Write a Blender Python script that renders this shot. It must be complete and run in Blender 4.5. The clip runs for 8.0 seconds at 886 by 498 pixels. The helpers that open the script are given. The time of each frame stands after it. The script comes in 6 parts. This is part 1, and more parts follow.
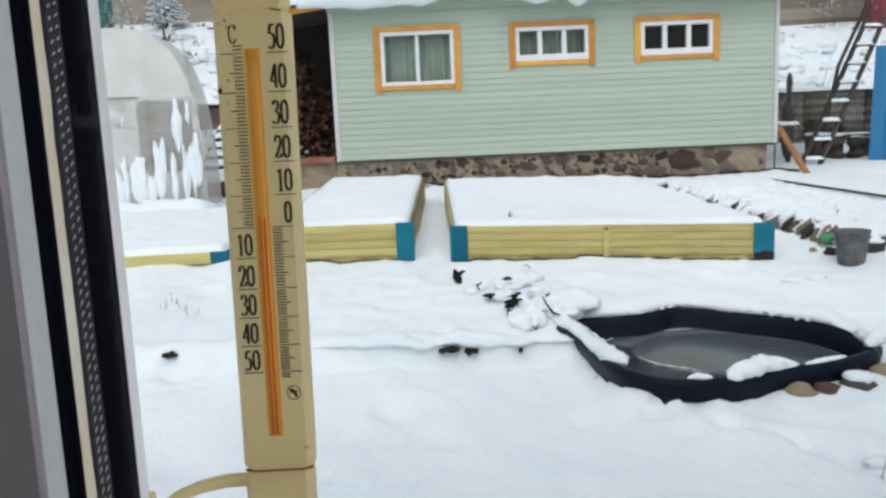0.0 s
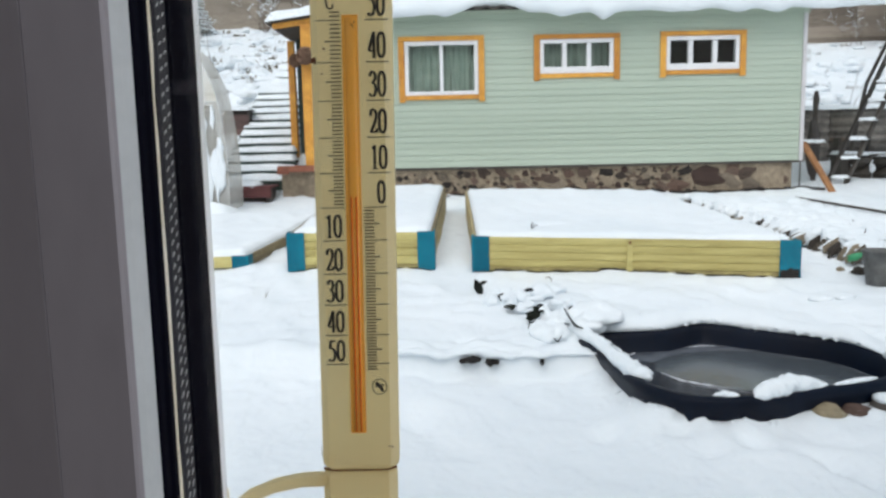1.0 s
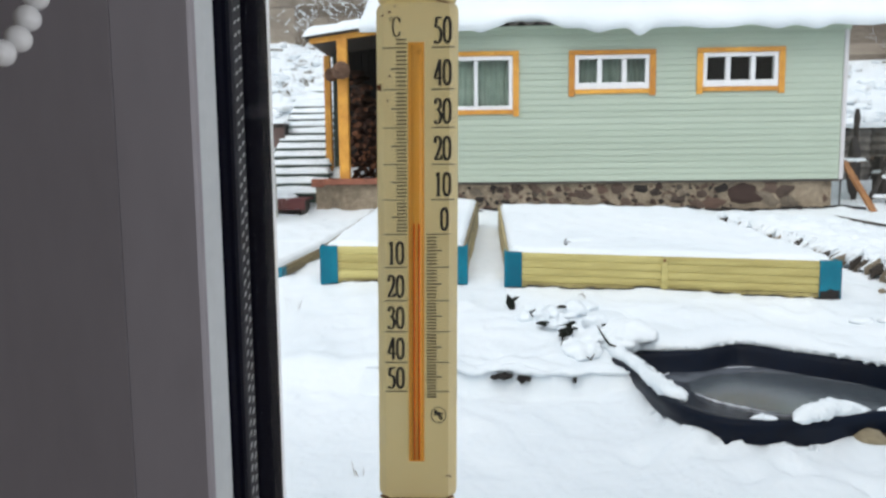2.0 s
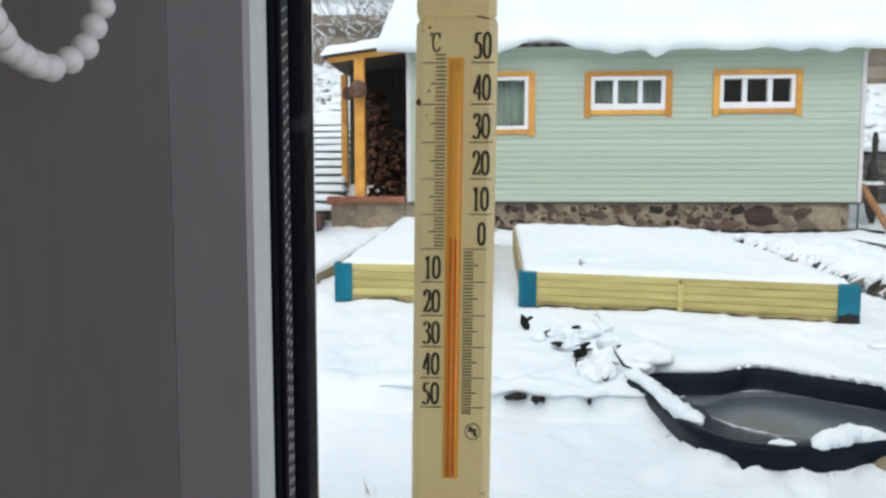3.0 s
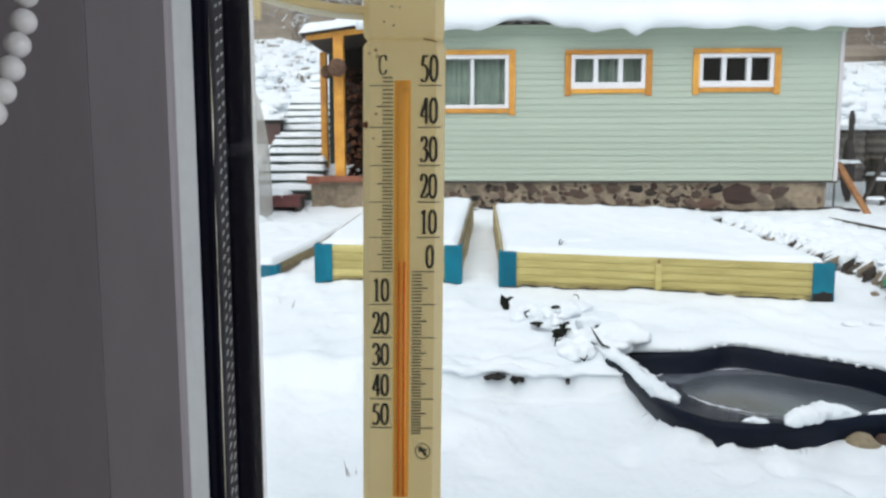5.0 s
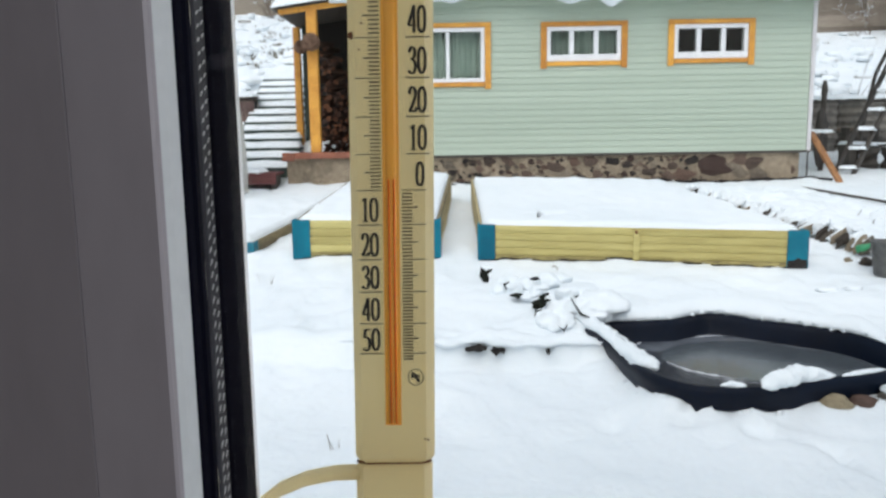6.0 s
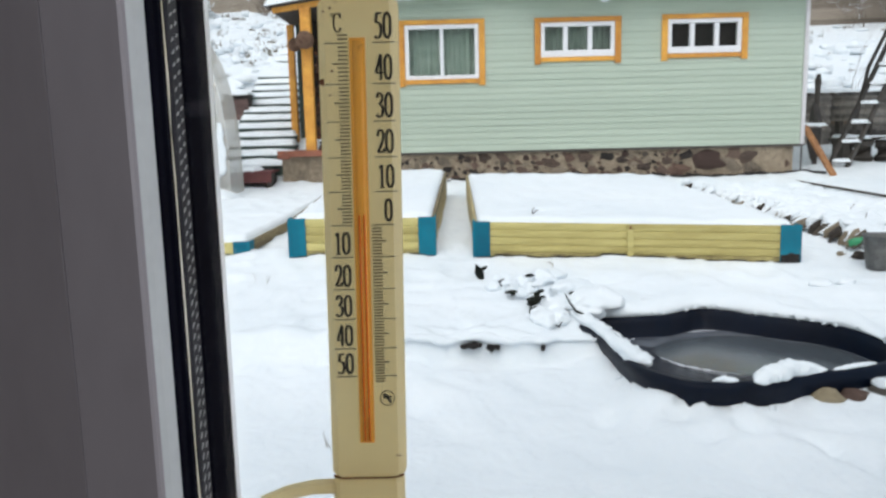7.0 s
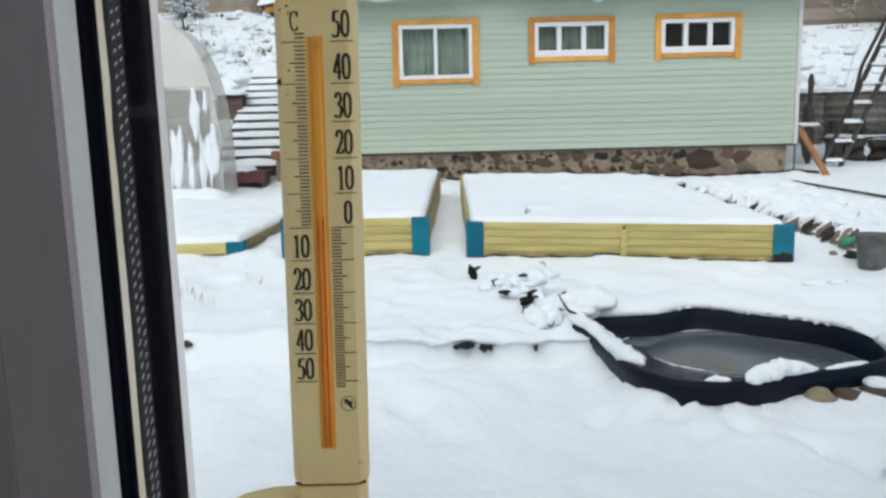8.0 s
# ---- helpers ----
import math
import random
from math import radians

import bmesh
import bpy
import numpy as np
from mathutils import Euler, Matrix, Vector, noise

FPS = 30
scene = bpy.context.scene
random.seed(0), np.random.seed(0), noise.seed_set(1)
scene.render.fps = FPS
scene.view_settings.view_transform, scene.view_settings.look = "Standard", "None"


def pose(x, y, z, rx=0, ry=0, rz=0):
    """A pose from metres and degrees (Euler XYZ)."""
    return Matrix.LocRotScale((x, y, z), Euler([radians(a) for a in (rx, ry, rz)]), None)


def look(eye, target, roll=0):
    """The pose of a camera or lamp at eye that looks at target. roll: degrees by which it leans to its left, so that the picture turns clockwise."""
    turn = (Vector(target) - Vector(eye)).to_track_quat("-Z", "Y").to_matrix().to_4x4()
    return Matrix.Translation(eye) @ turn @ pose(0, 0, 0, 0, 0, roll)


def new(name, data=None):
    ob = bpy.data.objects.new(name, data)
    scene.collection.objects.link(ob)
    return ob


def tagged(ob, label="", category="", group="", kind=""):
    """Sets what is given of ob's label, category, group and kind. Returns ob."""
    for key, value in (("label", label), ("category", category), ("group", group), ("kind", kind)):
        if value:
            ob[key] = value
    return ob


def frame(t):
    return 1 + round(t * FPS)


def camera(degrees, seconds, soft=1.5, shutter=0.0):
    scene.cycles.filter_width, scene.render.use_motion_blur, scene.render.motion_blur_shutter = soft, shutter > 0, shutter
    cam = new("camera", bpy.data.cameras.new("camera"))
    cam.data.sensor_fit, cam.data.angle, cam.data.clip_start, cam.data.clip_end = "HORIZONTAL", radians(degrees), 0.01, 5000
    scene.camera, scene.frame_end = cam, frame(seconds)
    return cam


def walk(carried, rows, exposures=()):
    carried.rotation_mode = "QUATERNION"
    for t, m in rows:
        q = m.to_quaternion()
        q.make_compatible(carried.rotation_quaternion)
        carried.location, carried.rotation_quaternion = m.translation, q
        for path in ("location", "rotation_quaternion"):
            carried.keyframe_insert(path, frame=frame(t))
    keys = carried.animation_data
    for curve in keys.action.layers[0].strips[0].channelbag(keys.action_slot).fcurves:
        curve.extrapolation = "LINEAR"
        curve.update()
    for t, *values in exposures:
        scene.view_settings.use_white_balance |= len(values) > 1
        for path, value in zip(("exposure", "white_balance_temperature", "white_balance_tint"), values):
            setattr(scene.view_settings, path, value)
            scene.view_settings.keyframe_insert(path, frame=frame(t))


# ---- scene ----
cam = camera(61.0, 8.0, soft=2.6)
PATH = [
    (0, (0.1948, 0.2126, 1.2444), (0.2258, 2.1918, 0.9583), -2.49),
    (0.5, (0.1854, 0.2269, 1.2369), (0.2004, 2.2084, 0.9657), -1.98),
    (1, (0.1555, 0.2376, 1.2304), (0.1430, 2.2212, 0.9746), -1.23),
    (1.5, (0.1434, 0.2407, 1.2320), (0.0871, 2.2255, 0.9925), -0.86),
    (1.7, (0.1430, 0.2397, 1.2378), (0.0706, 2.2248, 1.0057), -0.78),
    (2.8, (0.1325, 0.2442, 1.2312), (0.0028, 2.2323, 1.0562), -0.14),
    (3, (0.1306, 0.2408, 1.2347), (0.0011, 2.2296, 1.0670), 0.01),
    (3.5, (0.1229, 0.2437, 1.2336), (-0.0041, 2.2334, 1.0755), 0.18),
    (4, (0.1258, 0.2408, 1.2476), (0.0078, 2.2315, 1.0950), 0.20),
    (4.5, (0.1396, 0.2362, 1.2471), (0.0318, 2.2256, 1.0713), -0.02),
    (5, (0.1457, 0.2429, 1.2548), (0.0646, 2.2285, 1.0292), -0.10),
    (5.2, (0.1503, 0.2515, 1.2396), (0.0800, 2.2346, 0.9895), -0.12),
    (6.3, (0.1368, 0.2522, 1.2272), (0.1217, 2.2306, 0.9346), -1.09),
    (6.5, (0.1414, 0.2453, 1.2386), (0.1254, 2.2230, 0.9410), -1.15),
    (7, (0.1535, 0.2304, 1.2468), (0.1384, 2.2079, 0.9481), -1.38),
    (7.5, (0.1571, 0.2315, 1.2469), (0.1477, 2.2090, 0.9478), -1.34),
    (8, (0.1693, 0.2369, 1.2468), (0.1667, 2.2144, 0.9473), -1.41),
]
EXPOSURES = [(0, 0.06), (1, 0.14), (1.5, 0.21), (3.5, 0.24), (4.5, 0.25), (6.5, 0.22), (7.5, 0.15), (8, 0.08)]
walk(cam, [(t, look(eye, target, roll)) for t, eye, target, roll in PATH], EXPOSURES)

# world, sun and exposure: an even overcast winter sky
world = bpy.data.worlds.new("overcast")
scene.world = world
world.use_nodes = True
wn, wl = world.node_tree.nodes, world.node_tree.links
wn.clear()
sky = wn.new("ShaderNodeTexSky")
sky.sky_type = "NISHITA"
sky.sun_disc = False
sky.sun_elevation, sky.sun_rotation = radians(53), radians(196)
sky.air_density, sky.dust_density = 1.0, 4.0
sky_bg, cloud_bg, world_sum, world_out = (wn.new(k) for k in ("ShaderNodeBackground", "ShaderNodeBackground", "ShaderNodeAddShader", "ShaderNodeOutputWorld"))
sky_bg.inputs["Strength"].default_value = 0.05
cloud_bg.inputs["Color"].default_value = (0.86, 0.955, 1.0, 1)
cloud_bg.inputs["Strength"].default_value = 0.46
wl.new(sky.outputs[0], sky_bg.inputs["Color"])
wl.new(sky_bg.outputs[0], world_sum.inputs[0])
wl.new(cloud_bg.outputs[0], world_sum.inputs[1])
wl.new(world_sum.outputs[0], world_out.inputs["Surface"])
sun = new("sun", bpy.data.lights.new("sun", "SUN"))
sun.data.energy, sun.data.angle, sun.data.color = 1.35, radians(80), (0.945, 0.985, 1.0)
sun.matrix_world = look((-2.5, -4.6, 12), (0, 4, 0))


# added fill lamp that brightens sash and thermometer; no such source is in view
room_light = new("room_fill_light", bpy.data.lights.new("room_fill_light", "AREA"))
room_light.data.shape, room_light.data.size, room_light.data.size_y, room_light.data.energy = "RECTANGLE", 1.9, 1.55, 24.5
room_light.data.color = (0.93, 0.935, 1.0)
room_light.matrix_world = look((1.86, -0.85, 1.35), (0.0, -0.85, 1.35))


# ---- materials ----
def mat(name, dark, light, rough=0.6, metal=0.0, coarse=2.0, fine=40.0, bump=0.2, bump_scale=60.0, distance=0.01, per_piece=0.0, coat=0.0, translucent=0.0, spec=0.5, stretch=(1, 1, 1)):
    m = bpy.data.materials.new(name)
    m.use_nodes = True
    n, l = m.node_tree.nodes, m.node_tree.links
    n.clear()
    out, bsdf, tc, mp = (n.new(k) for k in ("ShaderNodeOutputMaterial", "ShaderNodeBsdfPrincipled", "ShaderNodeTexCoord", "ShaderNodeMapping"))
    mp.inputs["Scale"].default_value = stretch
    l.new(tc.outputs["Object"], mp.inputs["Vector"])
    noises = []
    for s in (coarse, fine, bump_scale):
        t = n.new("ShaderNodeTexNoise")
        t.inputs["Scale"].default_value, t.inputs["Detail"].default_value = s, 4.0
        l.new(mp.outputs[0], t.inputs["Vector"])
        noises.append(t)
    add = n.new("ShaderNodeMath")
    add.operation = "MULTIPLY_ADD"
    add.inputs[1].default_value, add.inputs[2].default_value = 0.4, 0.0
    l.new(noises[1].outputs["Fac"], add.inputs[0])
    mix = n.new("ShaderNodeMath")
    mix.operation = "MULTIPLY_ADD"
    mix.inputs[1].default_value = 0.6
    l.new(noises[0].outputs["Fac"], mix.inputs[0])
    l.new(add.outputs[0], mix.inputs[2])
    fac = mix.outputs[0]
    if per_piece:
        info, piece = n.new("ShaderNodeObjectInfo"), n.new("ShaderNodeMath")
        piece.operation = "MULTIPLY_ADD"
        piece.inputs[1].default_value = per_piece
        sub = n.new("ShaderNodeMath")
        sub.operation = "SUBTRACT"
        sub.inputs[1].default_value = per_piece / 2
        l.new(info.outputs["Random"], piece.inputs[0])
        l.new(fac, piece.inputs[2])
        l.new(piece.outputs[0], sub.inputs[0])
        fac = sub.outputs[0]
    ramp = n.new("ShaderNodeValToRGB")
    ramp.color_ramp.elements[0].position, ramp.color_ramp.elements[1].position = 0.32, 0.68
    ramp.color_ramp.elements[0].color, ramp.color_ramp.elements[1].color = (*dark, 1), (*light, 1)
    l.new(fac, ramp.inputs["Fac"])
    l.new(ramp.outputs[0], bsdf.inputs["Base Color"])
    bsdf.inputs["Roughness"].default_value, bsdf.inputs["Metallic"].default_value = rough, metal
    bsdf.inputs["Coat Weight"].default_value = coat
    bsdf.inputs["Specular IOR Level"].default_value = spec
    if bump:
        b = n.new("ShaderNodeBump")
        b.inputs["Strength"].default_value, b.inputs["Distance"].default_value = bump, distance
        l.new(noises[2].outputs["Fac"], b.inputs["Height"])
        l.new(b.outputs[0], bsdf.inputs["Normal"])
    surface = bsdf.outputs[0]
    if translucent:
        tr, blend = n.new("ShaderNodeBsdfTranslucent"), n.new("ShaderNodeMixShader")
        blend.inputs[0].default_value = translucent
        l.new(ramp.outputs[0], tr.inputs["Color"])
        l.new(bsdf.outputs[0], blend.inputs[1])
        l.new(tr.outputs[0], blend.inputs[2])
        surface = blend.outputs[0]
    l.new(surface, out.inputs["Surface"])
    return m


def clear_glass(name, tint=(1, 1, 1), gloss=0.02, ior=1.38):
    """A thin pane: mostly clear, with a mirror part that grows at grazing angles."""
    m = bpy.data.materials.new(name)
    m.use_nodes = True
    n, l = m.node_tree.nodes, m.node_tree.links
    n.clear()
    out, tr, gl, mix, fr = (n.new(k) for k in ("ShaderNodeOutputMaterial", "ShaderNodeBsdfTransparent", "ShaderNodeBsdfGlossy", "ShaderNodeMixShader", "ShaderNodeFresnel"))
    tr.inputs["Color"].default_value = (*tint, 1)
    gl.inputs["Roughness"].default_value = gloss
    fr.inputs["IOR"].default_value = ior
    l.new(fr.outputs[0], mix.inputs[0])
    l.new(tr.outputs[0], mix.inputs[1])
    l.new(gl.outputs[0], mix.inputs[2])
    l.new(mix.outputs[0], out.inputs["Surface"])
    return m


def film_plastic(name, dark, light, clear):
    """Milky greenhouse sheet that lets part of the view through."""
    m = mat(name, dark, light, rough=0.35, coarse=1.6, fine=6, bump=0.35, bump_scale=5, distance=0.03, translucent=0.5)
    n, l = m.node_tree.nodes, m.node_tree.links
    out = next(x for x in n if x.type == "OUTPUT_MATERIAL")
    surface = out.inputs["Surface"].links[0].from_socket
    tr, mix = n.new("ShaderNodeBsdfTransparent"), n.new("ShaderNodeMixShader")
    mix.inputs[0].default_value = clear
    l.new(surface, mix.inputs[1])
    l.new(tr.outputs[0], mix.inputs[2])
    l.new(mix.outputs[0], out.inputs["Surface"])
    return m


SNOW = mat("snow", (0.745, 0.80, 0.84), (0.89, 0.928, 0.952), rough=0.65, coarse=0.9, fine=25, bump=0.42, bump_scale=22, distance=0.026, spec=0.25)
SIDING = mat("mint_siding", (0.393, 0.463, 0.375), (0.446, 0.519, 0.425), rough=0.5, coarse=0.8, fine=30, bump=0.08, bump_scale=80, per_piece=0.25, stretch=(0.4, 1, 3))
SIDE_TRIM = mat("pale_corner_trim", (0.56, 0.54, 0.55), (0.66, 0.64, 0.65), rough=0.5)
ORANGE = mat("orange_paint", (0.50, 0.20, 0.025), (0.80, 0.40, 0.06), rough=0.55, coarse=5, fine=30, bump=0.15, bump_scale=50, per_piece=0.3)
WHITE_PVC = mat("white_plastic", (0.76, 0.76, 0.78), (0.84, 0.84, 0.85), rough=0.35, coarse=3, fine=60, bump=0.02)
MORTAR = mat("plinth_mortar", (0.12, 0.093, 0.065), (0.40, 0.322, 0.23), rough=0.9, coarse=2.6, fine=14, bump=0.8, bump_scale=22, distance=0.02)
STONE = mat("plinth_stone", (0.02, 0.016, 0.014), (0.15, 0.10, 0.075), rough=0.85, coarse=4, fine=25, bump=0.6, bump_scale=30, distance=0.02, per_piece=0.7)
STONE_RED = mat("reddish_plinth_stone", (0.05, 0.028, 0.022), (0.15, 0.092, 0.068), rough=0.85, coarse=4, fine=25, bump=0.6, bump_scale=30, distance=0.02, per_piece=0.6)
STONE_GREY = mat("greyish_plinth_stone", (0.09, 0.072, 0.056), (0.26, 0.21, 0.155), rough=0.85, coarse=4, fine=25, bump=0.6, bump_scale=30, distance=0.02, per_piece=0.6)
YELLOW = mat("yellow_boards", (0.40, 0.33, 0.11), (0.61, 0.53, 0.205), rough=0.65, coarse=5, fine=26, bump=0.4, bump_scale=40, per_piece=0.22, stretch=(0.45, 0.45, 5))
# side boards: the shade on the beds' flanks is painted as duller yellow
YELLOW_SHADED = mat("shaded_side_boards", (0.17, 0.13, 0.07), (0.46, 0.38, 0.20), rough=0.8, coarse=4, fine=30, bump=0.5, bump_scale=40, per_piece=0.5, stretch=(0.7, 0.7, 4))
YELLOW_SPLASHED = mat("mud_splashed_boards", (0.10, 0.07, 0.03), (0.52, 0.44, 0.17), rough=0.75, coarse=9, fine=40, bump=0.4, bump_scale=40, stretch=(0.7, 0.7, 3))
BLUE = mat("blue_corner_paint", (0.003, 0.105, 0.165), (0.008, 0.195, 0.275), rough=0.6, coarse=4, fine=30, bump=0.2, per_piece=0.2, spec=0.15)
WOOD_RAW = mat("weathered_wood", (0.16, 0.12, 0.09), (0.34, 0.28, 0.22), rough=0.85, coarse=2, fine=20, bump=0.5, bump_scale=25, per_piece=0.5, stretch=(1, 1, 6))
SOIL = mat("wet_soil", (0.007, 0.006, 0.006), (0.022, 0.018, 0.016), rough=0.95, bump=0.8, bump_scale=20)
BLACK_PLASTIC = mat("black_pond_plastic", (0.001, 0.0036, 0.010), (0.003, 0.0085, 0.021), rough=0.42, coarse=4, fine=30, bump=0.35, bump_scale=14, distance=0.012, spec=0.09)
ICE = mat("pond_ice", (0.052, 0.064, 0.074), (0.096, 0.112, 0.127), rough=0.2, coarse=3, fine=12, bump=0.06, bump_scale=8, spec=0.6)
FROST = mat("thin_frost", (0.42, 0.43, 0.46), (0.72, 0.74, 0.78), rough=0.6, coarse=8, fine=40, bump=0.3)
SHELF_ICE = mat("milky_shelf_ice", (0.022, 0.027, 0.036), (0.09, 0.10, 0.122), rough=0.18, coarse=5, fine=18, bump=0.1, bump_scale=10, spec=0.6)
# white frame seen against the light: its shade is painted as this grey
SASH_SHADE = mat("sash_shade_grey", (0.219, 0.203, 0.217), (0.257, 0.240, 0.255), rough=0.5, coarse=14, fine=160, bump=0.06, bump_scale=500, distance=0.0005, stretch=(1, 1, 0.25))
RUBBER = mat("black_gasket", (0.0010, 0.0012, 0.004), (0.0025, 0.003, 0.008), rough=0.6, coarse=20, fine=200, bump=0.1, bump_scale=300, distance=0.0005, spec=0.03)
LIP = mat("pale_bead_lip", (0.42, 0.45, 0.45), (0.50, 0.53, 0.53), rough=0.45, coarse=20, fine=200, bump=0)
CREAM_SEAL = mat("cream_sealant", (0.72, 0.64, 0.42), (0.90, 0.87, 0.77), rough=0.6, coarse=22, fine=200, bump=0.4, bump_scale=120, distance=0.001)
SPACER = mat("spacer_metal", (0.02, 0.021, 0.026), (0.04, 0.041, 0.048), rough=0.6, coarse=30, fine=300, bump=0.05, spec=0.15)
SPACER_DOT = mat("spacer_hole_glint", (0.45, 0.46, 0.46), (0.62, 0.63, 0.63), rough=0.4, coarse=50, fine=300, bump=0)
CREAM = mat("cream_thermometer_plastic", (0.88, 0.765, 0.485), (0.94, 0.84, 0.56), rough=0.42, coarse=22, fine=260, bump=0.08, bump_scale=400, distance=0.0004, translucent=0.58)
LIT_EDGE = mat("lit_edge_plastic", (0.82, 0.80, 0.70), (0.9, 0.88, 0.80), rough=0.4, coarse=30, fine=200, bump=0, translucent=0.75)
GREY_RIB = mat("grey_corrugated_plastic", (0.34, 0.34, 0.33), (0.52, 0.53, 0.52), rough=0.45, coarse=2, fine=20, bump=0.05, translucent=0.25)
INK = mat("black_ink", (0.012, 0.012, 0.012), (0.03, 0.028, 0.026), rough=0.6, coarse=300, fine=900, bump=0)
STRIP = mat("orange_tube_backing", (1.0, 0.43, 0.06), (1.0, 0.49, 0.085), rough=0.3, coarse=40, fine=300, bump=0, spec=0.3)
LIQUID = mat("red_spirit", (0.95, 0.15, 0.015), (1.0, 0.21, 0.025), rough=0.2, coarse=60, fine=300, bump=0, translucent=0.2)
RUST = mat("rust_stain", (0.10, 0.03, 0.012), (0.22, 0.08, 0.03), rough=0.9, coarse=200, fine=900, bump=0.3)
BEAD = mat("white_bead_plastic", (0.78, 0.78, 0.77), (0.85, 0.85, 0.84), rough=0.3, coarse=60, fine=300, bump=0, translucent=0.35)
# unseen room surfaces, made dark so that the panes reflect little of them
ROOM_PAINT = mat("dark_room_wall", (0.09, 0.07, 0.055), (0.15, 0.12, 0.095), rough=0.8)
FLOOR_WOOD = mat("room_floor", (0.22, 0.14, 0.08), (0.34, 0.23, 0.14), rough=0.5)
PLASTER_OUT = mat("outer_wall_plaster", (0.55, 0.52, 0.46), (0.66, 0.63, 0.57), rough=0.9, bump=0.5)
GLASS = clear_glass("window_glass")
HOUSE_GLASS = clear_glass("far_window_glass", (0.92, 0.96, 0.94), 0.05, 1.25)
CURTAIN = mat("sheer_curtain", (0.36, 0.44, 0.38), (0.70, 0.76, 0.68), rough=0.9, coarse=6, fine=60, bump=0.2, translucent=0.3)
# near-black colour stands in for the shade inside rooms and porch
INTERIOR_SHADE = mat("interior_shade_black", (0.007, 0.007, 0.007), (0.016, 0.015, 0.014), rough=0.9)
SLATE = mat("old_roof_slate", (0.14, 0.125, 0.11), (0.26, 0.24, 0.22), rough=0.9, coarse=3, fine=30, bump=0.4, per_piece=0.2)
FENCE_SLATE = mat("fence_slate", (0.07, 0.064, 0.058), (0.34, 0.31, 0.27), rough=0.9, coarse=1.4, fine=14, bump=0.4, per_piece=0.4)
BROWN = mat("brown_crate_paint", (0.08, 0.05, 0.045), (0.17, 0.105, 0.095), rough=0.8, coarse=4, fine=30, per_piece=0.3)
DECK = mat("red_deck_paint", (0.15, 0.052, 0.033), (0.34, 0.12, 0.07), rough=0.7, coarse=4, fine=30, per_piece=0.3)
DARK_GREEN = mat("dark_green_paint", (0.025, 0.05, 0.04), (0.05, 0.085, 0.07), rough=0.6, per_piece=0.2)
STEP_WOOD = mat("step_planks", (0.10, 0.13, 0.10), (0.26, 0.29, 0.25), rough=0.85, coarse=3, per_piece=0.4)
LOG_BARK = mat("log_bark", (0.03, 0.014, 0.009), (0.09, 0.042, 0.024), rough=0.95, coarse=8, bump=0.7, per_piece=0.3)
LOG_END = mat("split_wood", (0.045, 0.017, 0.009), (0.165, 0.062, 0.027), rough=0.9, coarse=10, fine=60, bump=0.4, per_piece=0.6)
WICKER = mat("brown_wicker", (0.10, 0.055, 0.035), (0.30, 0.18, 0.12), rough=0.9, coarse=20, fine=90, bump=0.8, bump_scale=60, distance=0.02)
FILM = film_plastic("greenhouse_sheet", (0.56, 0.52, 0.44), (0.76, 0.76, 0.73), 0.30)
FILM_LIT = film_plastic("lit_upper_sheet", (0.78, 0.73, 0.62), (0.94, 0.95, 0.95), 0.10)
DARK_WOOD = mat("dark_wet_wood", (0.025, 0.022, 0.02), (0.075, 0.065, 0.055), rough=0.75, coarse=5, bump=0.4, per_piece=0.3)
NEW_PLANK = mat("varnished_plank", (0.16, 0.06, 0.022), (0.44, 0.21, 0.075), rough=0.55, coarse=3, fine=25, bump=0.2, stretch=(4, 4, 1))
SKY_BLUE = mat("bright_blue_paint", (0.008, 0.15, 0.35), (0.022, 0.22, 0.45), rough=0.5, coarse=2, fine=20)
DARK_RED = mat("dark_red_paint", (0.10, 0.012, 0.022), (0.19, 0.03, 0.04), rough=0.6, coarse=2)
WINE_WOOD = mat("dark_red_weathered_wood", (0.045, 0.012, 0.014), (0.13, 0.042, 0.04), rough=0.8, coarse=4, fine=30, bump=0.3, per_piece=0.3)
TEAL = mat("teal_paint", (0.01, 0.16, 0.16), (0.03, 0.26, 0.25), rough=0.6)
ZINC = mat("dull_zinc", (0.06, 0.06, 0.06), (0.17, 0.17, 0.165), rough=0.55, metal=0.4, coarse=12, fine=60, bump=0.2)
GREEN_PLASTIC = mat("green_bottle_plastic", (0.02, 0.22, 0.09), (0.05, 0.36, 0.16), rough=0.3)
ROCK = mat("border_rock", (0.035, 0.028, 0.022), (0.27, 0.22, 0.155), rough=0.9, coarse=5, fine=25, bump=0.6, bump_scale=30, per_piece=0.8)
TAN_STONE = mat("tan_field_stone", (0.17, 0.135, 0.085), (0.34, 0.28, 0.18), rough=0.85, coarse=14, fine=60, bump=0.4, bump_scale=60, distance=0.006)
LEAF = mat("frosted_leaf_and_shade", (0.005, 0.007, 0.006), (0.02, 0.026, 0.016), rough=0.7, coarse=10, per_piece=0.3, spec=0.12)
NEEDLE = mat("spruce_needles", (0.015, 0.03, 0.018), (0.04, 0.065, 0.035), rough=0.8, coarse=10)
TWIG = mat("bare_twig", (0.07, 0.05, 0.04), (0.17, 0.13, 0.10), rough=0.9, coarse=20)
DRY_GRASS = mat("dry_grass", (0.06, 0.05, 0.035), (0.20, 0.165, 0.10), rough=0.95, coarse=3)
FAR_BOARD = mat("far_grey_boards", (0.15, 0.125, 0.10), (0.31, 0.265, 0.215), rough=0.95, coarse=0.8, fine=6, bump=0.4, bump_scale=10, per_piece=0.4, stretch=(0.5, 1, 2))


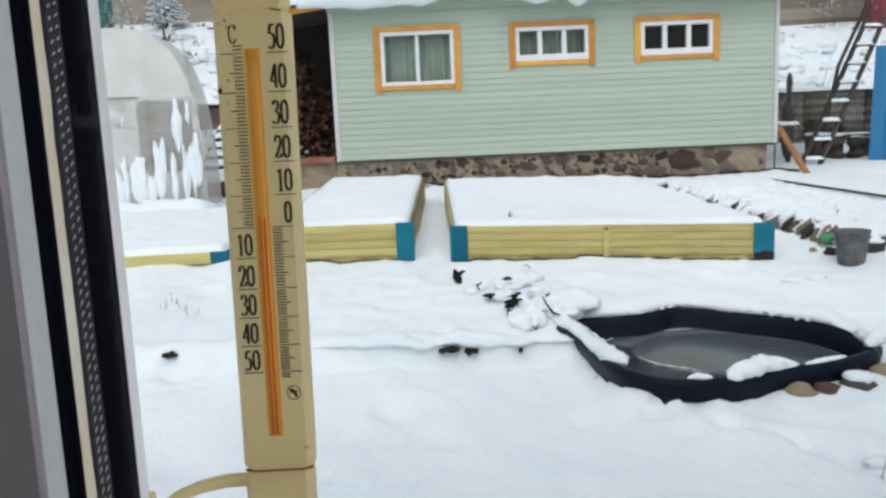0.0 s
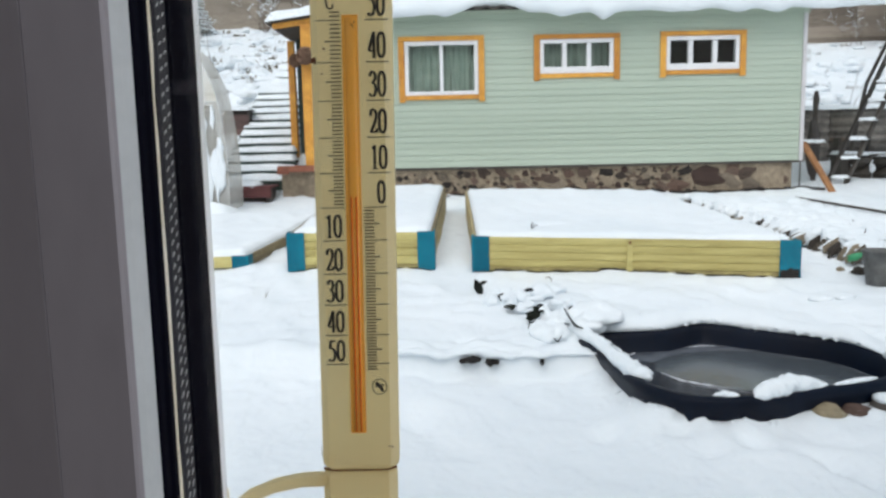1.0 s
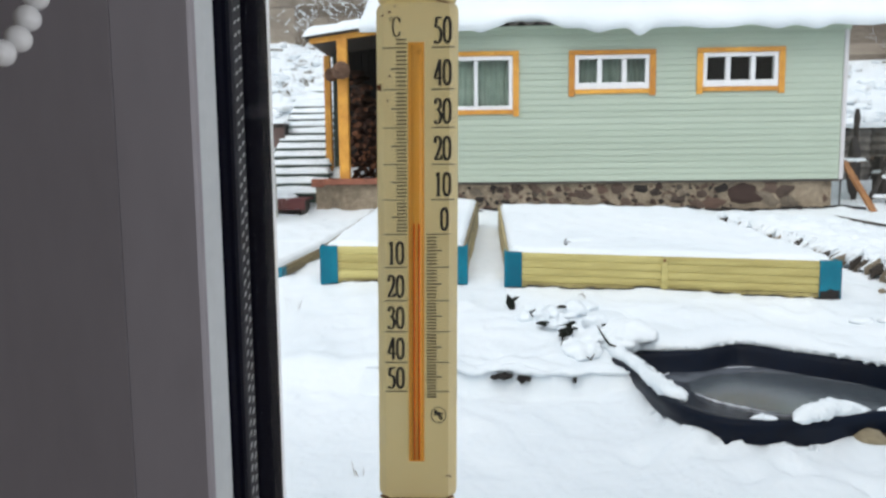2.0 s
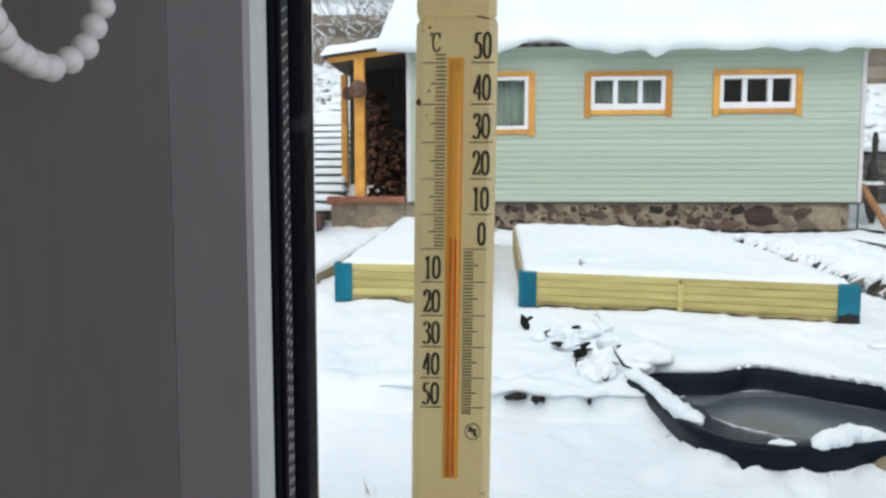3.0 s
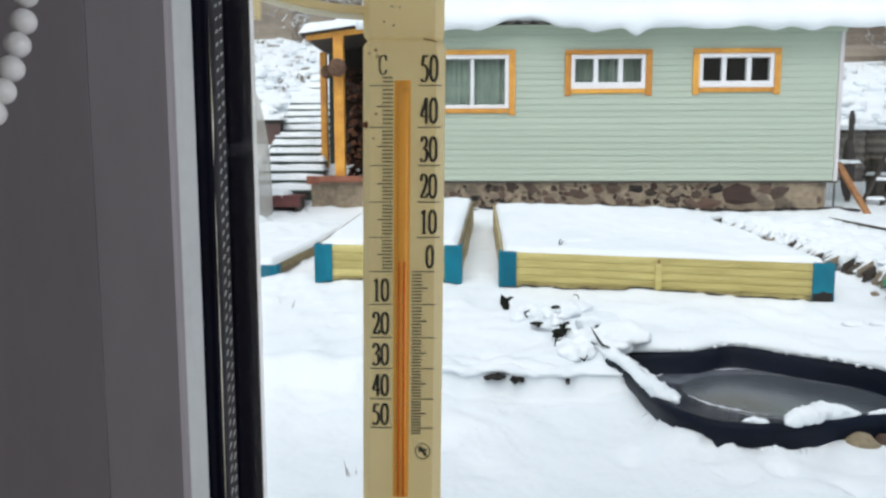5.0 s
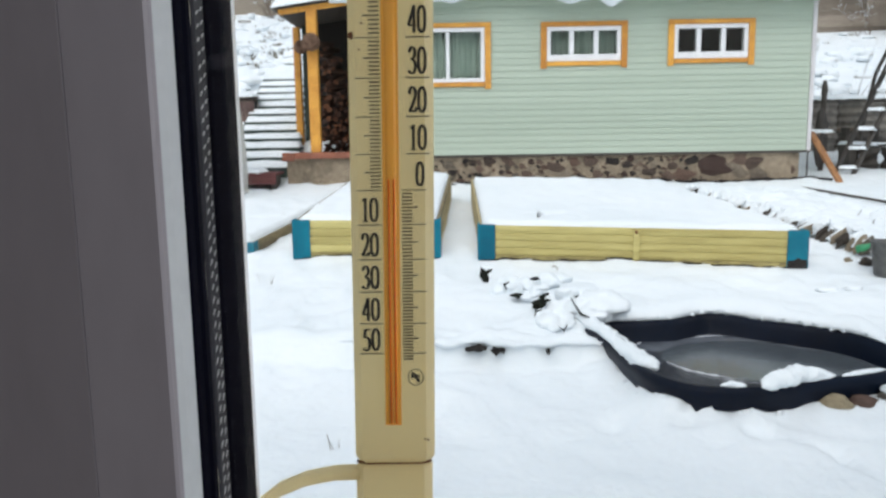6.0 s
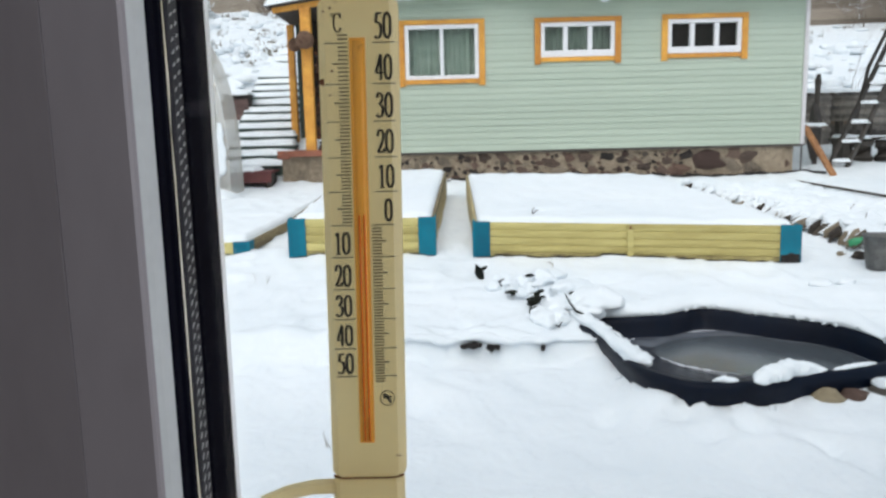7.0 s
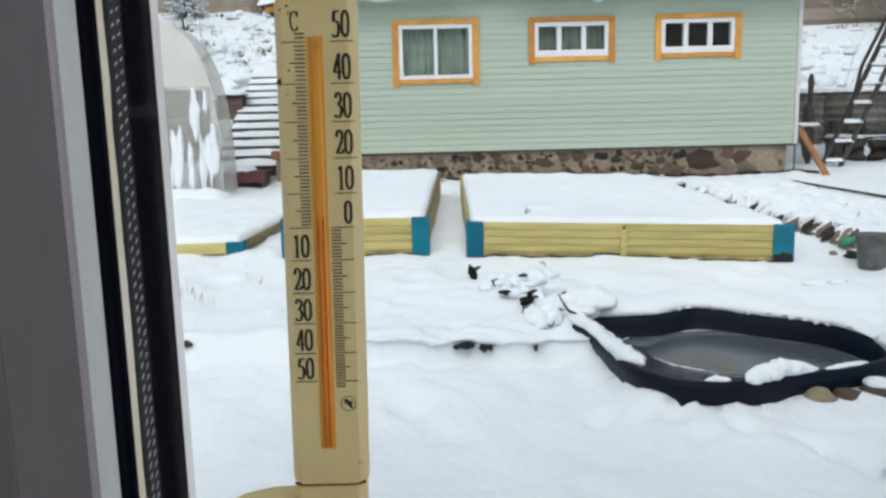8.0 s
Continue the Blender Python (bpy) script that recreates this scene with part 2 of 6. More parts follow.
# ---- building helpers ----
def world_place(ob):
    p = Vector((0, 0, 0))
    while ob:
        p += ob.location
        ob = ob.parent
    return p


def thing(name, base, label, category, group="", kind=""):
    ob = new(name)
    ob.location = base
    ob.empty_display_size = 0.1
    return tagged(ob, label, category, group, kind)


def part(name, bm, material, parent=None, label="", smooth=False):
    """Links a bmesh, built in world metres, as one mesh object under a thing or under a part."""
    if parent:
        bmesh.ops.translate(bm, verts=bm.verts, vec=-world_place(parent))
    me = bpy.data.meshes.new(name)
    bmesh.ops.recalc_face_normals(bm, faces=bm.faces)
    bm.to_mesh(me)
    bm.free()
    me.materials.append(material)
    if smooth:
        me.polygons.foreach_set("use_smooth", [True] * len(me.polygons))
    ob = new(name, me)
    ob.parent = parent
    return tagged(ob, label)


def piece(name, me, m, parent, label=""):
    """One more object on a shared mesh, at the world pose m."""
    ob = new(name, me)
    ob.parent = parent
    ob.matrix_basis = Matrix.Translation(-world_place(parent)) @ m
    return tagged(ob, label)


def mesh_of(name, bm, *materials):
    bmesh.ops.recalc_face_normals(bm, faces=bm.faces)
    me = bpy.data.meshes.new(name)
    bm.to_mesh(me)
    bm.free()
    for m in materials:
        me.materials.append(m)
    return me


def box(bm, lo, hi, bevel=0.0, turn=None):
    c, s = (Vector(lo) + Vector(hi)) / 2, Vector(hi) - Vector(lo)
    m = Matrix.Translation(c) @ (turn or Matrix.Identity(4)) @ Matrix.Diagonal((*s, 1))
    vs = bmesh.ops.create_cube(bm, size=1, matrix=m)["verts"]
    if bevel:
        es = list({e for v in vs for e in v.link_edges})
        bmesh.ops.bevel(bm, geom=es, offset=bevel, segments=2, affect="EDGES", profile=0.6)
    return bm


def a_box(lo, hi, bevel=0.0, turn=None):
    return box(bmesh.new(), lo, hi, bevel, turn)


def prism(bm, outline, axis, lo, hi):
    """A straight bar with the given outline of (a, b) pairs, along axis x, y or z."""
    def at(a, b, c):
        return {"x": (c, a, b), "y": (a, c, b), "z": (a, b, c)}[axis]
    rings = [[bm.verts.new(at(a, b, c)) for a, b in outline] for c in (lo, hi)]
    k = len(outline)
    for i in range(k):
        bm.faces.new((rings[0][i], rings[0][(i + 1) % k], rings[1][(i + 1) % k], rings[1][i]))
    bm.faces.new(rings[0][::-1])
    bm.faces.new(rings[1])
    return bm


def a_prism(outline, axis, lo, hi):
    return prism(bmesh.new(), outline, axis, lo, hi)


def beam(bm, a, b, w, h, bevel=0.0):
    """A squared bar from a to b, w wide and h deep."""
    a, b = Vector(a), Vector(b)
    turn = (b - a).to_track_quat("Z", "Y").to_matrix().to_4x4()
    m = Matrix.Translation((a + b) / 2) @ turn @ Matrix.Diagonal((w, h, (b - a).length, 1))
    vs = bmesh.ops.create_cube(bm, size=1, matrix=m)["verts"]
    if bevel:
        bmesh.ops.bevel(bm, geom=list({e for v in vs for e in v.link_edges}), offset=bevel, segments=1, affect="EDGES")
    return bm


def tube(bm, points, radii, sides=8):
    """A round bar through points, with a radius at each."""
    points = [Vector(p) for p in points]
    rings = []
    for i, p in enumerate(points):
        way = (points[min(i + 1, len(points) - 1)] - points[max(i - 1, 0)]).normalized()
        q = way.to_track_quat("Z", "Y")
        rings.append([bm.verts.new(p + q @ Vector((radii[i] * math.cos(a), radii[i] * math.sin(a), 0))) for a in (2 * math.pi * k / sides for k in range(sides))])
    for r, s in zip(rings, rings[1:]):
        for k in range(sides):
            bm.faces.new((r[k], r[(k + 1) % sides], s[(k + 1) % sides], s[k]))
    bm.faces.new(rings[0][::-1])
    bm.faces.new(rings[-1])
    return bm


def lump(bm, centre, size, seed, rough=0.25, level=2):
    """A rounded uneven stone or snow clump."""
    vs = bmesh.ops.create_icosphere(bm, subdivisions=level, radius=1)["verts"]
    for v in vs:
        k = 1 + rough * noise.noise(v.co * 1.6 + Vector((seed * 7.3, seed * 3.1, seed)))
        v.co = Vector((v.co.x * size[0], v.co.y * size[1], v.co.z * size[2])) * k + Vector(centre)
    return bm


def fbm(x, y, s=1.0, seed=0.0):
    return noise.noise(Vector((x * s, y * s, seed))) + 0.5 * noise.noise(Vector((x * s * 2.1, y * s * 2.1, seed + 5.2)))


def ease(a, b, x):
    t = min(1.0, max(0.0, (x - a) / (b - a)))
    return t * t * (3 - 2 * t)


# ---- the ground: one snow sheet, rising to the house and up the hill behind ----
def line(points, x):
    for (a, p), (b, q) in zip(points, points[1:]):
        if x <= b:
            return p + (q - p) * max(0.0, (x - a) / (b - a))
    return points[-1][1]


LEFT_RISE = [(-50, -0.4), (0.6, -0.2), (3.0, -0.14), (4.4, 0.0), (7.0, 0.28), (11.4, 0.57), (12.0, 0.74), (15.5, 2.38), (18, 3.1), (25, 5.2), (28, 5.6), (42, 11.5), (3000, 60)]
RIGHT_RISE = [(-50, -0.4), (0.6, -0.2), (3.0, -0.14), (4.4, 0.0), (7.0, 0.28), (11.4, 0.57), (13.6, 0.72), (15.0, 1.45), (25, 4.35), (28, 4.8), (42, 9.5), (3000, 60)]
RIM = [(1.00, 5.02), (1.28, 5.06), (1.54, 5.08), (1.77, 5.23), (1.95, 5.22), (2.25, 4.96), (2.52, 4.73), (2.62, 4.43), (2.58, 4.12), (2.35, 3.93), (2.00, 3.82), (1.76, 3.76), (1.54, 3.71), (1.31, 3.73), (1.16, 3.90), (1.10, 4.18), (1.06, 4.58)]


def ring(points, per):
    """A smooth closed line through the points."""
    out, k = [], len(points)
    for i in range(k):
        p0, p1, p2, p3 = (Vector((*points[(i + d) % k], 0)) for d in (-1, 0, 1, 2))
        for j in range(per):
            t = j / per
            out.append(0.5 * (2 * p1 + (p2 - p0) * t + (2 * p0 - 5 * p1 + 4 * p2 - p3) * t * t + (3 * p1 - p0 - 3 * p2 + p3) * t**3))
    return out


RIM_LINE = ring(RIM, 8)
_rng = random.Random(77)
# shallow dents and old prints in the lawn snow
DENTS = [(_rng.uniform(-2.2, 3.4), _rng.uniform(2.3, 6.0), _rng.uniform(0.05, 0.12), _rng.uniform(0.012, 0.032)) for _ in range(34)]
DENTS += [(0.95 + 0.27 * k + _rng.uniform(-0.05, 0.05), 3.75 - 0.16 * k + _rng.uniform(-0.05, 0.05), 0.07, 0.04) for k in range(8)]


def in_pond(x, y):
    inside, k = False, len(RIM_LINE)
    for i in range(k):
        a, b = RIM_LINE[i], RIM_LINE[(i + 1) % k]
        if (a.y > y) != (b.y > y) and x < (b.x - a.x) * (y - a.y) / (b.y - a.y) + a.x:
            inside = not inside
    return inside


def pond_gap(x, y):
    """Distance to the rim, negative inside."""
    d = min((p.x - x) ** 2 + (p.y - y) ** 2 for p in RIM_LINE) ** 0.5
    return -d if in_pond(x, y) else d


# the lawn eases from a gentle slope near the wall into the bank
NEAR_RISE = [0.28]
while len(NEAR_RISE) < 3000:
    NEAR_RISE.append(NEAR_RISE[-1] - 0.02 * (0.008 + 0.10 * ease(1.2, 3.8, 7 - 0.02 * len(NEAR_RISE))))


def near_rise(y):
    k = min(2998.0, max(0.0, (7 - y) * 50))
    i = int(k)
    return NEAR_RISE[i] + (NEAR_RISE[i + 1] - NEAR_RISE[i]) * (k - i)


def lawn_edge(x):
    """Where the low step in the lawn runs."""
    return 4.66 - 0.075 * x + 0.05 * noise.noise(Vector((x * 1.3, 0, 4.0))) + 0.045 * noise.noise(Vector((x * 4.6, 0, 9.0))) + 0.02 * noise.noise(Vector((x * 11, 0, 3.0)))


def base_height(x, y):
    w = ease(-1.5, 4.5, x)
    if y < 7:
        return near_rise(y)
    return (1 - w) * line(LEFT_RISE, y) + w * line(RIGHT_RISE, y)


def ground_height(x, y):
    z = base_height(x, y)
    near = ease(-7, -5, x) * (1 - ease(9, 12, x)) * ease(0.5, 1.5, y) * (1 - ease(13, 15, y))
    rough = 0.030 * fbm(x, y, 0.9, 1.0) + 0.028 * fbm(x, y, 2.6, 2.0) + 0.021 * max(-0.35, fbm(x, y, 5.5, 12.0)) + 0.009 * fbm(x, y, 10.0, 15.0)
    if 1.5 < y < 6.3:
        for a, b, r, d in DENTS:
            q = ((x - a) ** 2 + (y - b) ** 2) / (r * r)
            if q < 6:
                rough -= d * math.exp(-q) - 0.45 * d * math.exp(-(((q**0.5 - 1.7) / 0.5) ** 2))
    z += rough * near + (1 - near) * 0.10 * fbm(x, y, 0.35, 3.0) * ease(12, 15, y)
    if y > 13.5:
        z += 0.11 * fbm(x, y, 2.3, 9.0) * ease(13.5, 15, y) * (1 - ease(24, 30, y))
    # an old trodden scarp in the near snow
    if 1.2 < x < 2.6 and 2.0 < y < 4.0:
        s = (x - 1.64) * 0.82 + (y - 3.32) * 0.57 + 0.02 * noise.noise(Vector((x * 9, y * 9, 3)))
        z += 0.05 * (1 - ease(-0.03, 0.03, s)) * math.exp(-((s / 0.25) ** 2)) * (1 - ease(3.25, 3.55, y))
    # a low terrace edge across the lawn
    if 1.5 < y < 5.5 and x < 1.6:
        edge = lawn_edge(x)
        worn = 0.6 + 0.6 * noise.noise(Vector((x * 1.1, 7, 2)))
        soft = 1 - ease(-0.8, -0.1, x)
        z += (0.115 * ease(1.6, 3.9, y) * (ease(edge - 0.065 - 0.10 * soft, edge + 0.005 + 0.03 * soft, y) - 1) + 0.06 * worn * math.exp(-(((y - edge - 0.06) / 0.08) ** 2)) * (1 + 1.2 * noise.noise(Vector((x * 5, 1, 2)))) - 0.012 * worn * math.exp(-(((y - edge + 0.09) / 0.05) ** 2))) * (1 - ease(0.8, 1.2, x))
    if 0.5 < x < 3.2 and 3.2 < y < 5.7:
        d = pond_gap(x, y)
        left = 1 - ease(1.05, 1.35, x)
        back = ease(4.3 + 0.5 * left, 4.8 + 0.25 * left, y)
        if d < 0.3:
            z += (1 - back) * (0.020 - 0.026 * ease(1.5, 1.85, x) - 0.05 * left * ease(3.9, 4.2, y)) * (1 - ease(0, 0.28, max(d, 0.0))) * (1 + 0.5 * noise.noise(Vector((x * 5, y * 5, 8))))
            z = z * (1 - back * (1 - ease(0, 0.3, max(d, 0.0)))) + back * (1 - ease(0, 0.3, max(d, 0.0))) * max(0.07, base_height(x, y))
        if d < -0.043:
            z = min(z, -0.34)
    return z


def spread(lo, hi, step, far):
    mid = [lo + i * (hi - lo) / round((hi - lo) / step) for i in range(round((hi - lo) / step) + 1)]
    out, s, a = [], step, hi
    while a < far:
        s *= 1.35
        a += s
        out.append(a)
    low, s, a = [], step, lo
    while a > -far:
        s *= 1.35
        a -= s
        low.append(a)
    return low[::-1] + mid + out


def build_ground():
    xs, ys = spread(-4.4, 7.2, 0.04, 2500), spread(2.2, 12.0, 0.05, 2500)
    ys = sorted(ys + [4.425 + 0.05 * k for k in range(11)] + [4.4125 + 0.025 * k for k in range(22)])
    verts, faces = [], []
    for y in ys:
        for x in xs:
            z = ground_height(x, y)
            # the sheet is drawn to the pond's rim
            if 0.8 < x < 2.9 and 3.5 < y < 5.5 and abs(pond_gap(x, y)) < 0.043:
                p = min(RIM_LINE, key=lambda q: (q.x - x) ** 2 + (q.y - y) ** 2)
                verts.append((p.x, p.y, z))
            else:
                verts.append((x, y, z))
    k = len(xs)
    for j in range(len(ys) - 1):
        for i in range(k - 1):
            faces.append((j * k + i, j * k + i + 1, (j + 1) * k + i + 1, (j + 1) * k + i))
    me = bpy.data.meshes.new("ground")
    me.from_pydata(verts, [], faces)
    me.polygons.foreach_set("use_smooth", [True] * len(me.polygons))
    me.materials.append(SNOW)
    tagged(new("ground", me), "snow-covered garden lawn rising to a white hillside", "snowy ground", kind="structure")


build_ground()


def snow_cap(name, label, corners, z0, thick, step=0.05, seed=1.0, over=0.03, bumps=0.02, parent=None, soft=0.10, drip=0.015, dents=()):
    """Snow lying on a four-cornered top: front left, front right, back right, back left, each (x, y, z)."""
    fl, fr, br, bl = (Vector(c) for c in corners)
    nu = max(3, round((fr - fl).length / step))
    nv = max(3, round((bl - fl).length / step))
    wide, deep = (fr - fl).length, (bl - fl).length
    bm = bmesh.new()
    grid = []
    for j in range(nv + 1):
        row = []
        for i in range(nu + 1):
            u, v = i / nu, j / nv
            p = (fl * (1 - u) + fr * u) * (1 - v) + (bl * (1 - u) + br * u) * v
            d = min(u * wide, (1 - u) * wide, v * deep, (1 - v) * deep)
            e = 1 - (1 - min(1.0, d / soft)) ** 2.2
            out = over * (1 - ease(0, soft, d)) * (1 + 0.7 * noise.noise(Vector((p.x * 7, p.y * 7, seed))))
            c = (fl + fr + br + bl) / 4
            away = Vector((p.x - c.x, p.y - c.y, 0)).normalized()
            h = thick * e * (1 + 0.25 * fbm(p.x, p.y, 2.0, seed)) + bumps * e * fbm(p.x, p.y, 6.0, seed + 3)
            h -= sum(d * math.exp(-(((p.x - x) / rx) ** 2) - ((p.y - y) / ry) ** 2) for x, y, rx, ry, d in dents)
            lip = -drip * (1 - e) * (1 + noise.noise(Vector((p.x * 9, p.y * 9, seed + 8))))
            row.append(bm.verts.new(p + away * out + Vector((0, 0, z0 + h + lip))))
        grid.append(row)
    under = [[bm.verts.new(v.co + Vector((0, 0, -0.02)) if 0 < i < nu and 0 < j < nv else v.co - Vector((0, 0, 0.012))) for i, v in enumerate(r)] for j, r in enumerate(grid)]
    for j in range(nv):
        for i in range(nu):
            bm.faces.new((grid[j][i], grid[j][i + 1], grid[j + 1][i + 1], grid[j + 1][i]))
    edge = [(0, i) for i in range(nu)] + [(j, nu) for j in range(nv)] + [(nv, i) for i in range(nu, 0, -1)] + [(j, 0) for j in range(nv, 0, -1)]
    for (j, i), (q, p) in zip(edge, edge[1:] + edge[:1]):
        bm.faces.new((grid[j][i], under[j][i], under[q][p], grid[q][p]))
    for j in range(nv + 1):
        for i in range(nu + 1):
            if 0 < i < nu and 0 < j < nv:
                bm.verts.remove(under[j][i])
    ob = part(name, bm, SNOW, parent, "" if parent else label, smooth=True)
    return ob if parent else tagged(ob, label, "snow", kind="stuff")


# ---- the bath house ----
HX0, HX1, HY, HY1 = -1.14, 5.44, 11.5, 15.6
SILL_Z, EAVE_Z = 1.0, 3.22
house = thing("bath_house", (2.15, 13.5, 0.4), "mint-green clapboard bath house with a snow-laden roof", "house")
# openings of the front wall: x0, x1, z0, z1
OPENINGS = [(-0.415, 0.655, 2.06, 2.83), (1.56, 2.63, 2.335, 2.82), (3.40, 4.463, 2.345, 2.825)]


def board_spans(z0, z1, lo, hi):
    cuts, spans, x = [(a, b) for a, b, c, d in OPENINGS if c < z1 - 0.005 and d > z0 + 0.005], [], lo
    for a, b in sorted(cuts):
        spans.append((x, a))
        x = b
    return spans + [(x, hi)]


def build_front_wall():
    core = bmesh.new()
    levels = sorted({SILL_Z, EAVE_Z + 0.1} | {o[2] for o in OPENINGS} | {o[3] for o in OPENINGS})
    for a, b in zip(levels, levels[1:]):
        for x0, x1 in board_spans(a, b, HX0, HX1):
            box(core, (x0, HY, a), (x1, HY + 0.16, b))
    part("front_wall", core, INTERIOR_SHADE, house)
    courses, h = 24, (EAVE_Z - SILL_Z) / 24
    for k in range(courses):
        z = SILL_Z + k * h
        for x0, x1 in board_spans(z, z + h, HX0 + 0.06, HX1 - 0.06):
            lap = 0.004 * noise.noise(Vector((k * 2.3, x0 * 1.7, 0)))
            bm = a_prism([(HY - 0.003, z), (HY - 0.017 - lap, z), (HY - 0.019 - lap, z + 0.005), (HY - 0.016 - 0.5 * lap, z + 0.5 * h), (HY - 0.009, z + h - 0.001), (HY - 0.003, z + h - 0.001)], "x", x0, x1)
            part("siding_board", bm, SIDING, house)
    # short fillers between the cut boards and the window openings
    for x0, x1, z0, z1 in OPENINGS:
        low, high = SILL_Z + h * math.floor((z0 + 0.005 - SILL_Z) / h), SILL_Z + h * math.ceil((z1 - 0.005 - SILL_Z) / h)
        for za, zb in ((low, z0 - 0.003), (z1 + 0.003, high)):
            if zb - za > 0.004:
                part("siding_board", a_box((x0 + 0.001, HY - 0.014, za), (x1 - 0.001, HY - 0.003, zb)), SIDING, house)
    for x in (HX0, HX1 - 0.06):
        part("corner_trim", a_box((x - 0.004 + 0.006 * (x > 0), HY - 0.034, SILL_Z - 0.01), (x + 0.06, HY + 0.05, EAVE_Z), 0.006), SIDE_TRIM, house, "pale corner strip")
    part("starter_strip", a_box((HX0, HY - 0.03, SILL_Z - 0.035), (HX1, HY - 0.004, SILL_Z - 0.002), 0.004), DARK_WOOD, house)
    part("frieze_board", a_box((HX0 - 0.02, HY - 0.05, EAVE_Z - 0.10), (HX1 + 0.02, HY - 0.026, EAVE_Z + 0.02), 0.004), SIDING, house)


build_front_wall()
for name, lo, hi in (("left_wall", (HX0, HY + 0.16, SILL_Z), (HX0 + 0.14, HY1 - 0.14, EAVE_Z)), ("right_wall", (HX1 - 0.14, HY + 0.16, SILL_Z), (HX1, HY1 - 0.14, EAVE_Z)), ("back_wall", (HX0, HY1 - 0.14, SILL_Z), (HX1, HY1, EAVE_Z))):
    part(name, a_box(lo, hi), SIDING if name != "left_wall" else DARK_GREEN, house)
part("inner_partition", a_box((HX0 + 0.15, HY + 0.9, SILL_Z), (HX1 - 0.15, HY + 0.94, EAVE_Z)), INTERIOR_SHADE, house)
part("inner_ceiling", a_box((HX0 + 0.15, HY + 0.17, EAVE_Z - 0.05), (HX1 - 0.15, HY + 0.9, EAVE_Z - 0.02)), INTERIOR_SHADE, house)
part("floor_slab", a_box((HX0 + 0.1, HY + 0.1, SILL_Z - 0.14), (HX1 - 0.1, HY1 - 0.1, SILL_Z - 0.02)), INTERIOR_SHADE, house)

RIDGE_Y, RIDGE_Z, EAVE_Y, ROOF_Z = 13.55, 4.34, 11.18, 3.24
for x in (HX0, HX1 - 0.12):
    part("gable", a_prism([(HY, EAVE_Z), (HY1, EAVE_Z), (RIDGE_Y, RIDGE_Z - 0.1)], "x", x, x + 0.12), SIDING, house)


def build_roof():
    x0, x1 = -1.48, 6.55
    for name, y0, y1 in (("roof_front", EAVE_Y, RIDGE_Y), ("roof_back", 2 * RIDGE_Y - EAVE_Y, RIDGE_Y)):
        bm = bmesh.new()
        n = 220
        rows = []
        for y, z in ((y0, ROOF_Z), (y1, RIDGE_Z)):
            rows.append([(x0 + (x1 - x0) * i / n, y, z + 0.022 * math.sin(i * 2 * math.pi / 6)) for i in range(n + 1)])
        top = [[bm.verts.new(p) for p in r] for r in rows]
        low = [[bm.verts.new((p[0], p[1], p[2] - 0.014)) for p in r] for r in rows]
        for i in range(n):
            bm.faces.new((top[0][i], top[0][i + 1], top[1][i + 1], top[1][i]))
            bm.faces.new((low[0][i + 1], low[0][i], low[1][i], low[1][i + 1]))
            bm.faces.new((low[0][i], low[0][i + 1], top[0][i + 1], top[0][i]))
        for i in (0, n):
            bm.faces.new((low[0][i], top[0][i], top[1][i], low[1][i]))
        part(name, bm, SLATE, house, "corrugated grey slate under snow")
    part("soffit", a_box((x0 + 0.1, EAVE_Y + 0.06, ROOF_Z - 0.045), (x1 - 0.1, HY - 0.05, ROOF_Z - 0.03)), SIDING, house)
    # snow blanket with a sagging lip at the eave
    drops = ((1.85, 0.15, 0.07), (2.42, 0.13, 0.12), (3.5, 0.3, 0.02), (4.3, 0.16, 0.06), (4.85, 0.14, 0.06), (5.6, 0.3, 0.03), (0.2, 0.1, 0.04), (-0.6, 0.2, 0.04))
    sag = lambda x: 0.105 + 0.025 * noise.noise(Vector((x * 1.6, 0, 1))) + 0.02 * noise.noise(Vector((x * 5.0, 3, 1))) + sum(d * math.exp(-(((x - c) / w) ** 2)) for c, w, d in drops) - 0.13 * math.exp(-(((x - 0.85) / 0.40) ** 4))
    for side in (1, -1):
        bm, rings, n = bmesh.new(), [], 150
        pitch = math.atan2(RIDGE_Z - ROOF_Z, RIDGE_Y - EAVE_Y)
        for i in range(n + 1):
            x = x0 - 0.05 + (x1 - x0 + 0.1) * i / n
            end = min(1.0, min(i, n - i) / 5) ** 0.5
            th = (0.17 + 0.03 * fbm(x, 0, 0.9, 6)) * (0.25 + 0.75 * end)
            s, y0 = sag(x), EAVE_Y
            prof = [(y0 + 0.04, ROOF_Z + 0.02), (y0 + 0.0, ROOF_Z + 0.015 - s), (y0 - 0.05, ROOF_Z - s + 0.01), (y0 - 0.085, ROOF_Z + 0.35 * th - 0.5 * s), (y0 - 0.06, ROOF_Z + 0.8 * th - 0.2 * s), (y0 + 0.03, ROOF_Z + th + 0.05)]
            for k in range(1, 9):
                v = k / 8
                y = y0 + 0.03 + (RIDGE_Y - y0 - 0.03) * v
                prof.append((y, ROOF_Z + (y - EAVE_Y) * math.tan(pitch) + th + 0.03 + v * (0.16 * (1 - ease(-0.6, 1.2, x)) + 0.10 * ease(4.2, 5.2, x)) + 0.025 * fbm(x, y, 1.2, 4) - (0.10 * ease(0.85, 1, v))))
            rings.append([bm.verts.new((x, y if side > 0 else 2 * RIDGE_Y - y, z)) for y, z in prof])
        for a, b in zip(rings, rings[1:]):
            for k in range(len(a) - 1):
                bm.faces.new((a[k], b[k], b[k + 1], a[k + 1]))
